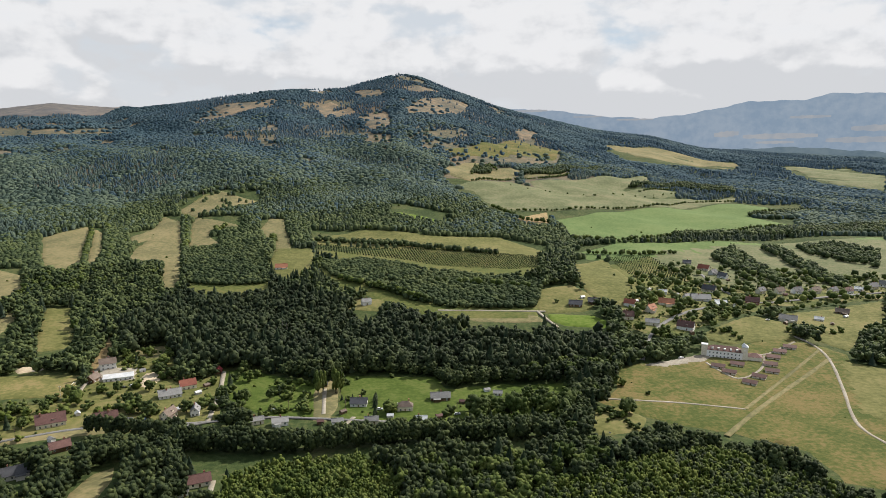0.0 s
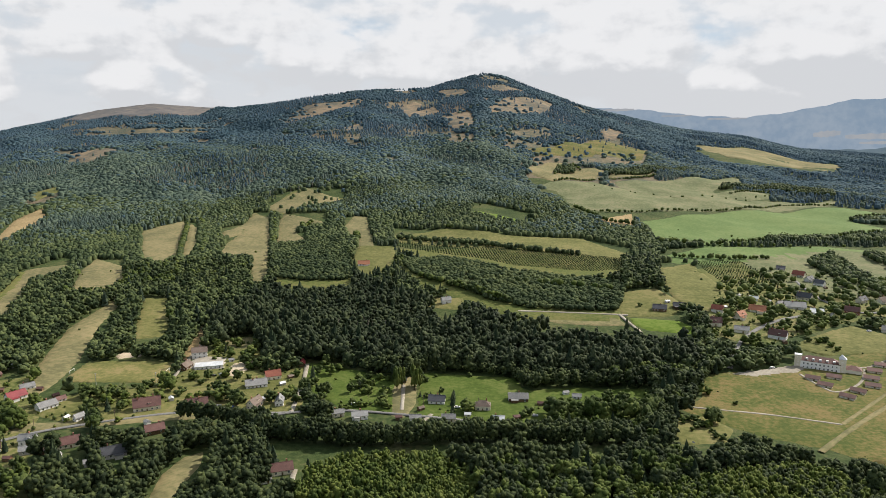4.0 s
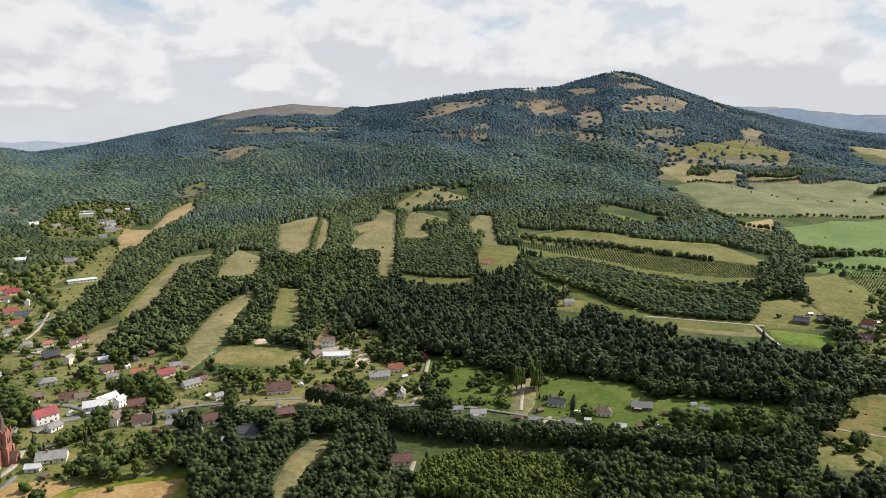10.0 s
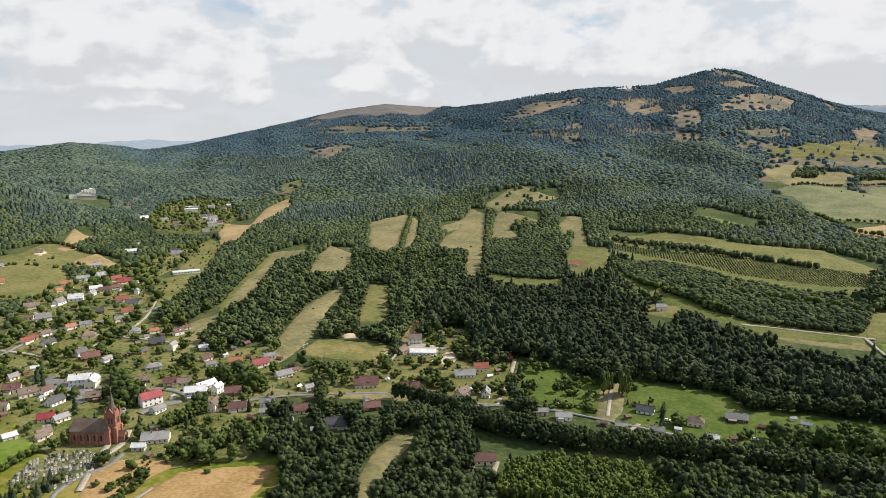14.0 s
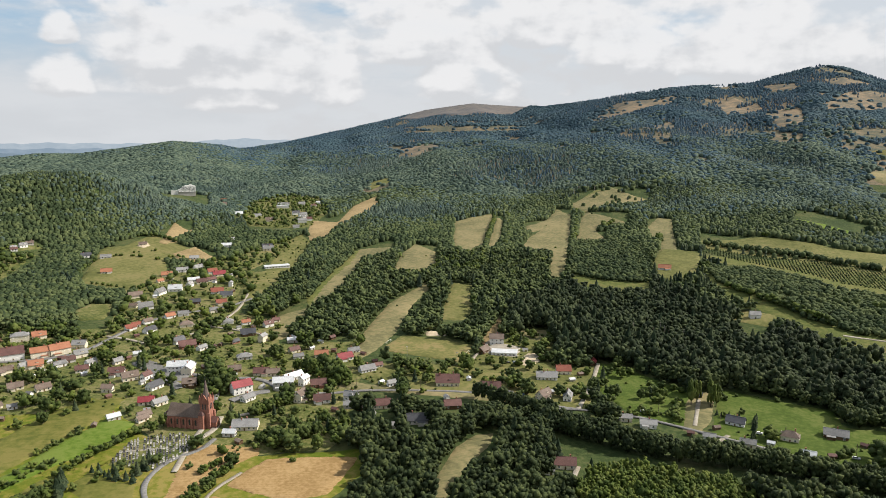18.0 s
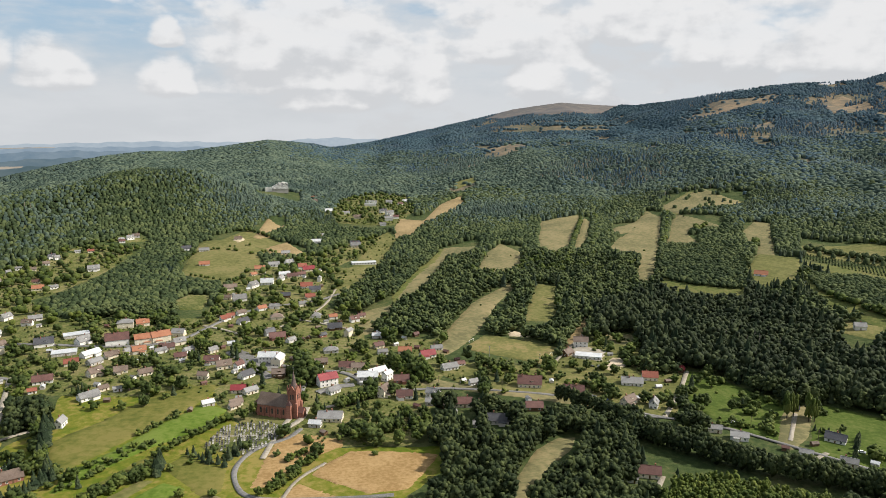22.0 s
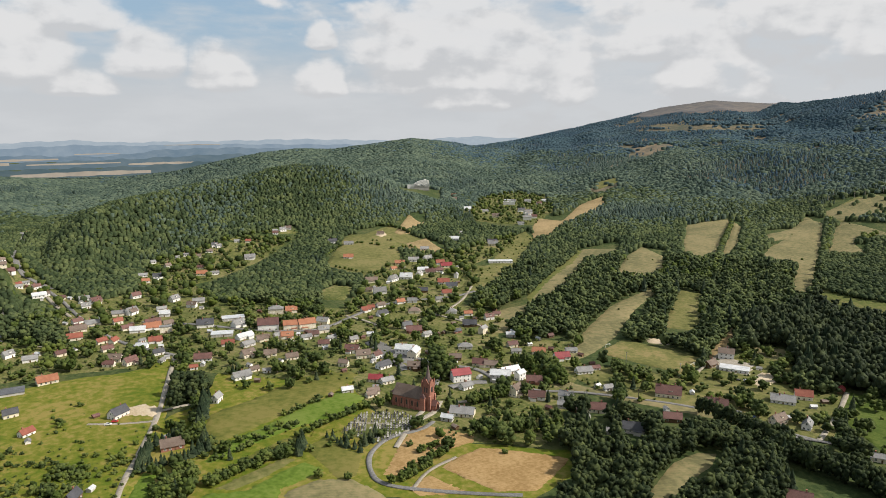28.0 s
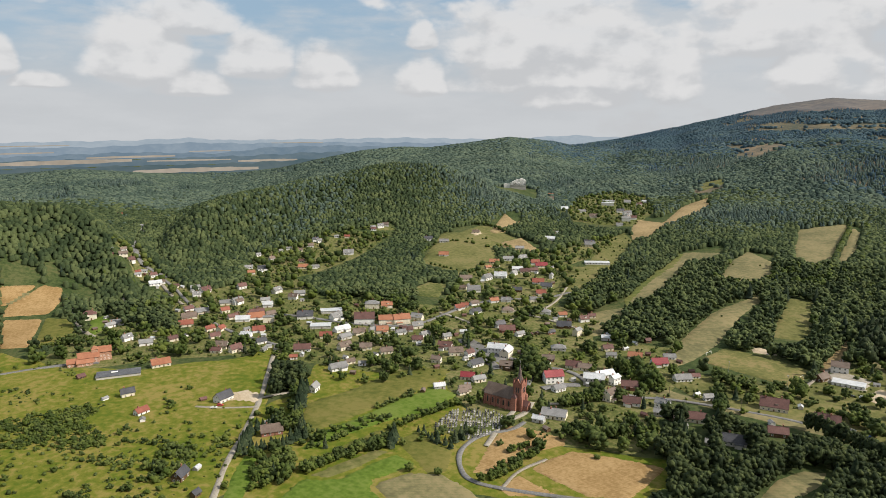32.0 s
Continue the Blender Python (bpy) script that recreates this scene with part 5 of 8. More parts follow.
house(-717, 509, 60, 15.0, 10.5, 1, "brown", "cream", "G")
house(-609, 424, 80, 10.2, 7.5, 1, "red", "white", "G")
house(-541, 80, 92, 9.2, 6.8, 1.5, "dark", "cream", "G")
house(-502, 82, 116, 9.0, 6.7, 1, "red", "white", "G")
house(-493, 136, 115, 12.3, 9.1, 1.5, "dark", "white", "G")
house(-596, 115, 89, 14.5, 10.2, 1, "orange", "cream", "G")
house(-599, 56, 115, 6.0, 4.5, 1, "maroon", "wood", "G")
house(-393, 82, 138, 9.8, 7.2, 1.5, "dark", "wood", "G")
house(-369, 84, 122, 4.6, 4.5, 1, "dark", "wood", "G")
house(-651, 175, 95, 9.5, 7.0, 1, "maroon", "cream", "G")
house(-687, 105, 116, 9.4, 6.9, 1.5, "grey", "white", "G")
house(-664, 117, 80, 11.4, 8.4, 1, "grey", "white", "G")
house(-663, 140, 103, 8.5, 6.3, 1, "maroon", "cream", "G")
house(-708, 163, 77, 13.3, 9.8, 1, "red", "cream", "G")
house(-679, 178, 105, 9.5, 7.1, 1, "red", "cream", "G")
house(-673, 187, 134, 9.3, 6.9, 1, "red", "cream", "G")
house(-741, 99, 112, 9.2, 6.8, 1, "grey", "white", "G")
house(-781, 86, 84, 13.1, 9.7, 2, "maroon", "cream", "H")
house(-747, 106, 82, 11.5, 8.5, 1, "grey", "white", "G")
house(-947, 155, 101, 12.0, 8.9, 1, "maroon", "white", "G")
house(-925, 145, 81, 9.8, 7.3, 1, "brown", "cream", "G")
house(-919, 158, 100, 8.2, 6.1, 1, "grey", "white", "G")
house(-919, 176, 79, 9.1, 6.8, 1, "brown", "white", "G")
house(-883, 171, 89, 14.3, 10.0, 1, "pale", "white", "G")
house(-1253, 232, 80, 11.4, 8.4, 1, "grey", "white", "G")
house(-1524, 237, 81, 12.6, 9.3, 1, "red", "white", "G")
house(-863, 189, 98, 7.8, 5.8, 1, "maroon", "cream", "G")
house(-846, 208, 86, 10.6, 7.9, 1, "grey", "white", "G")
house(-832, 216, 105, 11.5, 8.5, 1, "maroon", "white", "G")
house(-825, 257, 103, 10.5, 7.8, 1.5, "maroon", "white", "G")
house(-764, 232, 113, 12.6, 9.3, 1.5, "grey", "white", "G")
house(-762, 179, 102, 9.7, 7.2, 1, "maroon", "white", "G")
house(-747, 190, 76, 14.0, 9.8, 1, "grey", "cream", "G")
house(-767, 220, 74, 12.1, 8.9, 1, "grey", "cream", "G")
house(-756, 261, 81, 9.8, 7.3, 1, "grey", "white", "G")
house(-786, 286, 115, 11.3, 8.3, 1.5, "grey", "white", "G")
house(-761, 304, 68, 12.4, 9.2, 1, "grey", "white", "G")
house(-695, 216, 63, 13.9, 10.3, 1, "pale", "white", "G")
house(-705, 234, 82, 14.5, 10.2, 1.5, "maroon", "cream", "G")
house(-694, 245, 91, 9.4, 7.0, 1.5, "brown", "cream", "G")
house(-733, 172, 87, 14.6, 10.2, 1, "brown", "cream", "G")
house(-925, 299, 72, 10.2, 7.6, 1, "grey", "white", "G")
house(-961, 344, 110, 8.6, 6.4, 1.5, "brown", "grey", "G")
house(-908, 312, 81, 12.9, 9.6, 1, "dark", "white", "G")
house(-891, 291, 72, 9.2, 6.8, 1, "orange", "white", "G")
house(-890, 362, 58, 12.9, 9.6, 1, "orange", "cream", "G")
house(-999, 338, 91, 6.6, 4.9, 1.5, "grey", "white", "G")
house(-1009, 389, 69, 8.1, 6.0, 1, "grey", "white", "G")
house(-1001, 373, 100, 5.8, 4.5, 1.5, "grey", "white", "G")
house(-1032, 442, 87, 9.8, 7.3, 1.5, "dark", "white", "G")
house(-992, 399, 68, 8.8, 6.5, 1, "brown", "cream", "G")
house(-1038, 481, 65, 7.7, 5.7, 1, "grey", "white", "G")
house(-942, 454, 64, 12.5, 9.3, 1.5, "grey", "white", "G")
house(-1030, 496, 64, 8.5, 6.3, 1, "red", "cream", "G")
house(-1055, 556, 92, 8.6, 6.4, 1, "grey", "white", "G")
house(-1058, 582, 61, 10.8, 8.0, 1, "brown", "grey", "G")
house(-665, 348, 57, 15.0, 10.5, 2, "grey", "cream", "H")
house(-658, 362, 66, 11.8, 8.8, 1.5, "orange", "cream", "G")
house(-696, 719, 52, 34.2, 13.0, 1, "pale", "white", "F")
house(-1093, 1167, 43, 11.9, 8.8, 1, "grey", "white", "G")
house(-906, 1027, 51, 11.0, 8.1, 1.5, "maroon", "white", "G")
house(-908, 888, 46, 11.3, 8.4, 1, "grey", "white", "G")
house(-1067, 1127, 43, 25.3, 12.0, 2, "pale", "white", "F")
house(-978, 1070, 62, 14.2, 9.9, 1.5, "dark", "white", "G")
house(-903, 1004, 42, 15.8, 11.1, 2, "grey", "white", "G")
house(-933, 1043, 82, 10.0, 7.4, 1.5, "grey", "white", "G")
house(-1151, 1040, 48, 13.8, 10.2, 1, "brown", "cream", "G")
house(-1025, 1010, 55, 15.5, 10.8, 1, "grey", "white", "G")
house(-782, 791, 45, 15.2, 10.6, 1.5, "grey", "cream", "G")
house(-1028, 1181, 71, 11.3, 8.3, 1, "maroon", "white", "G")
house(-967, 984, 44, 14.2, 9.9, 1.5, "brown", "cream", "G")
house(-864, 794, 77, 9.9, 7.3, 1, "grey", "white", "G")
house(-735, 639, 59, 11.8, 8.7, 1.5, "red", "white", "G")
house(-941, 148, 101, 7.2, 5.3, 1.5, "brown", "white", "G")
house(-956, 157, 81, 8.7, 6.4, 1, "grey", "white", "G")
house(-929, 160, 110, 6.9, 5.1, 1, "red", "cream", "G")
house(-934, 169, 80, 7.1, 5.3, 1, "grey", "white", "G")
house(-916, 176, 99, 8.2, 6.1, 1.5, "maroon", "white", "G")
house(-887, 179, 79, 8.2, 6.1, 1, "brown", "white", "G")
house(-813, 201, 86, 9.1, 6.7, 1.5, "grey", "white", "G")
house(-823, 215, 115, 8.3, 6.1, 1, "maroon", "white", "G")
house(-736, 210, 94, 8.8, 6.5, 1.5, "red", "cream", "G")
house(-761, 233, 118, 8.8, 6.5, 1.5, "brown", "white", "G")
house(-1024, 445, 97, 8.1, 6.0, 1.5, "grey", "white", "G")
house(-1008, 423, 67, 9.8, 7.3, 1, "brown", "white", "G")
house(-943, 457, 64, 12.5, 9.3, 1.5, "grey", "white", "G")
house(-1054, 570, 82, 10.5, 7.7, 1.5, "grey", "white", "G")
house(-1047, 553, 62, 8.8, 6.5, 1, "maroon", "white", "G")

house(-733, 256, 56, 10.0, 7.0, 1.5, "pale", "white", "G")
house(-748, 291, 44, 10.0, 7.0, 1.5, "brown", "white", "G")
house(-709, 210, 94, 10.0, 7.0, 1, "maroon", "cream", "G")
house(-639, 201, 48, 10.0, 7.0, 1, "pale", "white", "G")
house(-615, 171, 49, 11.0, 7.7, 1.5, "brown", "cream", "G")
house(-599, 178, 108, 11.0, 7.7, 1.5, "maroon", "cream", "G")
house(-605, 163, 50, 9.0, 6.3, 1, "maroon", "cream", "G")
house(-607, 284, 100, 16.0, 9.5, 1, "pale", "white", "G")
house(-553, 261, 100, 12.0, 8.4, 1.5, "brown", "cream", "G")
house(-926, 375, 53, 8.0, 5.6, 1, "maroon", "cream", "G")
house(-882, 376, 77, 10.0, 7.0, 1, "grey", "white", "G")
house(-601, 366, 33, 12.0, 8.4, 1.5, "grey", "cream", "G")
house(-570, 336, 70, 10.0, 7.0, 1, "maroon", "grey", "G")
house(-503, 335, 41, 12.0, 8.4, 1.5, "maroon", "white", "G")
house(-485, 334, 65, 12.0, 8.4, 1.5, "brown", "cream", "G")
house(-477, 309, 32, 8.0, 5.6, 1.5, "brown", "cream", "G")
house(-704, 576, 111, 10.0, 7.0, 1.5, "grey", "white", "G")
house(-754, 572, 88, 9.0, 6.3, 1, "orange", "cream", "G")
house(-678, 477, 40, 9.0, 6.3, 1, "brown", "cream", "G")
house(-585, 507, 69, 8.0, 5.6, 1.5, "grey", "cream", "G")
house(-310, 391, 13, 10.0, 7.0, 1.5, "grey", "white", "G")
house(-377, 402, 78, 16.0, 9.5, 1, "pale", "white", "G")


# ---- church ----
M["roof_church"] = surface("weathered_brown_slate", ((0.085, 0.066, 0.062), (0.115, 0.088, 0.082), (0.145, 0.112, 0.104)), (0.2, 2.0), rough=0.75, specular=0.2)


def church():
    ob = thing("church", -374, 302, 20, "red brick neo-gothic church with a slate spire beside the graveyard", "church")
    brick, slate, pale = M["wall_brick"], M["roof_church"], M["stone"]
    l, w, h0, h1 = 23, 11.5, 8.5, 15.0
    part("nave", mesh("nave", [gable(l, w, h0, h1)], brick), ob, "", pose(-4, 0, 0))
    for side in (-1, 1):
        part("roof_slope", mesh("roof_slope", [roof_half(l, w, h0, h1, side, 0.4)], M["roof_brown"]), ob, "brown tiled steep roof slope", pose(-4, 0, 0))
        for k in range(6):
            part("buttress", mesh("buttress", [slab(0, 0, 2.2, 0.9, 1.3, 8.4), slab(0, -side * 0.3, 6.8, 0.9, 0.7, 1.4)], brick), ob, "", pose(-15 + k * 4.4, side * 6.3, 0))
        for k in range(5):
            v = [(-0.6, 0, 0), (0.6, 0, 0), (0.6, 0, 3.2), (0, 0, 4.2), (-0.6, 0, 3.2)]
            v = v + [(a, b - 0.12, c) for a, b, c in v]
            f = [(4, 3, 2, 1, 0), (5, 6, 7, 8, 9)] + [(i, (i + 1) % 5, 5 + (i + 1) % 5, 5 + i) for i in range(5)]
            part("lancet_window", mesh("lancet_window", [(v, f)], M["glass"]), ob, "", pose(-12.8 + k * 4.4, side * (w / 2 + 0.02), 2.6, 0, 0, 0 if side < 0 else 180))
    # choir at the far end
    a = np.linspace(0, 2 * np.pi, 9)[:-1] + np.pi / 8
    ring = [(4.4 * math.cos(t), 4.4 * math.sin(t)) for t in a]
    v = [(x, y, -2) for x, y in ring] + [(x, y, 7.2) for x, y in ring]
    part("choir", mesh("choir", [(v, [(i, (i + 1) % 8, 8 + (i + 1) % 8, 8 + i) for i in range(8)])], brick), ob, "", pose(-16, 0, 0))
    v = [(x * 1.1, y * 1.1, 7.1) for x, y in ring] + [(0, 0, 12.5)]
    part("choir_roof", mesh("choir_roof", [(v, [(i, (i + 1) % 8, 8) for i in range(8)])], M["roof_maroon"]), ob, "", pose(-16, 0, 0))
    # tower
    tx = 10.2
    tower = part("tower", mesh("tower", [slab(0, 0, 8.0, 6.4, 6.4, 20), slab(0, 0, 12.2, 6.8, 6.8, 0.5), slab(0, 0, 18.1, 6.8, 6.8, 0.5)], brick), ob, "", pose(tx, 0, 0))
    for k in range(4):
        turn = pose(0, 0, 0, 0, 0, 90 * k)
        v = [(-3.2, -3.25, 18), (3.2, -3.25, 18), (0, -3.25, 23.2), (-3.2, -2.5, 18), (3.2, -2.5, 18), (0, -2.5, 23.2)]
        part("tower_gable", mesh("tower_gable", [(v, [(0, 1, 2), (5, 4, 3), (0, 2, 5, 3), (1, 4, 5, 2)])], brick), tower, "", turn)
        part("belfry_opening", mesh("belfry_opening", [slab(-0.9, -3.24, 15, 0.9, 0.12, 3.6), slab(0.9, -3.24, 15, 0.9, 0.12, 3.6)], M["glass"]), tower, "", turn)
        cx, cy = 3.1, 3.1
        v = [(cx - .5, cy - .5, 17), (cx + .5, cy - .5, 17), (cx + .5, cy + .5, 17), (cx - .5, cy + .5, 17), (cx - .5, cy - .5, 20.5), (cx + .5, cy - .5, 20.5), (cx + .5, cy + .5, 20.5), (cx - .5, cy + .5, 20.5), (cx, cy, 23.5)]
        part("pinnacle", mesh("pinnacle", [(v, [(0, 1, 5, 4), (1, 2, 6, 5), (2, 3, 7, 6), (3, 0, 4, 7), (4, 5, 8), (5, 6, 8), (6, 7, 8), (7, 4, 8)])], brick), tower, "", turn)
        part("tower_buttress", mesh("tower_buttress", [slab(3.3, 3.3, 4.5, 1.5, 1.5, 13)], brick), tower, "", turn)
    ring = [(2.7 * math.cos(t), 2.7 * math.sin(t)) for t in a]
    v = [(x, y, 18.2) for x, y in ring] + [(x * 0.62, y * 0.62, 24) for x, y in ring] + [(0, 0, 34)]
    f = [(i, (i + 1) % 8, 8 + (i + 1) % 8, 8 + i) for i in range(8)] + [(8 + i, 8 + (i + 1) % 8, 16) for i in range(8)]
    part("spire", mesh("spire", [(v, f)], slate), tower, "dark slate spire")
    part("cross", mesh("cross", [slab(0, 0, 35, 0.16, 0.16, 2.4), slab(0, 0, 35.4, 1.0, 0.16, 0.16)], M["metal"]), tower)
    # porch and side chapel
    part("porch", mesh("porch", [gable(5, 5, 4.4, 7.6)], brick), ob, "", pose(15.2, 0, 0))
    for side in (-1, 1):
        part("porch_roof", mesh("porch_roof", [roof_half(5, 5, 4.4, 7.6, side, 0.3)], M["roof_maroon"]), ob, "", pose(15.2, 0, 0))
        part("stair_turret", mesh("stair_turret", [slab(0, 0, 4, 3.4, 3.4, 12)], brick), ob, "", pose(9.0, side * 5.0, 0))
        v = [(-1.9, -1.9, 10), (1.9, -1.9, 10), (1.9, 1.9, 10), (-1.9, 1.9, 10), (0, 0, 13)]
        part("turret_roof", mesh("turret_roof", [(v, [(0, 1, 4), (1, 2, 4), (2, 3, 4), (3, 0, 4)])], M["roof_maroon"]), ob, "", pose(9.0, side * 5.0, 0))
    part("church_door", mesh("church_door", [slab(17.75, 0, 1.5, 0.2, 2.2, 3.0)], M["wall_wood"]), ob)
    FIELDS.append((np.array([(-400, 282), (-348, 282), (-348, 322), (-400, 322)]), "yard"))
    HOUSES.append((-374, 302, 17))


church()


# ---- holiday hostel with its bungalows ----
def hostel():
    ob = thing("hostel", 246, 597, -22, "long cream hostel with red mansard roof and two square towers", "building")
    part("wall", mesh("wall", [slab(0, 0, 2.4, 29, 11, 8.8)], M["wall_white"]), ob)
    part("roof", mesh("roof", [hip_roof(29, 11, 6.8, 10.2, 0.4)], M["roof_maroon"]), ob)
    for x, h in ((-16.5, 10.5), (16.0, 11.5)):
        t = part("stair_tower", mesh("stair_tower", [slab(x, -2.5, h / 2 - 1, 5.2, 5.2, h + 2)], M["wall_cream"]), ob, "cream square stair tower")
        part("tower_cap", mesh("tower_cap", [slab(x, -2.5, h + 0.2, 5.6, 5.6, 0.4)], M["roof_pale"]), t)
        for z in (2, 5, 8):
            part("window", WINDOW, t, "", pose(x, -5.15, z))
    v = [(13.2, -5.6, 11.9), (18.9, -5.6, 11.9), (18.9, 0.6, 11.9), (13.2, 0.6, 11.9), (15, -2.4, 15.2)]
    part("glass_peak", mesh("glass_peak", [(v, [(0, 1, 4), (1, 2, 4), (2, 3, 4), (3, 0, 4)])], M["roof_pale"]), ob, "pale pointed glazed roof")
    for k in range(9):
        for z in (0.8, 3.8):
            w = part("window", WINDOW, ob, "", pose(-12 + k * 3, -5.54, z))
            part("pane", PANE, w)
    for k in range(5):
        part("dormer", mesh("dormer", [slab(-10 + k * 5, -3.6, 8.1, 1.8, 1.6, 1.4)], M["wall_white"]), ob)
    part("wing", mesh("wing", [slab(24, 1, 1.2, 12, 9, 5)], M["wall_cream"]), ob)
    part("wing_roof", mesh("wing_roof", [hip_roof(12, 9, 3.6, 6.2, 0.4)], M["roof_maroon"]), ob, "", pose(24, 1, 0))
    FIELDS.append((np.array([(222, 582), (285, 582), (285, 612), (222, 612)]), "yard"))
    HOUSES.append((246, 597, 18))
    first = None
    for x, y, rot in ((230, 569, -25), (248, 574, -25), (234, 555, -30), (241, 532, -38), (254, 545, -36), (270, 558, -22), (276, 574, -22), (286, 591, -22), (298, 605, -20), (312, 616, -20)):
        if first is None:
            first = thing("bungalow", x, y, rot, "small cream bungalow with a maroon roof in the hostel grounds", "bungalow", "hostel bungalows")
            part("wall", mesh("wall", [gable(10, 6.2, 2.5, 4.1)], M["wall_cream"]), first)
            for side in (-1, 1):
                part("roof_slope", mesh("roof_slope", [roof_half(10, 6.2, 2.5, 4.1, side, 0.6)], M["roof_maroon"]), first)
            for k in range(3):
                part("window", WINDOW, first, "", pose(-3.4 + 3 * k, -3.14, 0.7))
            part("door", DOOR, first, "", pose(1.1, -3.13, 0))
            part("porch_deck", mesh("porch_deck", [slab(0, -4, 0.0, 9.0, 1.8, 0.4)], M["stone"]), first)
        else:
            copy_thing(first, pose(x, y, float(height(x, y)), 0, 0, rot))


hostel()


# ---- hillside hotel ----
def hotel():
    ob = thing("hotel", -1248, 1029, 50, "large white stepped concrete hotel on the wooded hillside", "hotel", z=float(height(-1248, 1029)) + 9)
    for k, (l, x, z) in enumerate(((52, 0, 0), (52, 0, 3.6), (46, 3, 7.2), (40, 6, 10.8), (30, 9, 14.4))):
        floor = part("storey", mesh("storey", [slab(x, k * 0.8, z + 1.4, l, 14, 3.4)], M["wall_white"]), ob)
        part("balcony_band", mesh("balcony_band", [slab(x, k * 0.8 - 7.6, z + 0.3, l, 1.2, 1.1)], M["trim"]), floor)
        n = int(l / 4)
        for i in range(n):
            part("window", mesh_window_wide, floor, "", pose(x - l / 2 + (i + 0.5) * l / n, k * 0.8 - 7.06, z + 1.0))
    part("base", mesh("base", [slab(0, 0, -7, 52, 14, 14)], M["wall_grey"]), ob)
    part("side_wing", mesh("side_wing", [slab(-36, 2, -3, 22, 12, 12)], M["wall_white"]), ob)
    part("lift_house", mesh("lift_house", [slab(12, 3, 18.5, 9, 7, 3.5)], M["wall_white"]), ob)
    ob.scale = (0.68, 0.68, 0.72)
    # Woods cleared here and the hotel raised so it shows from the camera.
    FIELDS.append((np.array([(-1217, 944), (-1162, 1010), (-1249, 1093), (-1315, 1013)]), "yard"))


mesh_window_wide = mesh("window", [slab(0, 0, 0.7, 2.6, 0.1, 1.5)], M["glass"])
hotel()


# ---- orange-roofed school ----
def school():
    ob = thing("school", -640, 69, 84, "stepped school building with orange clay roofs and salmon walls", "school")
    for x, y, l, w, h in ((-11, -5, 14, 9, 3.2), (-2, -1, 16, 11, 5.6), (9, 4, 13, 11, 7.8), (-5, -8, 12, 7, 3.0)):
        block = part("wing", mesh("wing", [gable(l, w, h, h + w * 0.30)], M["wall_pink"]), ob, "", pose(x, y, 0))
        for side in (-1, 1):
            part("roof_slope", mesh("roof_slope", [roof_half(l, w, h, h + w * 0.30, side, 0.6)], M["roof_orange"]), block)
        for i in range(int(l / 3)):
            for z in ([0.8] if h < 5 else [0.8, 3.4]):
                part("window", WINDOW, block, "", pose(-l / 2 + 1.6 + i * 3, -w / 2 - 0.04, z))
    tower = part("stair_tower", mesh("stair_tower", [slab(0, 0, 5, 5, 5, 12)], M["wall_pink"]), ob, "", pose(3, 0, 0))
    part("tower_roof", mesh("tower_roof", [hip_roof(5, 5, 11, 13.5, 0.4)], M["roof_orange"]), tower)
    HOUSES.append((-640, 69, 20))
    hall = thing("flat_roofed_hall", -590, 82, 78, "low hall with a flat dark bitumen roof", "hall")
    part("wall", mesh("wall", [slab(0, 0, 0.4, 32, 14, 4.6)], M["wall_grey"]), hall)
    part("roof", mesh("roof", [slab(0, 0, 2.85, 32.6, 14.6, 0.3)], M["roof_slate"]), hall)
    part("skylight", mesh("skylight", [slab(-3, 2, 3.15, 5, 2, 0.3)], M["trim"]), hall)
    HOUSES.append((-590, 82, 17))


M["roof_slate"] = surface("grey_bitumen_felt", ((0.07, 0.075, 0.085), (0.095, 0.10, 0.11), (0.12, 0.125, 0.135)), (0.15, 1.2), rough=0.8)
M["wall_pink"] = surface("salmon_render", ((0.28, 0.15, 0.10), (0.36, 0.205, 0.14), (0.42, 0.26, 0.185)), (0.15, 1.5))
school()


# ---- football pitch ----
def football_goal(x, y, rot):
    ob = thing("football_goal", x, y, rot, "white-painted steel football goal", "goal", "football goals", z=float(height(x, y)) + 0.6)
    for side in (-1, 1):
        part("post", mesh("post", [slab(side * 3.66, 0, 1.22, 0.16, 0.16, 2.44)], M["trim"]), ob)
        part("stay", mesh("stay", [slab(side * 3.66, 1.0, 0.9, 0.08, 2.0, 0.08)], M["trim"]), ob)
    part("crossbar", mesh("crossbar", [slab(0, 0, 2.44, 7.48, 0.16, 0.16)], M["trim"]), ob)


football_goal(-364, 516, 95)
football_goal(-286, 524, -85)
for x, y in ((-328, 492), (-283, 500), (-250, 520)):
    mast = thing("floodlight_mast", x, y, 20, "slim grey steel floodlight mast beside the pitch", "mast", "pitch masts")
    part("pole", mesh("pole", [slab(0, 0, 4.0, 0.25, 0.25, 10)], M["metal"]), mast)
    part("lamp_head", mesh("lamp_head", [slab(0, 0, 9.0, 1.2, 0.4, 0.4)], M["metal"]), mast)


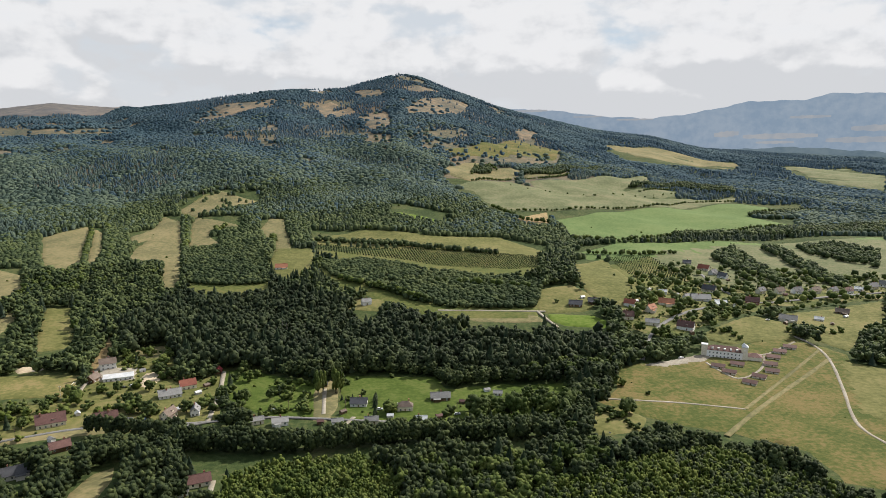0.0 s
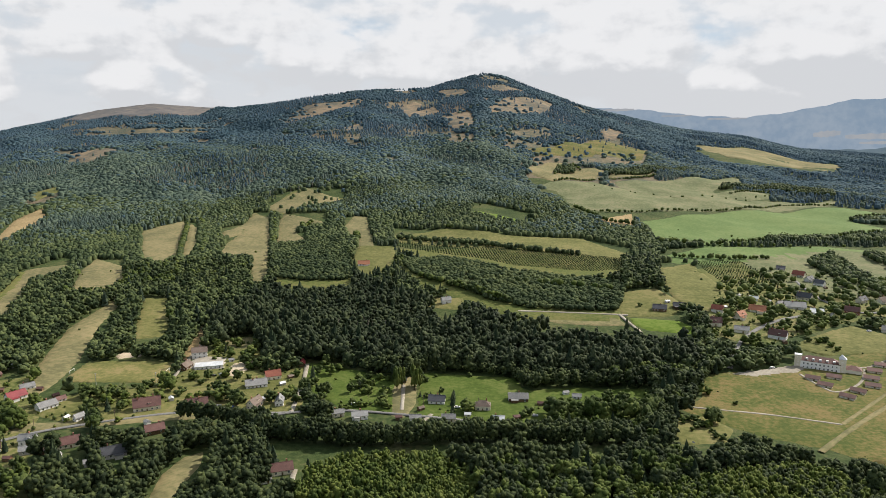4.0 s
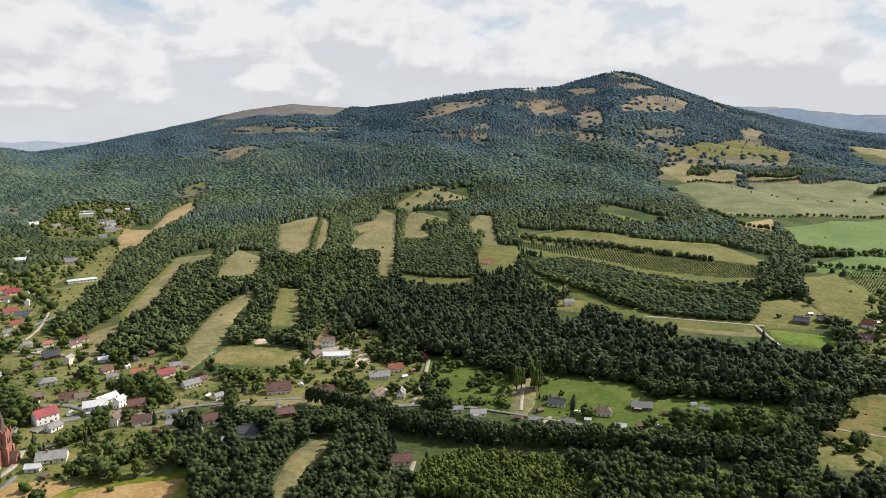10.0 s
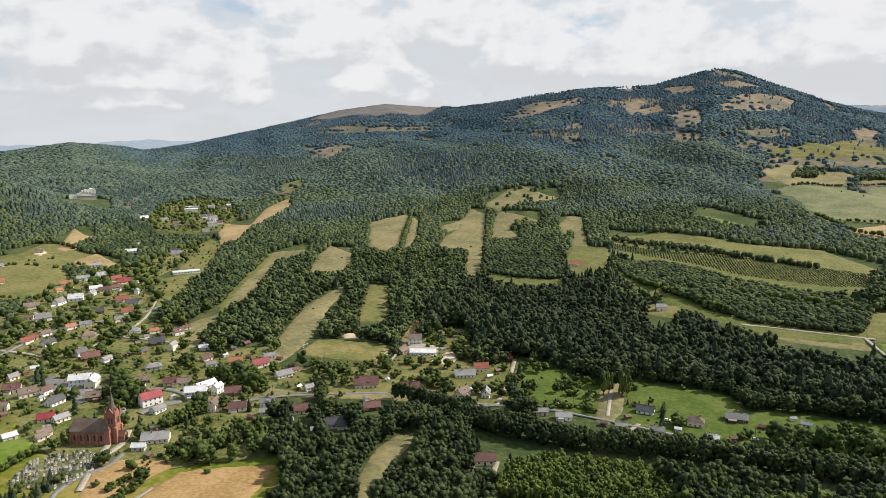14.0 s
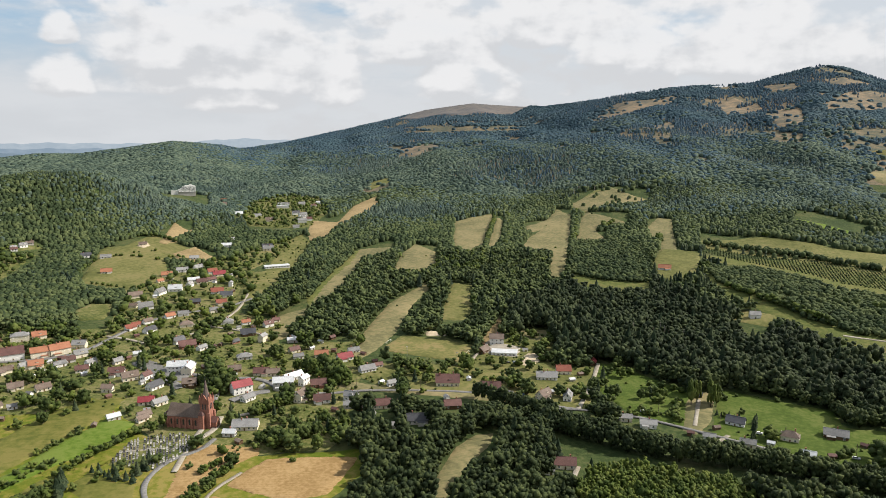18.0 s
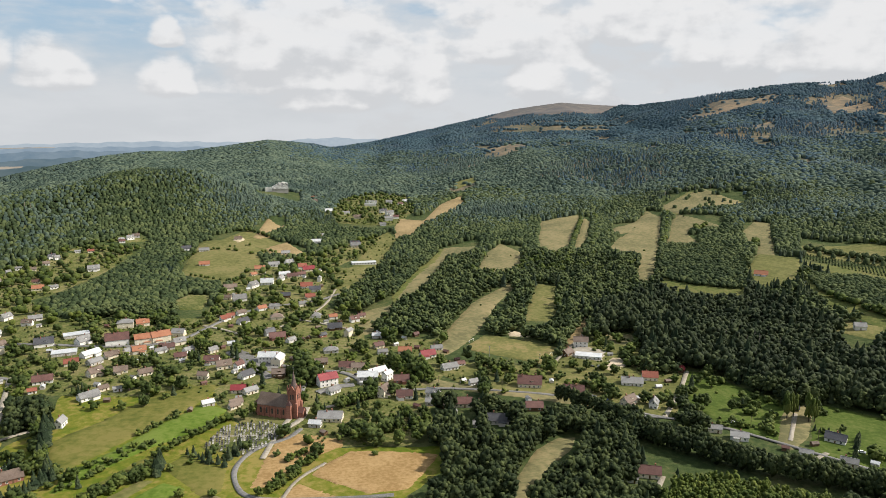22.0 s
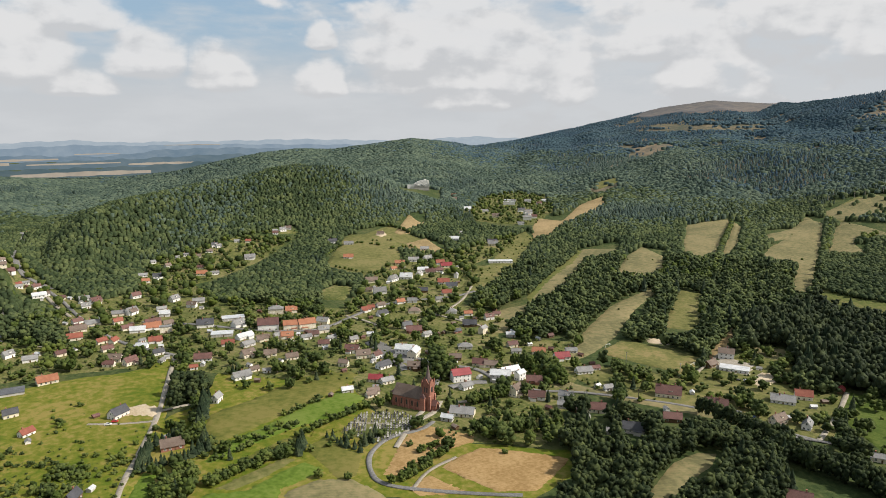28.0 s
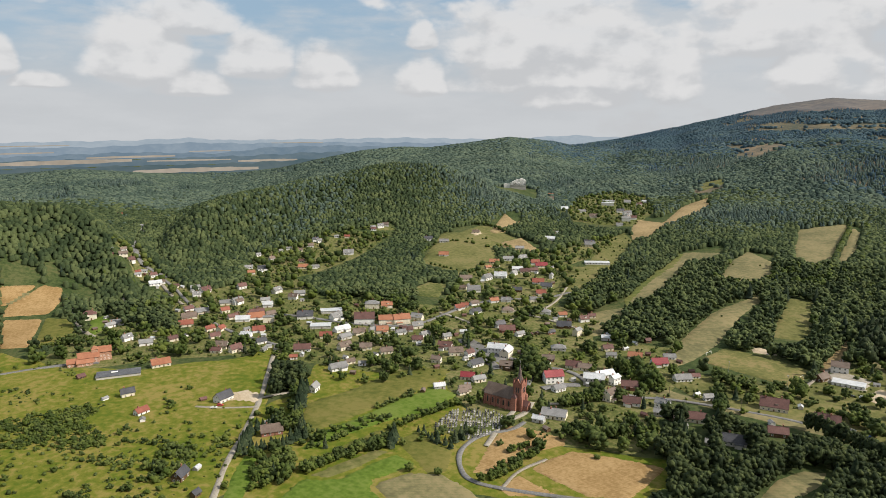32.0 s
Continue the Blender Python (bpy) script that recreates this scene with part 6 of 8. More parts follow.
# ---- graveyard ----
YARD = [(-372, 236), (-388, 264), (-372, 288), (-346, 286), (-341, 248)]
field("graveyard_ground", "lawn", YARD, 0.5)
GRAVE = [mesh("gravestone", [slab(0, 0, 0.15, 1.15, 2.1, 0.45), slab(0, 0.95, 0.62, 0.95, 0.24, 0.9 + 0.25 * k)], M["stone"]) for k in range(3)]
gr = random.Random(3)
grave_count = 0
for i in range(36):
    for j in range(30):
        x, y = -364 + (i - 18) * 1.9 * math.cos(0.9) - (j - 15) * 2.7 * math.sin(0.9), 263 + (i - 18) * 1.9 * math.sin(0.9) + (j - 15) * 2.7 * math.cos(0.9)
        if j == 11 or i == 14 or gr.random() < 0.22 or grave_count >= 300:
            continue
        if inside(np.array(YARD) * 0.96 + np.array((-364, 264)) * 0.04, np.array([x]), np.array([y]))[0]:
            grave_count += 1
            g = new("gravestone", GRAVE[gr.randrange(3)])
            g.matrix_world = pose(x + gr.uniform(-.2, .2), y + gr.uniform(-.2, .2), float(lift(x, y, 0.5)), 0, 0, 51 + gr.uniform(-4, 4))
            tagged(g, "polished stone grave slab with upright headstone", "gravestone", "gravestones")
road("graveyard_path", "gravel", 2.2, [(-380, 250), (-366, 263), (-348, 280)])


# ---- garden sheds ----
def garden_sheds():
    """Small sheds and garages in the gardens, each a few steps from a house."""
    pick = random.Random(21)
    firsts = []
    for k, (roof, wall, word) in enumerate((("roof_brown", "wall_wood", "brown timber"), ("roof_grey", "wall_white", "white rendered"), ("roof_maroon", "wall_wood", "dark timber"), ("roof_pale", "wall_grey", "grey rendered"))):
        ob = new("garden_shed")
        part("wall", mesh("wall", [gable(4.4, 3.2, 2.2, 3.2)], M[wall]), ob)
        for side in (-1, 1):
            part("roof_slope", mesh("roof_slope", [roof_half(4.4, 3.2, 2.2, 3.2, side, 0.3)], M[roof]), ob)
        part("door", mesh("door", [slab(0.6, -1.63, 0.95, 1.0, 0.08, 1.9)], M["bark"]), ob)
        tagged(ob, word + " garden shed beside a house", "shed", "garden sheds")
        firsts.append([ob, False])
    spots = [h for h in HOUSES if 380 < math.hypot(h[0], h[1]) < 1000]
    taken = []
    for hx, hy, s in spots:
        a = pick.uniform(0, 6.283)
        d = s + pick.uniform(6, 12)
        x, y = hx + d * math.cos(a), hy + d * math.sin(a)
        if pick.random() < 0.35 or len(taken) > 110:
            continue
        if min(math.hypot(x - q[0], y - q[1]) - q[2] for q in HOUSES) < 4 or any(math.hypot(x - q[0], y - q[1]) < 7 for q in taken):
            continue
        if any(np.min(np.hypot(p[:, 0] - x, p[:, 1] - y)) < w / 2 + 4 for p, w in ROADS):
            continue
        taken.append((x, y))
        first = pick.choice(firsts)
        m = pose(x, y, float(height(x, y)), 0, 0, pick.uniform(0, 360))
        if first[1]:
            copy_thing(first[0], m)
        else:
            first[0].matrix_world, first[1] = m, True
    HOUSES.extend((x, y, 2.5) for x, y in taken)


garden_sheds()


# ---- parked cars ----
def car(x, y, rot, paint, word):
    ob = thing("car", x, y, rot, word + " parked hatchback car", "car", "parked cars", z=float(lift(x, y, 0.62)))
    v, f = slab(0, 0, 0.72, 4.3, 1.75, 0.7)
    part("body", mesh("body", [(v, f)], paint), ob)
    a = [(-1.9, -0.8, 1.05), (1.1, -0.8, 1.05), (1.1, 0.8, 1.05), (-1.9, 0.8, 1.05), (-1.5, -0.65, 1.5), (0.4, -0.65, 1.5), (0.4, 0.65, 1.5), (-1.5, 0.65, 1.5)]
    part("windows", mesh("windows", [(a, [(0, 1, 5, 4), (1, 2, 6, 5), (2, 3, 7, 6), (3, 0, 4, 7)])], M["glass"]), ob)
    part("roof", mesh("roof", [slab(-0.55, 0, 1.52, 1.9, 1.3, 0.06)], paint), ob)
    for sx in (-1.35, 1.35):
        for sy in (-0.85, 0.85):
            t = np.linspace(0, 2 * np.pi, 11)[:-1]
            v = [(sx + 0.32 * math.cos(q), sy - 0.1, 0.32 + 0.32 * math.sin(q)) for q in t] + [(sx + 0.32 * math.cos(q), sy + 0.1, 0.32 + 0.32 * math.sin(q)) for q in t]
            part("wheel", mesh("wheel", [(v, [tuple(range(10)), tuple(range(19, 9, -1))] + [(i, 10 + i, 10 + (i + 1) % 10, (i + 1) % 10) for i in range(10)])], M["roof_dark"]), ob)


PAINTS = {w: surface(w + "_car_paint", tuple(tuple(c * k for c in col) for k in (0.9, 1, 1.05)), (0.5, 2.0), rough=0.3, specular=0.5)
          for w, col in (("white", (0.75, 0.75, 0.74)), ("silver", (0.45, 0.46, 0.48)), ("red", (0.45, 0.03, 0.03)), ("black", (0.03, 0.03, 0.035)), ("blue", (0.05, 0.10, 0.25)))}
for x, y, rot, word in ((150, 578, 40, "silver"), (156, 580, 40, "white"), (162, 584, 40, "black"), (206, 590, 20, "white"), (-484, 131, 60, "red"), (-482, 126, 60, "white"), (-120, 478, 10, "silver"),
                        (-205, 460, 70, "blue"), (-209, 455, 70, "silver"), (-344, 372, 30, "white"), (-352, 366, 30, "silver"), (-386, 388, 10, "black"), (-404, 380, 25, "white"), (-560, 300, 30, "white"), (-575, 290, 30, "red"),
                        (-45, 480, 5, "white"), (10, 470, 5, "silver"), (330, 700, 10, "white"), (-246, 520, 40, "black"), (-240, 524, 40, "silver")):
    car(x, y, rot, PAINTS[word], word)

# ---- woods ----
def ico(level):
    bm = bmesh.new()
    bmesh.ops.create_icosphere(bm, subdivisions=level, radius=1)
    v = np.array([q.co[:] for q in bm.verts])
    f = np.array([[q.index for q in t.verts] for t in bm.faces])
    bm.free()
    return v, f


ICO1, ICO2 = ico(1), ico(2)
rs = np.random.RandomState(7)


def clumped(r, lumps, tufts, spread, flat=0.66):
    """A broadleaf crown, unit size: many small clumps over an upright, egg-shaped body, with leaf sprays on them."""
    vs, fs, n = [], [], 0
    places = [(0, 0, 0.50, 0.36)]
    for k in range(lumps):
        a, up = k * 2.4 + 0.8 * r.rand(), -0.75 + 1.7 * (k + 0.6 * r.rand()) / lumps
        out = max(0.0, 1 - abs(up) ** 2.2) ** 0.5 * (0.30 + 0.08 * r.rand())
        places.append((out * math.cos(a), out * math.sin(a), 0.54 + 0.34 * up + 0.02 * r.randn(), (0.125 + 0.06 * r.rand()) * (15 / lumps) ** 0.3))
    for k, (x, y, z, s) in enumerate(places):
        squat = (1, 1, 1.0 if k == 0 else flat)
        v = ICO1[0] * s * (0.62 + 0.74 * r.rand(len(ICO1[0]), 1)) * squat + (x, y, z)
        vs.append(v), fs.append(ICO1[1] + n)
        n += len(v)
        m = tufts if k else 0
        d = r.randn(m, 3) + (2.0 * x, 2.0 * y, 0.6)
        d /= np.linalg.norm(d, axis=1)[:, None]
        t = (d * s * squat * (0.95 + 0.35 * r.rand(m, 1)) + (x, y, z))[:, None] + r.randn(m, 3, 3) * (spread, spread, 0.55 * spread)
        vs.append(t.reshape(-1, 3)), fs.append(np.arange(3 * m).reshape(-1, 3) + n)
        n += 3 * m
    return np.concatenate(vs), np.concatenate(fs)


def leafy(r, base, lumps, swell, tufts, spread):
    """A crown farther off: one upright, lumpy body hung with sprays of leaves."""
    v, f = base
    knobs = r.randn(lumps, 3)
    knobs /= np.linalg.norm(knobs, axis=1)[:, None]
    heft = 0.5 + 0.6 * r.rand(lumps)

    def reach(d):
        near = (np.exp(-(1 - d @ knobs.T) * 9) * heft).max(1)
        return (0.76 + swell * near)[:, None]

    body = v * reach(v) * (1 + 0.13 * r.randn(len(v), 1))
    d = r.randn(tufts, 3)
    d[:, 2] = d[:, 2] * 0.85 + 0.25
    d /= np.linalg.norm(d, axis=1)[:, None]
    q = d * reach(d) * (0.9 + 0.22 * r.rand(tufts, 1))
    both = np.vstack([body, q])
    both[:, 2] = np.sign(both[:, 2]) * np.abs(both[:, 2]) ** 0.8
    both *= (0.48, 0.48, 0.44)
    body, q = both[:len(v)], both[len(v):]
    t = q[:, None] + r.randn(tufts, 3, 3) * (spread, spread, 0.55 * spread)
    return np.vstack([body, t.reshape(-1, 3)]) + (0, 0, 0.54), np.vstack([f, np.arange(3 * tufts).reshape(-1, 3) + len(v)])


def broad_near(r):
    return clumped(r, 15, 9, 0.032)


def broad_mid(r):
    return clumped(r, 6, 5, 0.048)


def broad_far(r):
    return leafy(r, ICO1, 6, 0.36, 15, 0.085)


def broad_hill(r):
    """A crown on the far slopes: a low, uneven five-sided dome."""
    a = np.arange(5) * 1.2566
    rings = []
    for z, q in ((0.1, 0.5), (0.72, 0.42)):
        w = q * (0.75 + 0.5 * r.rand(5))
        rings.append(np.stack([w * np.cos(a), w * np.sin(a), z + 0.12 * r.randn(5)], -1))
    v = np.vstack([*rings, [(0.08 * r.randn(), 0.08 * r.randn(), 0.94)]])
    f = [t for i in range(5) for j in [(i + 1) % 5] for t in ((i, j, 5 + j), (i, 5 + j, 5 + i), (5 + i, 5 + j, 10))]
    return v, np.array(f)


def spruce(r, tiers, sides):
    """Spruce crown, unit height: skirts of hanging boughs over one another."""
    vs, fs, n = [], [], 0
    for k in range(tiers):
        z0, z1 = 0.10 + 0.80 * k / tiers, min(1.0, 0.10 + 0.80 * (k + 1) / tiers + 0.16)
        rad = 0.20 * (1 - k / tiers) + 0.035
        a = np.arange(sides) * 2 * np.pi / sides + r.rand() * 3
        q = rad * (0.7 + 0.6 * r.rand(sides))
        ring = np.stack([q * np.cos(a), q * np.sin(a), z0 - 0.05 * r.rand(sides)], -1)
        vs.append(np.vstack([ring, [(0.01 * r.randn(), 0.01 * r.randn(), z1)]]))
        fs.append(np.array([(i, (i + 1) % sides, sides) for i in range(sides)]) + n)
        n += sides + 1
    return np.concatenate(vs), np.concatenate(fs)


KINDS = {
    "round_near": [clumped(rs, 12, 9, 0.034, 0.9) for _ in range(6)], "round_mid": [clumped(rs, 5, 5, 0.055, 0.9) for _ in range(6)],
    "near_broad": [broad_near(rs) for _ in range(6)], "mid_broad": [broad_mid(rs) for _ in range(6)], "far_broad": [broad_far(rs) for _ in range(8)], "hill_broad": [broad_hill(rs) for _ in range(8)], "hill_spruce": [spruce(rs, 2, 5) for _ in range(4)],
    "near_spruce": [spruce(rs, 7, 9) for _ in range(4)], "mid_spruce": [spruce(rs, 4, 7) for _ in range(4)], "far_spruce": [spruce(rs, 3, 6) for _ in range(4)],
}


def stand(name, kind, xy, tall, wide, mat, label, sink=0.0):
    """One mesh of many trees: positions, heights and crown widths."""
    vs, fs, n = [], [], 0
    z = height(xy[:, 0], xy[:, 1])
    turn = rs.rand(len(xy)) * 6.283
    pick = rs.randint(0, len(KINDS[kind]), len(xy))
    for k, (v, f) in enumerate(KINDS[kind]):
        s = np.where(pick == k)[0]
        if not len(s):
            continue
        c, d = np.cos(turn[s])[:, None], np.sin(turn[s])[:, None]
        p = np.stack([(v[:, 0] * c - v[:, 1] * d) * wide[s, None] + xy[s, 0:1], (v[:, 0] * d + v[:, 1] * c) * wide[s, None] + xy[s, 1:2], v[:, 2] * tall[s, None] + z[s, None] - sink], -1)
        vs.append(p.reshape(-1, 3))
        fs.append((f[None] + (np.arange(len(s)) * len(v))[:, None, None]).reshape(-1, 3) + n)
        n += p.shape[0] * p.shape[1]
    if not vs:
        return None
    ob = new(name, mesh_of(name, np.concatenate(vs), np.concatenate(fs), [mat], "spruce" not in kind or "hill" in kind))
    return tagged(ob, label, "trees", kind="stuff")


def wave_noise(x, y, s, p=0.0):
    return np.sin(x / s + 2 * np.sin(y / (1.7 * s) + p)) * np.sin(y / (1.2 * s) + 1.5 * np.sin(x / (2.1 * s) + p))


def scatter(r0, r1, gap, az0=-97, az1=40):
    """Jittered places between two distances."""
    n = int(np.ceil((r1 - r0) / gap))
    out = []
    for k in range(n):
        r = r0 + (k + 0.5) * gap
        m = max(1, int(radians(az1 - az0) * r / gap))
        a = np.radians(az0 + (np.arange(m) + rs.rand(m)) * (az1 - az0) / m)
        q = r + gap * (rs.rand(m) - 0.5)
        out.append(np.stack([q * np.sin(a), q * np.cos(a)], -1))
    return np.concatenate(out)


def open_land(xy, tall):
    """Places to be kept clear of wood: the open land, and the camera's sight-lines to it past the treetops."""
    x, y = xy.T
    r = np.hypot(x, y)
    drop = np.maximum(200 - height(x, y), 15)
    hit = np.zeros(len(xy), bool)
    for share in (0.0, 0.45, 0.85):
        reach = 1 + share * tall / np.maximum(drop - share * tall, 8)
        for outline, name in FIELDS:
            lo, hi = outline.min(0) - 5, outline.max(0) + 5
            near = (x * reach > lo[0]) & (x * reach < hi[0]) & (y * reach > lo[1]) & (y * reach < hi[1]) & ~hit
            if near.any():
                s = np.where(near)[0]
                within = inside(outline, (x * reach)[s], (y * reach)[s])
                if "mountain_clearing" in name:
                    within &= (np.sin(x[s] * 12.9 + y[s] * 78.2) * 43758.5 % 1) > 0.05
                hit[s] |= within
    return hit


def below_skyline(xy, margin=120):
    az, r = np.degrees(np.arctan2(*xy.T)), np.hypot(*xy.T)
    return r < np.interp(az, SKY_AZ, SKY_R) + np.where(az < -52, 750, margin)


def felled(x, y):
    """How far the mountain woods are felled, from 0 to 1: ragged patches below the crest."""
    bearing, r = np.degrees(np.arctan2(x, y)), np.hypot(x, y)
    patch = wave_noise(x, y, 95, 4) + 0.5 * wave_noise(x, y, 37, 2) + 0.3 * wave_noise(x, y, 17, 1)
    zone = np.interp(bearing, [-40, -32, -24, -16, 4, 9], [0, 0.15, 0.25, 0.42, 0.42, 0]) * np.interp(r, [1700, 2300, 2700], [0, 0.5, 1])
    return np.clip((patch - 0.85 + zone) * 3, 0, 1) * (zone > 0.02)


# Tall, mostly broadleaf stand on the slope over the lawns, shade in its colour.
SHADED_STANDS = [[(-315, 667), (-288, 806), (-197, 813), (-82, 706), (1, 695), (101, 688), (153, 645), (147, 581), (64, 545), (-64, 559), (-178, 555), (-256, 565)]]


def plant(tag, r0, r1, gap, grade, size, az0=-97, az1=40):
    xy = scatter(r0, r1, gap, az0, az1)
    xy = xy[below_skyline(xy)]
    tall = size * (0.72 + 0.5 * rs.rand(len(xy)) ** 1.3) * (1 + 0.15 * wave_noise(xy[:, 0], xy[:, 1], 60))
    if r0 >= 800:
        tall = size * (0.8 + 0.3 * rs.rand(len(xy))) * (1 + 0.1 * wave_noise(xy[:, 0], xy[:, 1], 60))
    for outline in SHADED_STANDS:
        tall = np.where(inside(np.array(outline, float), *xy.T), 1.4 * tall, tall)
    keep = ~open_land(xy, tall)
    if r0 >= 1500:
        keep &= rs.rand(len(xy)) > 0.9 * felled(*xy.T)
    xy, tall = xy[keep], tall[keep]
    r = np.hypot(*xy.T)
    needle = wave_noise(*xy.T, 150) * 0.5 + wave_noise(*xy.T, 45, 1) * 0.35 + np.interp(r, [900, 2000], [0.35, 0.15]) * rs.randn(len(xy)) + np.interp(r, [400, 900, 1500, 2600], [-0.75, -0.5, -0.15, 0.0]) + np.interp(np.degrees(np.arctan2(*xy.T)), [-60, -35], [-0.4, 0.0]) > 0
    bearing = np.degrees(np.arctan2(*xy.T))
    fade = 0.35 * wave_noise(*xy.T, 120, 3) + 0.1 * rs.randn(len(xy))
    # Haze tiers: foliage colour chosen by distance from the camera.
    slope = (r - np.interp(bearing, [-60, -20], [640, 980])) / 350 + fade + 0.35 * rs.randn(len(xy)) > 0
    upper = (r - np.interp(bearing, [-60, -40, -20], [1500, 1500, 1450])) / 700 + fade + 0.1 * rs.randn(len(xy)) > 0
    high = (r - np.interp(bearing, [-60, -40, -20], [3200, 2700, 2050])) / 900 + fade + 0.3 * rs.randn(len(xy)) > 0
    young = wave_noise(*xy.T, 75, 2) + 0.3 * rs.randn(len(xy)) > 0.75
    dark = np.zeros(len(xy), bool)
    for outline in SHADED_STANDS:
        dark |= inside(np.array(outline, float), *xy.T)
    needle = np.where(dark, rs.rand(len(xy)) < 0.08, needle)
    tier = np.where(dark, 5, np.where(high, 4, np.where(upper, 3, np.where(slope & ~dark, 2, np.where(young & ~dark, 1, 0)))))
    for is_needle, kind, mats, word in ((False, "broad", ("broadleaf", "bright_leaf", "slope_beech", "hazed_upper_beech", "hazed_mountain_beech", "shaded_beech"), "broadleaf"), (True, "spruce", ("conifer", "conifer", "hazed_slope_spruce", "hazed_upper_spruce", "hazed_mountain_spruce", "conifer"), "spruce")):
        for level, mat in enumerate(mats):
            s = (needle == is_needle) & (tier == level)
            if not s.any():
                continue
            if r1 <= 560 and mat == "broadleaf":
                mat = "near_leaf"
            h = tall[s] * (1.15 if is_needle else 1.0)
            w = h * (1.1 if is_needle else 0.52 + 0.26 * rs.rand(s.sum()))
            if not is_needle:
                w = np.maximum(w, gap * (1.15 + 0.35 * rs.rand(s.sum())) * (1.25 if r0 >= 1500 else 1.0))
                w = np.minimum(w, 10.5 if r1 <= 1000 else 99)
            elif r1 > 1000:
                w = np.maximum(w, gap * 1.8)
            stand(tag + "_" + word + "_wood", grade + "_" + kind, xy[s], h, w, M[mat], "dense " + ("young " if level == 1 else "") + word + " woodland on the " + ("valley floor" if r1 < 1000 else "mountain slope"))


# ---- garden and field trees ----
def clear_of_houses(xy, margin):
    d = np.full(len(xy), 1e9)
    for x, y, s in HOUSES:
        d = np.minimum(d, np.hypot(xy[:, 0] - x, xy[:, 1] - y) - s)
    ok = d > margin
    for p, w in ROADS:
        for a in p[::2]:
            ok &= np.hypot(xy[:, 0] - a[0], xy[:, 1] - a[1]) > w / 2 + 1.2
    return ok


TREE_SPOTS = []


def tree_row(gap, size, line):
    """Trees or bushes along a line."""
    p = np.asarray(line, float)
    for a, b in zip(p[:-1], p[1:]):
        n = max(1, int(np.hypot(*(b - a)) / gap))
        for k in range(n):
            q = a + (b - a) * (k + rs.rand() * 0.8) / n + rs.randn(2) * gap * 0.18
            TREE_SPOTS.append((q[0], q[1], size * (0.7 + 0.6 * rs.rand())))



SPRUCE_SPOTS = []


def spruce_row(gap, size, line):
    """Close-set conifers along a line."""
    first = len(TREE_SPOTS)
    tree_row(gap, size, line)
    SPRUCE_SPOTS.extend(TREE_SPOTS[first:])
    del TREE_SPOTS[first:]


def thicket(gap, size, outline):
    """Shrubs of all sizes scattered over a patch."""
    p = np.asarray(outline, float)
    lo, hi = p.min(0), p.max(0)
    n = int(np.prod(hi - lo) / gap ** 2)
    xy = lo + rs.rand(n, 2) * (hi - lo)
    xy = xy[inside(p, *xy.T)]
    xy = xy[rs.rand(len(xy)) < 0.75 + 0.5 * wave_noise(*xy.T, 9)]
    SHRUB_SPOTS.extend((x, y, size * (0.35 + 0.95 * rs.rand() ** 1.4)) for x, y in xy)


SHRUB_SPOTS = []
GROVES = []


def grove(gap, size, outline):
    """A planted belt or clump of trees on open land."""
    p = np.asarray(outline, float)
    lo, hi = p.min(0), p.max(0)
    n = int(np.prod(hi - lo) / gap ** 2)
    xy = lo + rs.rand(n, 2) * (hi - lo)
    xy = xy[inside(p, *xy.T)]
    GROVES.extend((x, y, size * (0.75 + 0.5 * rs.rand())) for x, y in xy)


grove(5, 10, [(390, 1018), (425, 1075), (452, 1095), (450, 1045), (436, 935), (428, 868), (418, 862), (405, 918), (390, 950)])
grove(5, 10, [(496, 1100), (522, 1111), (516, 995), (512, 902), (502, 857), (490, 860), (484, 903), (494, 1019)])
grove(5, 9, [(564, 1119), (633, 1147), (667, 1072), (594, 951), (590, 970), (564, 1003), (548, 1050)])
grove(5, 12, [(371, 1149), (497, 1198), (515, 1230), (385, 1170)])
grove(5, 13, [(512, 1211), (602, 1226), (621, 1255), (535, 1246)])
grove(5.5, 12, [(607, 1225), (780, 1252), (860, 1360), (769, 1340), (685, 1320)])
grove(6, 12, [(449, 1735), (612, 1851), (722, 1760), (750, 1850), (672, 1950), (474, 1777)])
grove(6, 11, [(198, 1839), (367, 2051), (461, 2111), (446, 2043), (324, 1896), (208, 1796)])
grove(6, 12, [(70, 1737), (123, 1812), (124, 1869), (82, 1860)])
grove(5, 9, [(626, 1446), (668, 1450), (715, 1450), (822, 1569), (800, 1590), (690, 1480), (630, 1465)])
grove(4.5, 9, [(-196, 1068), (-122, 1049), (-20, 1002), (77, 984), (80, 996), (-20, 1016), (-120, 1064), (-192, 1082)])
for spot in ((24, 468, 16), (28, 470, 14), (48, 471, 16), (55, 468, 15), (75, 470, 16), (85, 465, 15), (80, 476, 13), (31, 491, 8), (64, 507, 9), (72, 491, 14), (90, 480, 15), (96, 488, 14), (68, 480, 12), (52, 482, 10), (128, 470, 13), (131, 473, 11), (154, 508, 4), (337, 653, 12), (341, 656, 11), (369, 669, 8), (434, 751, 9), (208, 644, 8), (214, 642, 7), (220, 640, 8), (227, 637, 7), (233, 634, 8), (202, 652, 9), (239, 626, 6), (269, 660, 7), (274, 664, 6), (266, 677, 8), (310, 749, 13), (318, 758, 14), (324, 765, 12), (236, 709, 11), (405, 650, 14), (412, 655, 15), (420, 662, 14), (429, 672, 13), (347, 697, 10)):
    TREE_SPOTS.append(spot)
tree_row(5, 2.2, [(-395, 162), (-396, 187), (-397, 213), (-396, 241), (-399, 274), (-404, 292)])
tree_row(9, 5, [(-369, 158), (-362, 180), (-363, 204), (-364, 232), (-365, 241)])
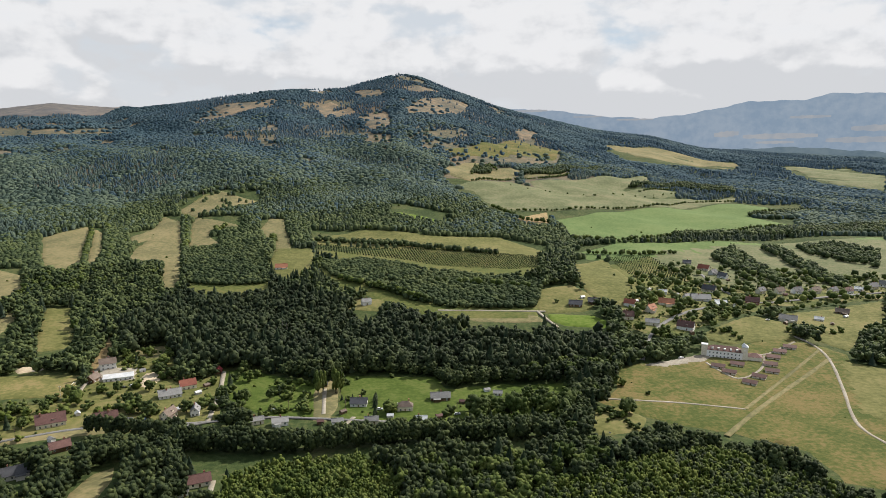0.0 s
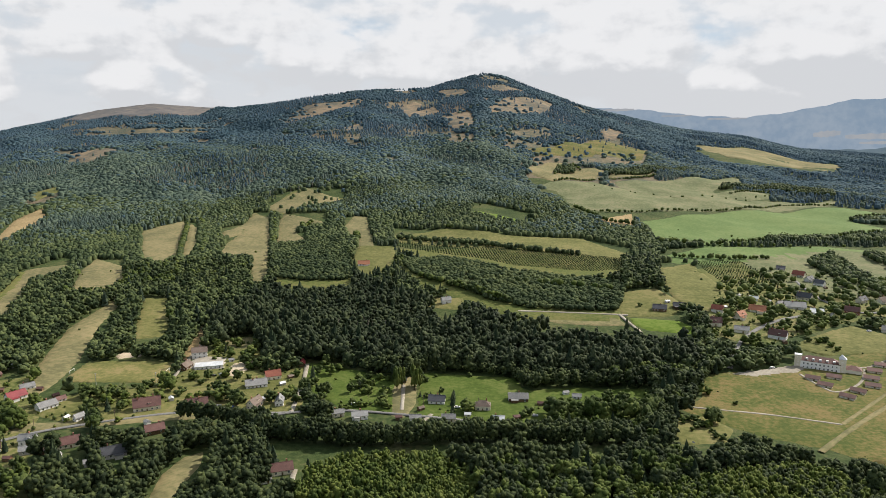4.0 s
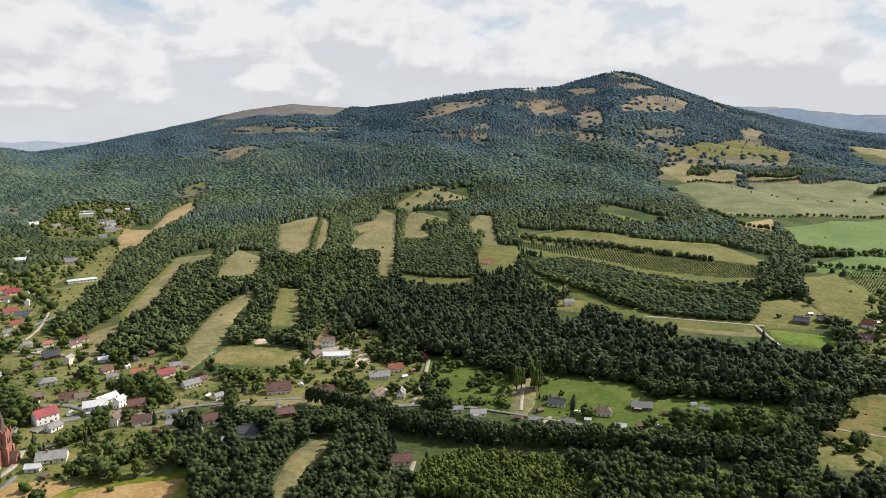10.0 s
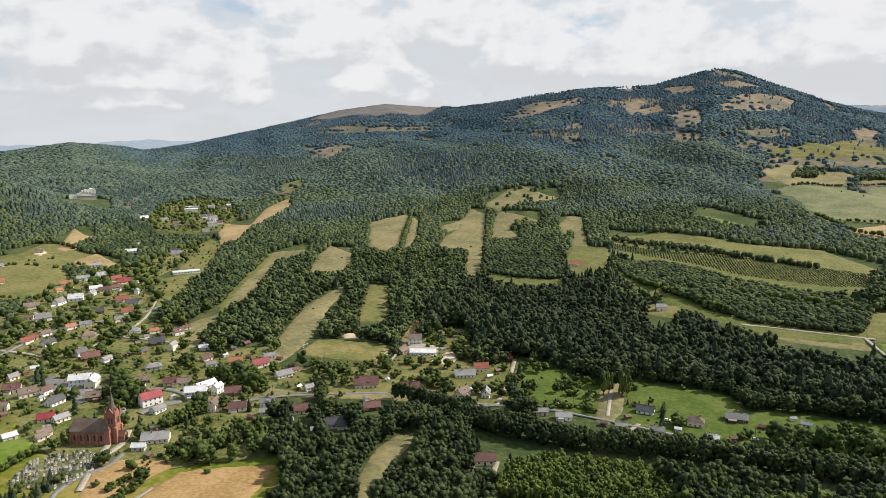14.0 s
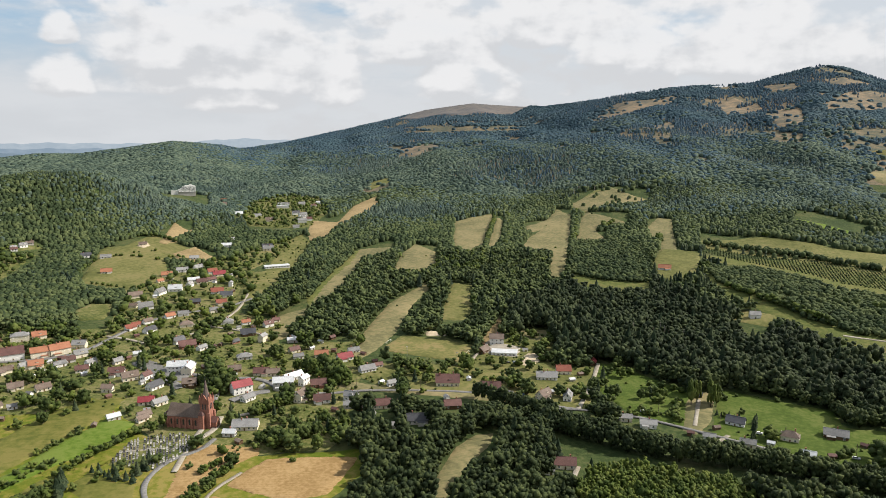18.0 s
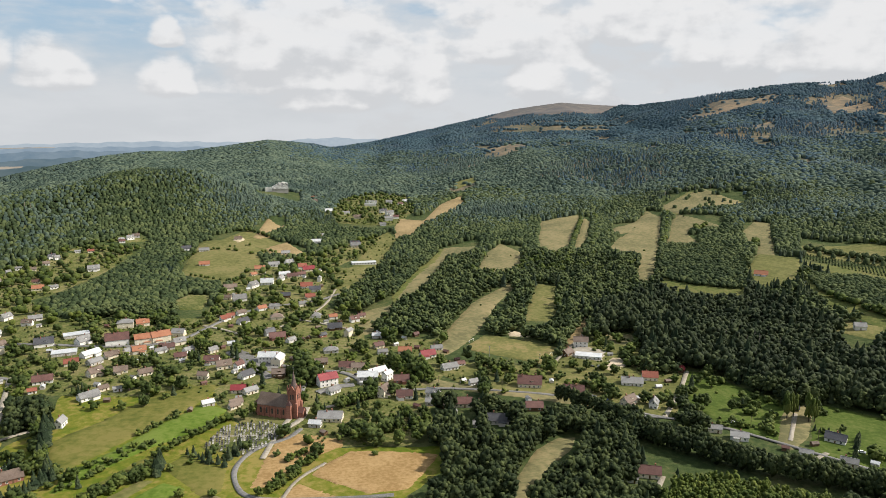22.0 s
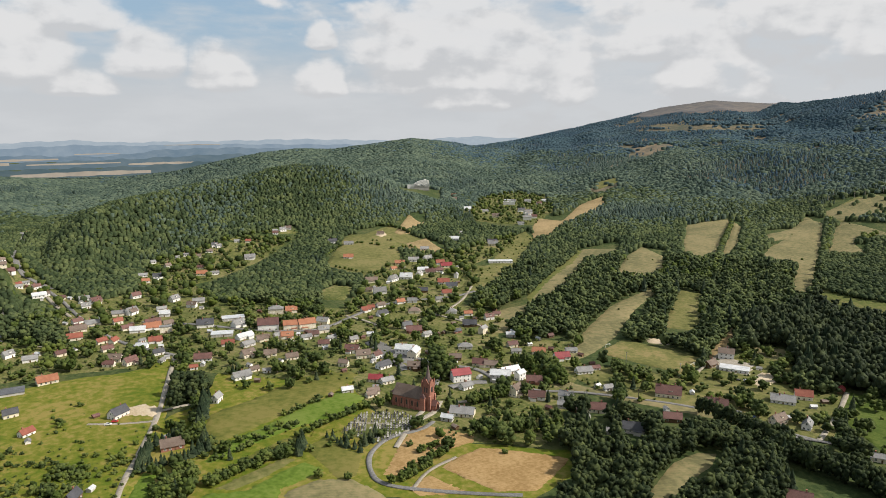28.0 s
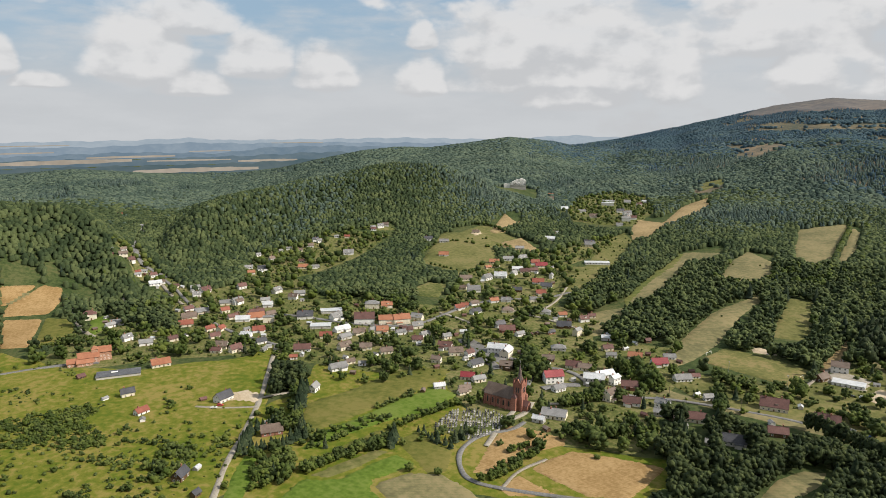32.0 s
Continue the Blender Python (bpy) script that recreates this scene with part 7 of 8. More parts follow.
tree_row(16, 3, [(-424, 223), (-429, 248), (-437, 272), (-444, 298)])
tree_row(6, 7, [(-295, 221), (-302, 251), (-307, 275), (-308, 284)])
tree_row(5, 9, [(-418, 158), (-446, 173), (-472, 183), (-493, 190), (-518, 194), (-556, 205)])
tree_row(6, 8, [(-420, 143), (-422, 159), (-402, 167), (-379, 165)])
tree_row(6, 6, [(-364, 232), (-343, 242), (-349, 255)])
tree_row(5, 6, [(-431, 321), (-411, 296), (-399, 283), (-392, 270)])
tree_row(5, 3, [(-382, 336), (-347, 336), (-323, 341), (-295, 352)])
tree_row(6, 9, [(-385, 426), (-359, 412), (-342, 409), (-332, 410)])
tree_row(6, 4, [(-330, 411), (-318, 413), (-307, 417)])
tree_row(9, 7, [(-329, 313), (-305, 326), (-285, 339), (-251, 352)])
tree_row(8, 7, [(-282, 441), (-272, 458), (-262, 476), (-266, 430), (-285, 422)])
tree_row(10, 8, [(-509, 425), (-413, 355), (-393, 352)])
tree_row(7, 9, [(-152, 471), (-147, 482), (-142, 492), (-157, 495), (-157, 481)])
tree_row(7, 5, [(-129, 482), (-114, 477), (-96, 483), (-92, 468)])
tree_row(7, 7, [(-129, 509), (-118, 498), (-112, 509), (-124, 520)])
tree_row(9, 8, [(-38, 487), (-33, 467), (-46, 488)])
tree_row(8, 9, [(6, 448), (22, 456), (31, 486), (48, 491), (25, 438)])
tree_row(9, 9, [(45, 456), (68, 460), (82, 451), (61, 496)])
tree_row(4, 9, [(129, 484), (133, 486)])
tree_row(8, 6, [(259, 662), (276, 662), (277, 638)])
tree_row(10, 6, [(189, 623), (212, 631), (232, 631), (211, 646)])
tree_row(8, 7, [(273, 806), (315, 869), (341, 827), (337, 785)])
tree_row(9, 7, [(358, 789), (303, 717), (335, 723), (419, 770), (457, 782)])
tree_row(10, 7, [(331, 664), (353, 675), (372, 659), (396, 671)])
tree_row(9, 10, [(368, 587), (397, 618), (424, 656), (387, 587)])
tree_row(9, 5, [(202, 711), (172, 661), (230, 710)])
tree_row(25, 5, [(156, 1628), (286, 1594), (319, 1565), (483, 1658), (585, 1768)])
tree_row(30, 6, [(200, 1154), (193, 1061), (517, 1177)])
tree_row(6, 6, [(-721, 41), (-716, 55), (-712, 68)])
tree_row(6, 5, [(-818, 62), (-810, 75), (-859, 74)])
tree_row(5, 8, [(-397, 124), (-378, 126), (-360, 130), (-376, 143), (-397, 137)])
tree_row(5, 5, [(-358, 116), (-357, 129), (-362, 139), (-369, 154), (-374, 187), (-376, 212)])
tree_row(7, 5, [(-395, 154), (-400, 175), (-405, 207), (-403, 227)])
tree_row(7, 5, [(-316, 200), (-318, 209)])
tree_row(5, 4, [(-507, 98), (-508, 106), (-497, 99)])
tree_row(6, 5, [(-444, 81), (-426, 93), (-406, 85), (-406, 73), (-398, 68)])
tree_row(7, 5, [(-603, 76), (-586, 90), (-614, 108)])
tree_row(6, 8, [(-493, 174), (-485, 186), (-436, 168), (-418, 163)])
tree_row(6, 7, [(-456, 146), (-443, 157), (-424, 154), (-422, 142)])
tree_row(10, 10, [(-165, 524), (-166, 560), (-153, 536), (-147, 553)])
tree_row(7, 13, [(-382, 423), (-364, 418), (-348, 417), (-334, 416), (-353, 430), (-372, 431)])
tree_row(5, 13, [(-353, 366), (-353, 368), (-332, 357)])
tree_row(9, 10, [(-312, 338), (-297, 337), (-277, 345), (-298, 348)])
tree_row(6, 10, [(-294, 430), (-279, 410), (-283, 425)])
tree_row(9, 10, [(-267, 334), (-244, 334), (-223, 342), (-210, 352), (-235, 349)])
tree_row(6, 15, [(-421, 362), (-400, 353), (-403, 363), (-430, 372)])
tree_row(6, 12, [(-373, 298), (-375, 324), (-373, 304)])
tree_row(5, 14, [(-350, 360), (-352, 366)])
tree_row(9, 9, [(-324, 302), (-320, 319), (-298, 318), (-291, 338), (-287, 362)])
tree_row(9, 9, [(-273, 322), (-268, 351), (-249, 360), (-249, 385)])
tree_row(10, 9, [(-592, 298), (-543, 300), (-502, 298), (-523, 334)])
tree_row(10, 8, [(-658, 249), (-650, 230), (-632, 198), (-609, 176)])
tree_row(9, 10, [(-666, 398), (-651, 348), (-670, 325), (-605, 402)])
tree_row(9, 8, [(-502, 218), (-477, 229), (-463, 245), (-457, 261), (-472, 290)])
tree_row(5, 12, [(-399, 379), (-408, 393), (-395, 386)])
tree_row(6, 7, [(65, 1629), (167, 1746), (246, 1770), (337, 1885)])
tree_row(7, 6, [(129, 1334), (224, 1361), (310, 1410), (425, 1477), (537, 1621), (695, 1692)])
tree_row(6, 9, [(201, 1106), (279, 1098), (371, 1165), (455, 1216), (550, 1278), (663, 1330)])
tree_row(6, 8, [(212, 1025), (283, 1012), (347, 1033)])
tree_row(6, 7, [(217, 1885), (378, 2122), (524, 2098), (611, 2110)])
tree_row(6, 8, [(69, 1711), (89, 1862), (125, 1892), (140, 1844)])
tree_row(6, 6, [(470, 1708), (606, 1835), (520, 1792)])
tree_row(6, 7, [(654, 1485), (794, 1562), (782, 1590)])
tree_row(6, 9, [(93, 1359), (146, 1252), (190, 1241), (206, 1189)])
tree_row(6, 7, [(93, 1206), (-22, 1134), (-132, 1146)])
tree_row(5, 8, [(-592, 1188), (-523, 1032), (-480, 930)])
tree_row(5, 8, [(-458, 1260), (-416, 1145), (-381, 1037)])
tree_row(5, 8, [(-576, 1209), (-504, 1072), (-462, 962)])
tree_row(6, 10, [(-265, 1091), (-252, 1047)])
tree_row(6, 9, [(-373, 1151), (-358, 1117), (-358, 1163)])
tree_row(4, 3, [(-457, 29), (-446, 40), (-432, 53), (-428, 65)])
tree_row(3.5, 3.6, [(-424, 49), (-422, 59), (-423, 63)])
tree_row(3.5, 3.6, [(-447, 76), (-447, 88)])
tree_row(3.5, 5, [(-431, 76), (-423, 83), (-422, 94), (-426, 97)])
tree_row(4, 6, [(-418, 68), (-405, 74), (-397, 77)])
tree_row(3, 4, [(-411, 80), (-400, 92), (-398, 98)])
tree_row(4, 5, [(-408, 24), (-398, 34)])
tree_row(4, 4, [(-426, 111), (-429, 119)])
tree_row(4, 3.4, [(-492, 93), (-493, 105)])
tree_row(4, 5, [(-701, 25), (-704, 31), (-704, 49), (-702, 58)])
tree_row(4, 4, [(-631, 44), (-606, 52), (-637, 53)])
spruce_row(2.2, 9, [(-404, 119), (-403, 131), (-402, 146), (-405, 164)])
spruce_row(2.2, 9, [(-408, 121), (-424, 132), (-430, 136)])
spruce_row(2.2, 8, [(-433, 138), (-433, 150), (-435, 157)])
spruce_row(3, 14, [(-428, 164), (-453, 178), (-470, 188), (-481, 196)])
spruce_row(3, 10, [(-406, 159), (-425, 168)])
tree_row(4, 9, [(-495, 172), (-496, 182), (-494, 190), (-504, 190)])
tree_row(4, 6, [(-377, 116), (-378, 126), (-381, 138), (-386, 144), (-387, 133)])
tree_row(5, 4, [(-418, 218), (-423, 234), (-425, 254), (-430, 277)])
tree_row(3.2, 3.6, [(-388, 155), (-391, 179), (-400, 204), (-400, 221)])
tree_row(3.5, 7, [(-361, 144), (-366, 167), (-367, 187), (-363, 201)])
spruce_row(4, 10, [(-361, 199), (-376, 212), (-384, 215)])
tree_row(3.2, 5, [(-384, 212), (-389, 237), (-394, 264), (-400, 293)])
spruce_row(4, 7, [(-372, 227), (-354, 228), (-340, 232)])
spruce_row(4, 9, [(-346, 238), (-356, 256)])
tree_row(3.2, 4.5, [(-295, 228), (-298, 243), (-300, 253)])
tree_row(3.5, 6, [(-317, 258), (-317, 272), (-308, 278)])
tree_row(4, 8, [(-463, 336), (-424, 361), (-403, 335)])
tree_row(4, 9, [(-350, 336), (-345, 353), (-352, 371)])
tree_row(5, 8, [(-331, 298), (-317, 304), (-301, 319), (-298, 331)])
tree_row(5, 8, [(-173, 483), (-168, 498), (-163, 511), (-157, 522)])
tree_row(5, 8, [(-128, 500), (-122, 513), (-128, 527)])
tree_row(3.5, 4, [(-157, 464), (-136, 466), (-121, 473), (-110, 478), (-103, 490)])
tree_row(5, 6, [(-99, 475), (-103, 507)])
spruce_row(3, 5, [(-76, 500), (-55, 498)])
spruce_row(3, 6, [(-47, 457), (-50, 504)])
tree_row(4, 4, [(-34, 455), (-23, 455), (-16, 460)])
tree_row(6, 10, [(-1, 470), (8, 476), (3, 484)])
tree_row(6, 12, [(19, 472), (27, 478), (38, 475)])
tree_row(6, 11, [(45, 476), (55, 483)])
tree_row(6, 12, [(61, 478), (73, 490), (88, 488), (97, 484)])
tree_row(6, 10, [(105, 504), (114, 497)])
tree_row(6, 9, [(124, 534), (135, 529), (139, 523)])
tree_row(6, 7, [(-281, 450), (-274, 463), (-285, 465)])
tree_row(6, 8, [(-207, 458), (-203, 471), (-210, 477)])
tree_row(6, 8, [(-192, 488), (-187, 501), (-183, 517)])
tree_row(6, 7, [(-329, 477), (-314, 467), (-307, 471)])
tree_row(4, 5, [(111, 457), (124, 468), (126, 447), (132, 444)])
thicket(2.3, 4.0, [(-540, -19), (-540, 0), (-538, 20), (-536, 40), (-538, 63), (-528, 63), (-512, 48), (-488, 53), (-462, 54), (-468, 33), (-481, 16), (-491, -2), (-502, -19)])
thicket(4.5, 3, [(-608, 2), (-594, 24), (-565, 47), (-546, 48), (-558, 21), (-569, 1)])
thicket(4.8, 3.2, [(-472, 27), (-460, 57), (-440, 73), (-417, 63), (-434, 38), (-449, 22)])
thicket(4, 4.5, [(-439, 75), (-427, 99), (-413, 97), (-412, 77), (-420, 70)])
thicket(7, 2.6, [(-494, 59), (-480, 96), (-445, 123), (-413, 114), (-440, 87), (-460, 57)])
thicket(5, 4, [(-428, 111), (-430, 123), (-418, 119), (-419, 110)])
thicket(5, 4, [(-407, 61), (-397, 80), (-373, 77), (-382, 59)])
thicket(8, 3, [(-446, -3), (-414, 50), (-382, 59), (-424, -4)])
thicket(3, 5, [(-366, 110), (-384, 128), (-384, 141), (-370, 139), (-354, 117), (-357, 109)])
tree_row(5, 5, [(109, 470), (117, 477), (120, 466), (127, 461)])
tree_row(5, 14, [(-420, 357), (-437, 375), (-404, 352)])
tree_row(6, 11, [(-501, 354), (-507, 367), (-524, 375)])
tree_row(6, 10, [(-380, 379), (-364, 375), (-369, 385)])
tree_row(5, 8, [(-391, 291), (-379, 290), (-370, 292)])
tree_row(4, 5, [(-350, 286), (-347, 292), (-347, 297)])
tree_row(5, 7, [(-327, 290), (-320, 303), (-314, 311)])
tree_row(6, 9, [(-686, 399), (-682, 380), (-640, 376), (-634, 389)])
tree_row(6, 6, [(-873, 538), (-922, 598), (-913, 629), (-877, 642)])
tree_row(7, 6, [(-853, 640), (-847, 674), (-805, 662), (-769, 643)])
tree_row(6, 7, [(-998, 688), (-989, 724), (-962, 740), (-921, 732)])
tree_row(7, 5, [(-813, 518), (-761, 529), (-733, 546)])
tree_row(9, 5, [(-914, 647), (-889, 684)])
tree_row(5, 9, [(-16, 811), (50, 804), (101, 794)])
tree_row(5, 9, [(-124, 827), (-66, 778), (-14, 742)])


def in_zone(word, xy):
    hit = np.zeros(len(xy), bool)
    for outline, name in FIELDS:
        if word in name:
            hit |= inside(outline, *xy.T)
    return hit


def garden_trees():
    """Orchard trees, bushes and garden trees between the houses, and shrubs on the open meadow."""
    spots = list(TREE_SPOTS)
    for word, r0, r1, gap, share, lo, hi in (("village", 380, 1150, 6.8, 0.52, 2.2, 12.5), ("village", 1150, 1750, 8.0, 0.6, 3, 11), ("lawn_plot", 380, 800, 9, 0.22, 1.5, 7), ("open_meadow", 300, 800, 6.0, 0.20, 1.0, 4.8), ("slope_meadow", 380, 760, 22, 0.10, 0.8, 2.0),
                                             ("garden", 600, 1200, 9, 0.3, 2, 5), ("meadow", 380, 1300, 26, 0.06, 2, 6)):
        xy = scatter(r0, r1, gap)
        xy = xy[in_zone(word, xy)]
        if word == "open_meadow":
            lean = wave_noise(*xy.T, 20) * 0.5 + 0.62 - np.clip((np.hypot(*xy.T) - 440) / 150, 0, 0.9)
            xy = xy[rs.rand(len(xy)) < np.clip(lean, 0.02, 0.8)]
        else:
            xy = xy[rs.rand(len(xy)) < share + 0.25 * share * wave_noise(*xy.T, 30)]
        for x, y in xy:
            spots.append((x, y, lo + (hi - lo) * rs.rand() ** 1.7))
    spots = np.array(spots)
    ok = clear_of_houses(spots[:, :2], 1.5) & ~in_zone("driveway_plot", spots[:, :2])
    spots = spots[ok]
    # keep low on the camera's side of houses
    for x, y, s in HOUSES:
        r = math.hypot(x, y)
        front = np.hypot(spots[:, 0] - x * (1 - 13 / r), spots[:, 1] - y * (1 - 13 / r)) < s + 5
        spots[front, 2] = np.minimum(spots[front, 2], 2.4)
    return spots


SPOTS = garden_trees()
order = np.argsort(-SPOTS[:, 2] / np.hypot(SPOTS[:, 0], SPOTS[:, 1]))
SPOTS = SPOTS[order]
CROWNS = [[mesh_of("crown", v, f, [M[m]], True) for v, f in KINDS["round_near"]] for m in ("garden_leaf", "bright_leaf")]
SPRUCES = [mesh_of("crown", v, f, [M["conifer"]]) for v, f in KINDS["near_spruce"]]


def trunk_mesh(r):
    """A tapered, slightly bent trunk with three limbs, unit height."""
    vs, fs, n = [], [], 0
    for a, b, r0, r1 in (((0, 0, -0.1), (0.02, 0.01, 0.55), 0.035, 0.018), ((0.01, 0, 0.3), (0.2, 0.08, 0.58), 0.016, 0.006), ((0.01, 0, 0.34), (-0.17, 0.1, 0.6), 0.016, 0.006), ((0.01, 0, 0.38), (0.03, -0.2, 0.62), 0.015, 0.006)):
        for p, q in ((a, r0), (b, r1)):
            vs += [(p[0] + q * math.cos(t), p[1] + q * math.sin(t), p[2]) for t in np.arange(6) * 1.0472]
        fs += [(n + i, n + (i + 1) % 6, n + 6 + (i + 1) % 6, n + 6 + i) for i in range(6)]
        n += 12
    me = bpy.data.meshes.new("trunk")
    me.from_pydata(vs, [], fs)
    me.materials.append(M["bark"])
    return me


TRUNK = trunk_mesh(rs)
for x, y, h in SPOTS[:290]:
    needle = rs.rand() < 0.14 and h > 3
    ob = new("spruce_tree" if needle else "garden_tree" if h > 3.2 else "bush")
    wide = h * (0.9 if needle else 0.72 + 0.35 * rs.rand())
    ob.matrix_world = pose(x, y, float(height(x, y)), 0, 0, rs.rand() * 360)
    tagged(ob, "dark green spruce standing in the gardens" if needle else "leafy green broadleaf tree with a rounded crown" if h > 3.2 else "low leafy green garden shrub",
           "tree" if h > 3.2 else "bush", "garden trees" if h > 3.2 else "garden bushes")
    part("trunk", TRUNK, ob, "", Matrix.Diagonal((h, h, h, 1)))
    crown = SPRUCES[rs.randint(4)] if needle else CROWNS[int(rs.rand() < 0.45)][rs.randint(6)]
    part("crown", crown, ob, "", Matrix.Translation((0, 0, 0.0 if h > 3.2 else -0.12 * h)) @ Matrix.Diagonal((wide, wide, h, 1)))
rest = SPOTS[290:]
far = np.hypot(rest[:, 0], rest[:, 1])
small = rest[:, 2] < 3.6
for lo, hi, grade in ((0, 410, "round_near"), (410, 800, "round_mid"), (410, 800, "far_broad"), (800, 5000, "far_broad")):
    for mat, a, b in (("garden_leaf", 0, 0.42), ("bright_leaf", 0.42, 0.75), ("shrub_leaf", 0.75, 1)):
        pick = (far >= lo) & (far < hi) & (small == (grade == "far_broad") if lo == 410 else True)
        q = rest[pick]
        u = (q[:, 0] * 7.13 + q[:, 1] * 3.7) % 1
        q = q[(u >= a) & (u < b)]
        if len(q):
            stand("garden_shrubs", grade, q[:, :2], q[:, 2], q[:, 2] * 1.05, M[mat], "leafy shrubs and fruit trees in gardens", 0.12)


q = np.array(SHRUB_SPOTS)
q = q[clear_of_houses(q[:, :2], 1.5)]
for mat, k in (("bright_leaf", 0), ("shrub_leaf", 1), ("garden_leaf", 2)):
    one = q[k::3]
    stand("meadow_shrubs", "round_mid", one[:, :2], one[:, 2], one[:, 2] * (0.8 + 0.5 * rs.rand(len(one))), M[mat], "young self-sown shrubs on the open meadow", 0.25)
if SPRUCE_SPOTS:
    q = np.array(SPRUCE_SPOTS)
    q = q[clear_of_houses(q[:, :2], 0.5)]
    stand("conifer_hedges", "near_spruce", q[:, :2], q[:, 2], q[:, 2] * 1.15, M["conifer"], "dark close-set conifers round the plots", 0.1)


q = np.array(GROVES)
q = q[clear_of_houses(q[:, :2], 1.0)]
for mat, k in (("slope_beech", 0), ("broadleaf", 1)):
    one = q[k::2]
    stand("field_grove", "far_broad", one[:, :2], one[:, 2], one[:, 2] * (0.65 + 0.25 * rs.rand(len(one))), M[mat], "planted belts of broadleaf trees between fields", 0.1)


# orchard rows
def orchard(rot, gap, along, size):
    for outline, name in [f for f in FIELDS if f[1] == "orchard_field"]:
        c, s = math.cos(radians(rot)), math.sin(radians(rot))
        lo, hi = outline.min(0), outline.max(0)
        mid, half = (lo + hi) / 2, np.hypot(*(hi - lo)) / 2
        a, b = np.meshgrid(np.arange(-half, half, gap), np.arange(-half, half, along))
        a, b = a.ravel(), b.ravel() + rs.randn(a.size) * 0.3
        xy = np.stack([mid[0] + a * c - b * s, mid[1] + a * s + b * c], -1)
        xy = xy[inside(outline, *xy.T)]
        h = size * (0.8 + 0.4 * rs.rand(len(xy)))
        stand("orchard_rows", "far_broad", xy, h, h * 1.1, M["broadleaf"], "young fruit trees planted in straight rows")


orchard(100, 6.0, 3.6, 2.4)


# dead spruces
def dead_spruce(x, y, h):
    ob = thing("dead_spruce", x, y, rs.rand() * 360, "bare grey dead spruce standing in the wood", "dead tree", "dead spruces")
    part("trunk", mesh("trunk", [slab(0, 0, h / 2, 0.35, 0.35, h), slab(0, 0, h * 0.92, 0.2, 0.2, h * 0.2)], M["dead_wood"]), ob)
    vs, fs = [], []
    for k in range(46):
        z, a = h * (0.3 + 0.66 * k / 46), k * 2.4
        r = (h - z) * 0.16 + 0.3
        n = len(vs)
        vs += [(0, 0, z + 0.12), (0, 0, z - 0.12), (r * math.cos(a), r * math.sin(a), z - 0.25 * r), (r * math.cos(a + 0.12), r * math.sin(a + 0.12), z - 0.25 * r + 0.1)]
        fs += [(n, n + 1, n + 2, n + 3)]
    part("branches", mesh("branches", [(vs, fs)], M["dead_wood"]), ob)


# young plantations
for outline, name in [f for f in FIELDS if f[1] == "plantation"]:
    lo, hi = outline.min(0), outline.max(0)
    a, b = np.meshgrid(np.arange(lo[0], hi[0], 3.8), np.arange(lo[1], hi[1], 3.8))
    xy = np.stack([a.ravel(), b.ravel()], -1) + rs.randn(a.size, 2) * 1.7
    xy = xy[inside(outline, *xy.T)]
    h = 6.8 * (0.6 + 0.6 * rs.rand(len(xy)))
    stand("young_plantation", "far_broad", xy, h, h * 1.05, M["slope_beech"], "close-planted young broadleaf trees")


# two tall poplars beside the lawn and a few street poles
for x, y, h in ((-94, 509, 21), (-91, 514, 19), (-81, 512, 22), (-78, 516, 18)):
    ob = new("poplar")
    ob.matrix_world = pose(x, y, float(height(x, y)), 0, 0, x * 7)
    tagged(ob, "tall narrow poplar at the edge of a lawn", "tree", "poplars")
    part("trunk", TRUNK, ob, "", Matrix.Diagonal((h * 0.6, h * 0.6, h, 1)))
    part("crown", CROWNS[1][int(h) % 6], ob, "", Matrix.Diagonal((h * 0.34, h * 0.34, h, 1)))
POLE = mesh("pole", [slab(0, 0, 4, 0.22, 0.22, 8.4), slab(0, 0, 7.7, 1.6, 0.12, 0.12)], M["bark"])
for x, y in ((-190, 452), (-150, 470), (-110, 480), (-70, 484), (-30, 482), (10, 476), (50, 470), (-232, 442), (-275, 430), (-320, 410), (-360, 380), (-560, 330), (-600, 300), (-640, 270)):
    pole = new("utility_pole", POLE)
    pole.matrix_world = pose(x, y, float(height(x, y)), 0, 0, 70)
    tagged(pole, "weathered wooden utility pole with a crossarm", "utility pole", "utility poles")


dead_spruce(-161, 636, 17)
dead_spruce(-159, 644, 18)
dead_spruce(-154, 634, 16)
dead_spruce(-149, 639, 19)
dead_spruce(-146, 643, 18)
dead_spruce(-140, 634, 17)
dead_spruce(-174, 641, 16)
dead_spruce(-129, 643, 15)
dead_spruce(-164, 625, 14)
dead_spruce(-514, 1422, 14)
dead_spruce(-501, 1433, 13)
dead_spruce(-518, 1406, 12)
dead_spruce(-483, 1431, 13)
dead_spruce(-558, 1480, 14)
dead_spruce(-470, 1445, 12)
dead_spruce(-584, 1517, 12)
dead_spruce(-451, 1477, 12)
dead_spruce(-422, 1499, 12)
dead_spruce(-1196, 479, 14)
dead_spruce(-1192, 486, 14)


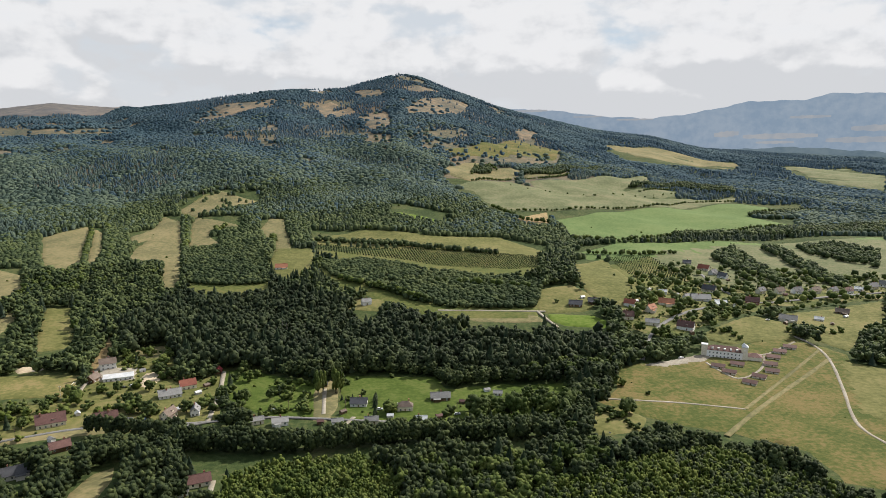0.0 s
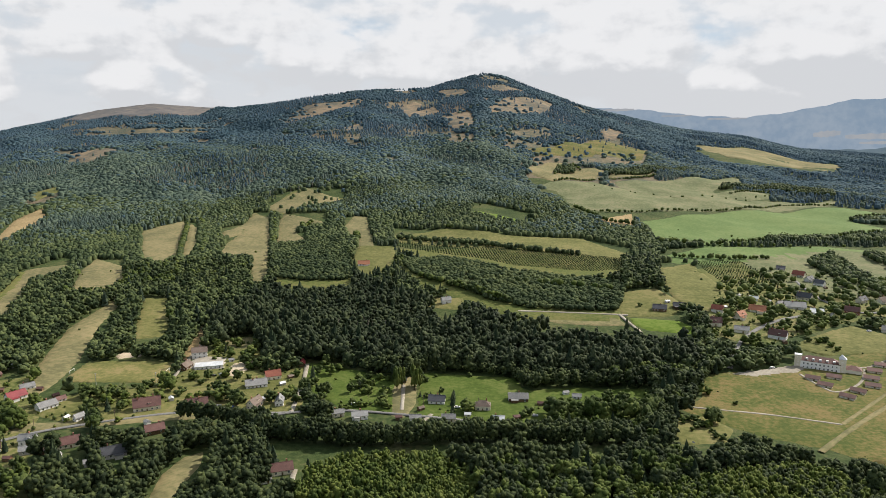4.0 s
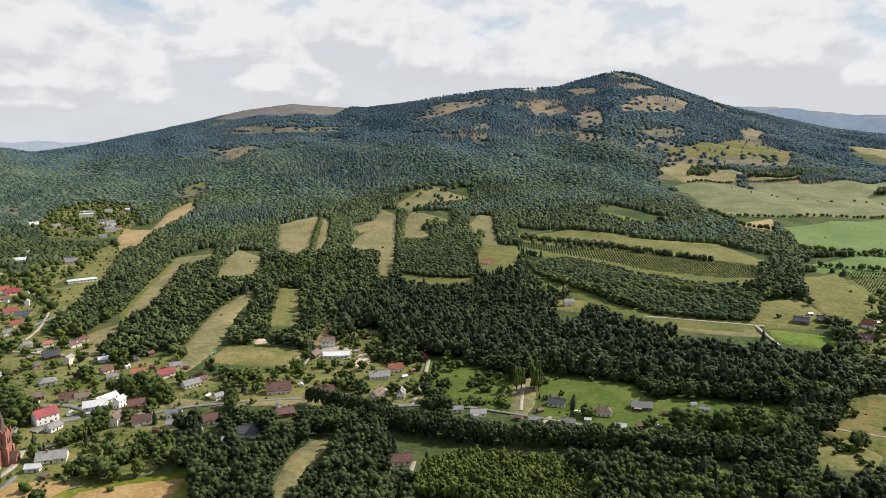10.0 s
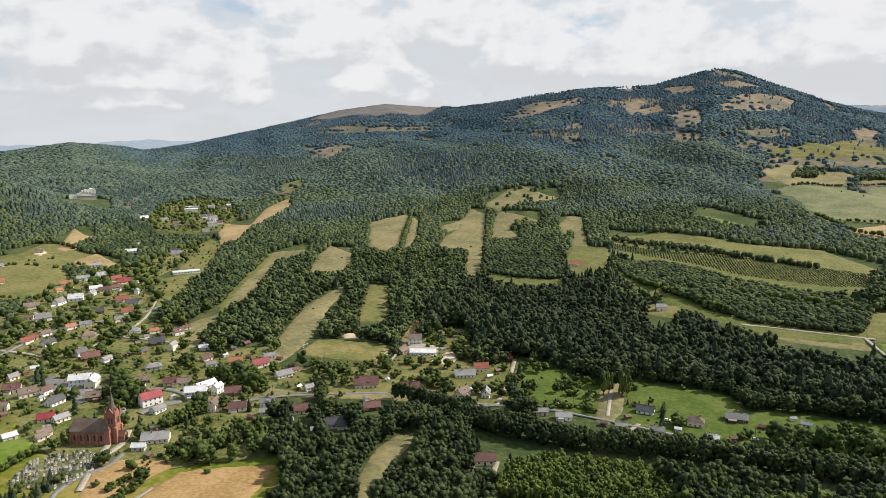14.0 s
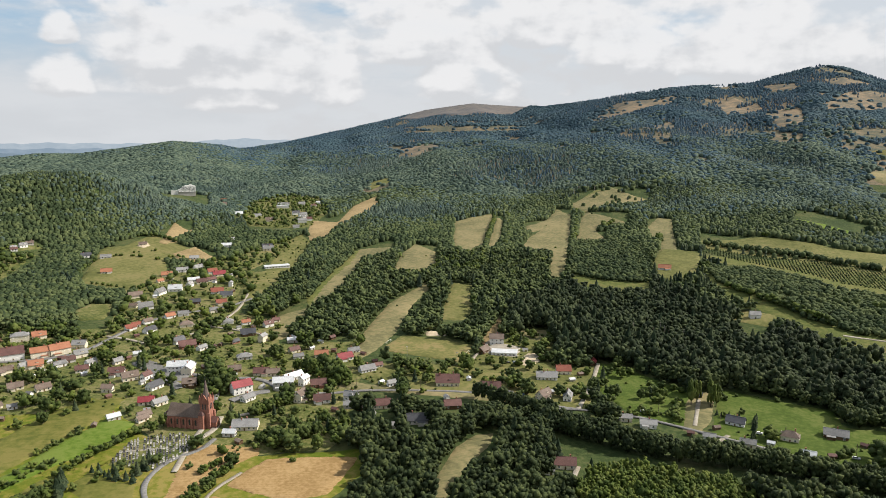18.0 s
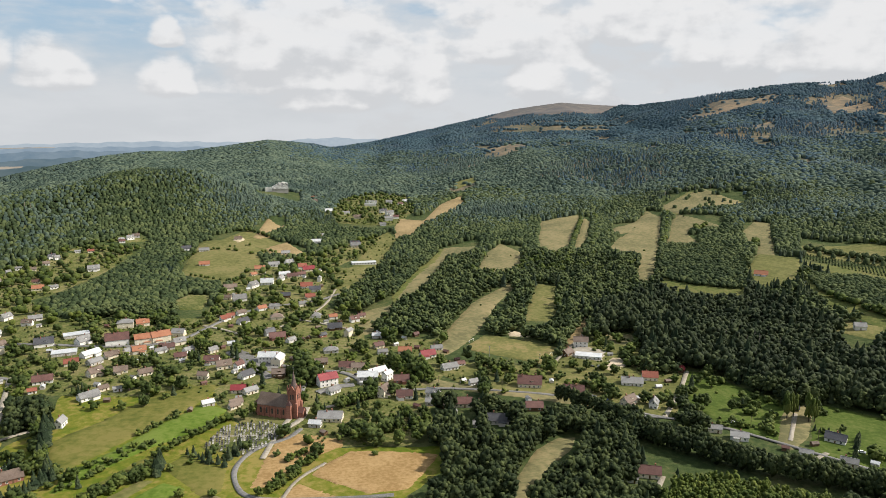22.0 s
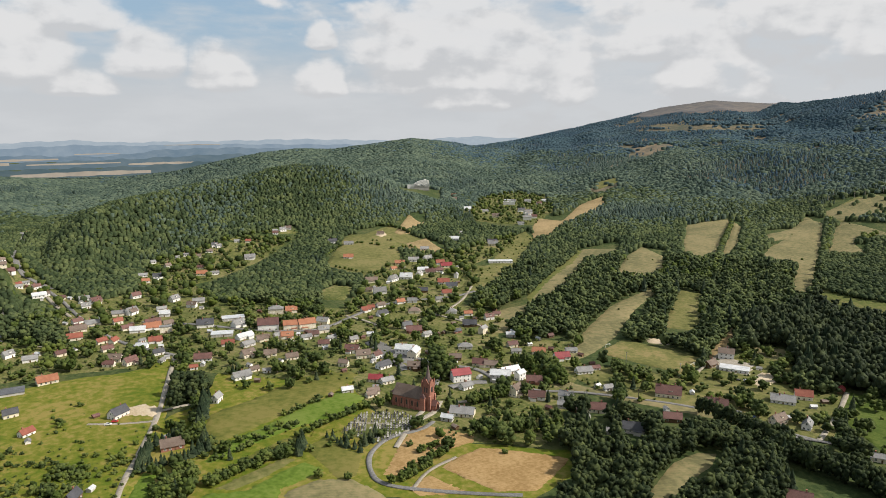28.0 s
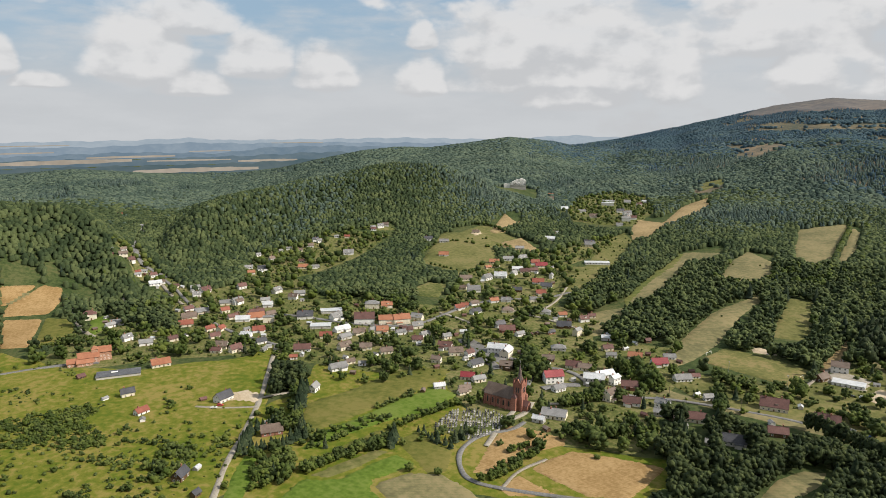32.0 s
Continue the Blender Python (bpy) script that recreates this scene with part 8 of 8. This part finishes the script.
# young, slender stands close to the camera, and the tall belt along the railway
YOUNG_STANDS = [[(-121, 336), (-118, 378), (-87, 390), (-48, 398), (-27, 376), (-22, 336)], [(40, 336), (60, 362), (123, 397), (164, 409), (217, 362), (226, 336)]]
for outline in YOUNG_STANDS:
    outline = np.array(outline, float)
    lo, hi = outline.min(0), outline.max(0)
    a, b = np.meshgrid(np.arange(lo[0], hi[0], 3.3), np.arange(lo[1], hi[1], 3.3))
    xy = np.stack([a.ravel(), b.ravel()], -1) + rs.randn(a.size, 2) * 0.9
    xy = xy[inside(outline, *xy.T)]
    h = 10.5 * (0.75 + 0.4 * rs.rand(len(xy))) * (1 + 0.12 * wave_noise(*xy.T, 14))
    pale = rs.rand(len(xy)) < 0.55 + 0.3 * wave_noise(*xy.T, 25, 1)
    # Cloud shade on the second stand is put into its darker foliage.
    for pick, mat in ((pale, "bright_leaf" if outline[0, 0] < 0 else "shrub_leaf"), (~pale, "shrub_leaf" if outline[0, 0] < 0 else "near_leaf")):
        stand("young_broadleaf_stand", "mid_broad", xy[pick], h[pick], h[pick] * (0.40 + 0.14 * rs.rand(pick.sum())), M[mat], "close-set slender young broadleaf trees")
    FIELDS.append((outline, "young_stand"))
BELT = []
for line, deep in (([(-178, 426), (-155, 414), (-116, 411), (-78, 414), (-51, 421), (-30, 425), (6, 427), (40, 428), (70, 429)], 3), ([(-236, 440), (-205, 434), (-178, 428)], 1)):
    line = np.array(line, float)
    for a, b in zip(line[:-1], line[1:]):
        n = max(1, int(np.hypot(*(b - a)) / 4.2))
        for k in range(n):
            for row in range(deep):
                BELT.append((*(a + (b - a) * (k + rs.rand()) / n + (0, 4.5 * row) + rs.randn(2) * 0.7), 12.5 + 4.5 * rs.rand()))
BELT = np.array(BELT)
BELT = BELT[clear_of_houses(BELT[:, :2], 1.0)]
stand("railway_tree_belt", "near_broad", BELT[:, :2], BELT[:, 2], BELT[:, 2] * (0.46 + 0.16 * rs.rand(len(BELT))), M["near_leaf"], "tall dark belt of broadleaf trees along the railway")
for outline in ([(-178, 424), (-155, 411), (-116, 408), (-78, 411), (-51, 418), (-48, 399), (-87, 391), (-118, 379), (-123, 392), (-150, 404)], [(-180, 428), (-30, 428), (70, 432), (70, 446), (-30, 444), (-160, 440)]):
    FIELDS.append((np.array(outline, float), "railway_side"))


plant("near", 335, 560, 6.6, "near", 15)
plant("middle", 560, 1000, 7.2, "mid", 14, -50)
plant("valley", 560, 800, 7.0, "mid", 12, -97, -50)
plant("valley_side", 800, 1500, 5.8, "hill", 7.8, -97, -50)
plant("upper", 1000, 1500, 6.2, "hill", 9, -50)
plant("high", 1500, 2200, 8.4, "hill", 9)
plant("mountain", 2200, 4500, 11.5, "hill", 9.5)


# ---- far hills behind the last ridge ----
def far_range(name, dist, mat, label, knots, foot=-20):
    """A range of distant hills along an arc: bearing and height of its crest."""
    az = np.arange(knots[0][0], knots[-1][0] + 0.01, 0.2)
    top = np.interp(az, [k[0] for k in knots], [k[1] for k in knots])
    top = np.convolve(np.pad(top, 4, "edge"), SOFT / SOFT.sum(), "valid") + 3 * np.sin(az * 2.3) + 1.5 * np.sin(az * 6.1)
    a = np.radians(az)
    rows = [(dist, 0.0), (dist + 40, 0.45), (dist + 90, 0.8), (dist + 140, 1.0), (dist + 160, 0.9)]
    v = np.concatenate([np.stack([r * np.sin(a), r * np.cos(a), foot + (top - foot) * s], -1) for r, s in rows])
    n = len(a)
    f = [(k * n + i, k * n + i + 1, (k + 1) * n + i + 1, (k + 1) * n + i) for k in range(4) for i in range(n - 1)]
    tagged(new(name, mesh_of(name, v, np.array(f), [M[mat]], True)), label, "hills", kind="structure")


def rise(el):
    return 200 + 4750 * math.tan(radians(el))


far_range("backdrop_hills_south", 4500, "far_blue", "distant mountain range, haze painted blue", [(0, 150), (4, rise(1.3)), (7, rise(1.15)), (9.5, rise(1.05)), (12, rise(0.7)), (16, rise(0.5)), (19.2, rise(0.9)), (23, rise(1.7)), (26.3, rise(1.72)), (28.4, rise(2.2)), (31.3, rise(2.1)), (36, rise(1.6)), (44, rise(0.5))])
far_range("backdrop_hills_west", 4600, "far_pale", "hills on the horizon, paled by painted haze", [(-120, 60), (-95, rise(-1.5)), (-88, rise(-1.5)), (-80, rise(-1.45)), (-76, rise(-1.3)), (-73, rise(-1.5)), (-66, rise(-1.45)), (-60, rise(-1.35)), (-52, rise(-1.5)), (-46.5, rise(-1.15)), (-43, rise(-1.3)), (-38, rise(-1.6))])


# Steep low banks stand for the plain, crests at angles from the camera.
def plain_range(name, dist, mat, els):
    far_range(name, dist, mat, "lowland plain with woods, haze painted blue", [(a, 200 + (dist + 140) * math.tan(radians(e))) for a, e in els], foot=-60)


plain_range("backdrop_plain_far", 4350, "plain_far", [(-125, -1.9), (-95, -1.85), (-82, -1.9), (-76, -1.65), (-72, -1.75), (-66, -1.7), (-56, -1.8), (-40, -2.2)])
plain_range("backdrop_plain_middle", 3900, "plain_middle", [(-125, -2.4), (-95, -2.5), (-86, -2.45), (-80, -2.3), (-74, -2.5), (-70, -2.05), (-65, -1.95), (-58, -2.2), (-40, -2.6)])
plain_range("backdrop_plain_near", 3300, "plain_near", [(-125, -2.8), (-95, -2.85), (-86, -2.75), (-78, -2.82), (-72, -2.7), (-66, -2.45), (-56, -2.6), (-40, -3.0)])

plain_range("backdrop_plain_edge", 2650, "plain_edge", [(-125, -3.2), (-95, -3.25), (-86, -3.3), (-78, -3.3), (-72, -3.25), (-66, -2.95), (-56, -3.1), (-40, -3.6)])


def corn_strip(dist, a0, a1, e0, e1, name="backdrop_corn_field", mat="far_corn", label="pale ripe corn field far out on the plain"):
    """A near-upright strip for far corn or heath, set by angles from the camera."""
    a = np.radians(np.linspace(a0, a1, 14))
    mid = 200 + dist * math.tan(radians((e0 + e1) / 2))
    half = dist * math.tan(radians(e1 - e0)) / 2 * (np.sin(np.linspace(0.25, 2.9, 14)) ** 0.5) * (1 + 0.2 * np.sin(np.arange(14) * 2.1))
    tilt = np.linspace(-1, 1, 14) * half.max() * 0.3
    v = np.concatenate([np.stack([(dist + k) * np.sin(a), (dist + k) * np.cos(a), mid + tilt + half * s], -1) for k, s in ((0, -1), (14, 1))])
    f = np.array([(i, i + 1, 14 + i + 1, 14 + i) for i in range(13)])
    tagged(new(name, mesh_of(name, v, f, [M[mat]], True)), label, "field", kind="structure")


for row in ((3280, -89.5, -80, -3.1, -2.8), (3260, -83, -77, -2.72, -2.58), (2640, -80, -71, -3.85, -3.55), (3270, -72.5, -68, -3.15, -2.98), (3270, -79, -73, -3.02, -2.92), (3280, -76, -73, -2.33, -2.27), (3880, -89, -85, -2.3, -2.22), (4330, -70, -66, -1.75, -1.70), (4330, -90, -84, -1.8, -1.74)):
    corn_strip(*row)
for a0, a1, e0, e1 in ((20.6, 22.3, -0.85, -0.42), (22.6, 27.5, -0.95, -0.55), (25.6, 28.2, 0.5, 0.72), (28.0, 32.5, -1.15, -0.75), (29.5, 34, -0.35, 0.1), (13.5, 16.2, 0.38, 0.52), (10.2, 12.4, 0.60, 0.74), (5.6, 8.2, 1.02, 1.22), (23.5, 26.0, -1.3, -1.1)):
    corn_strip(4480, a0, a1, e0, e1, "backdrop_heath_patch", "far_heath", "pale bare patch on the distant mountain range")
far_range("backdrop_foothills_south", 4250, "far_foot", "wooded foothills before the distant range, haze painted in", [(a, 200 + 4390 * math.tan(radians(e))) for a, e in ((8, -3.0), (14, -2.6), (18, -2.1), (22, -1.75), (26, -1.5), (31, -1.75), (36, -2.0), (44, -2.6))], foot=-60)
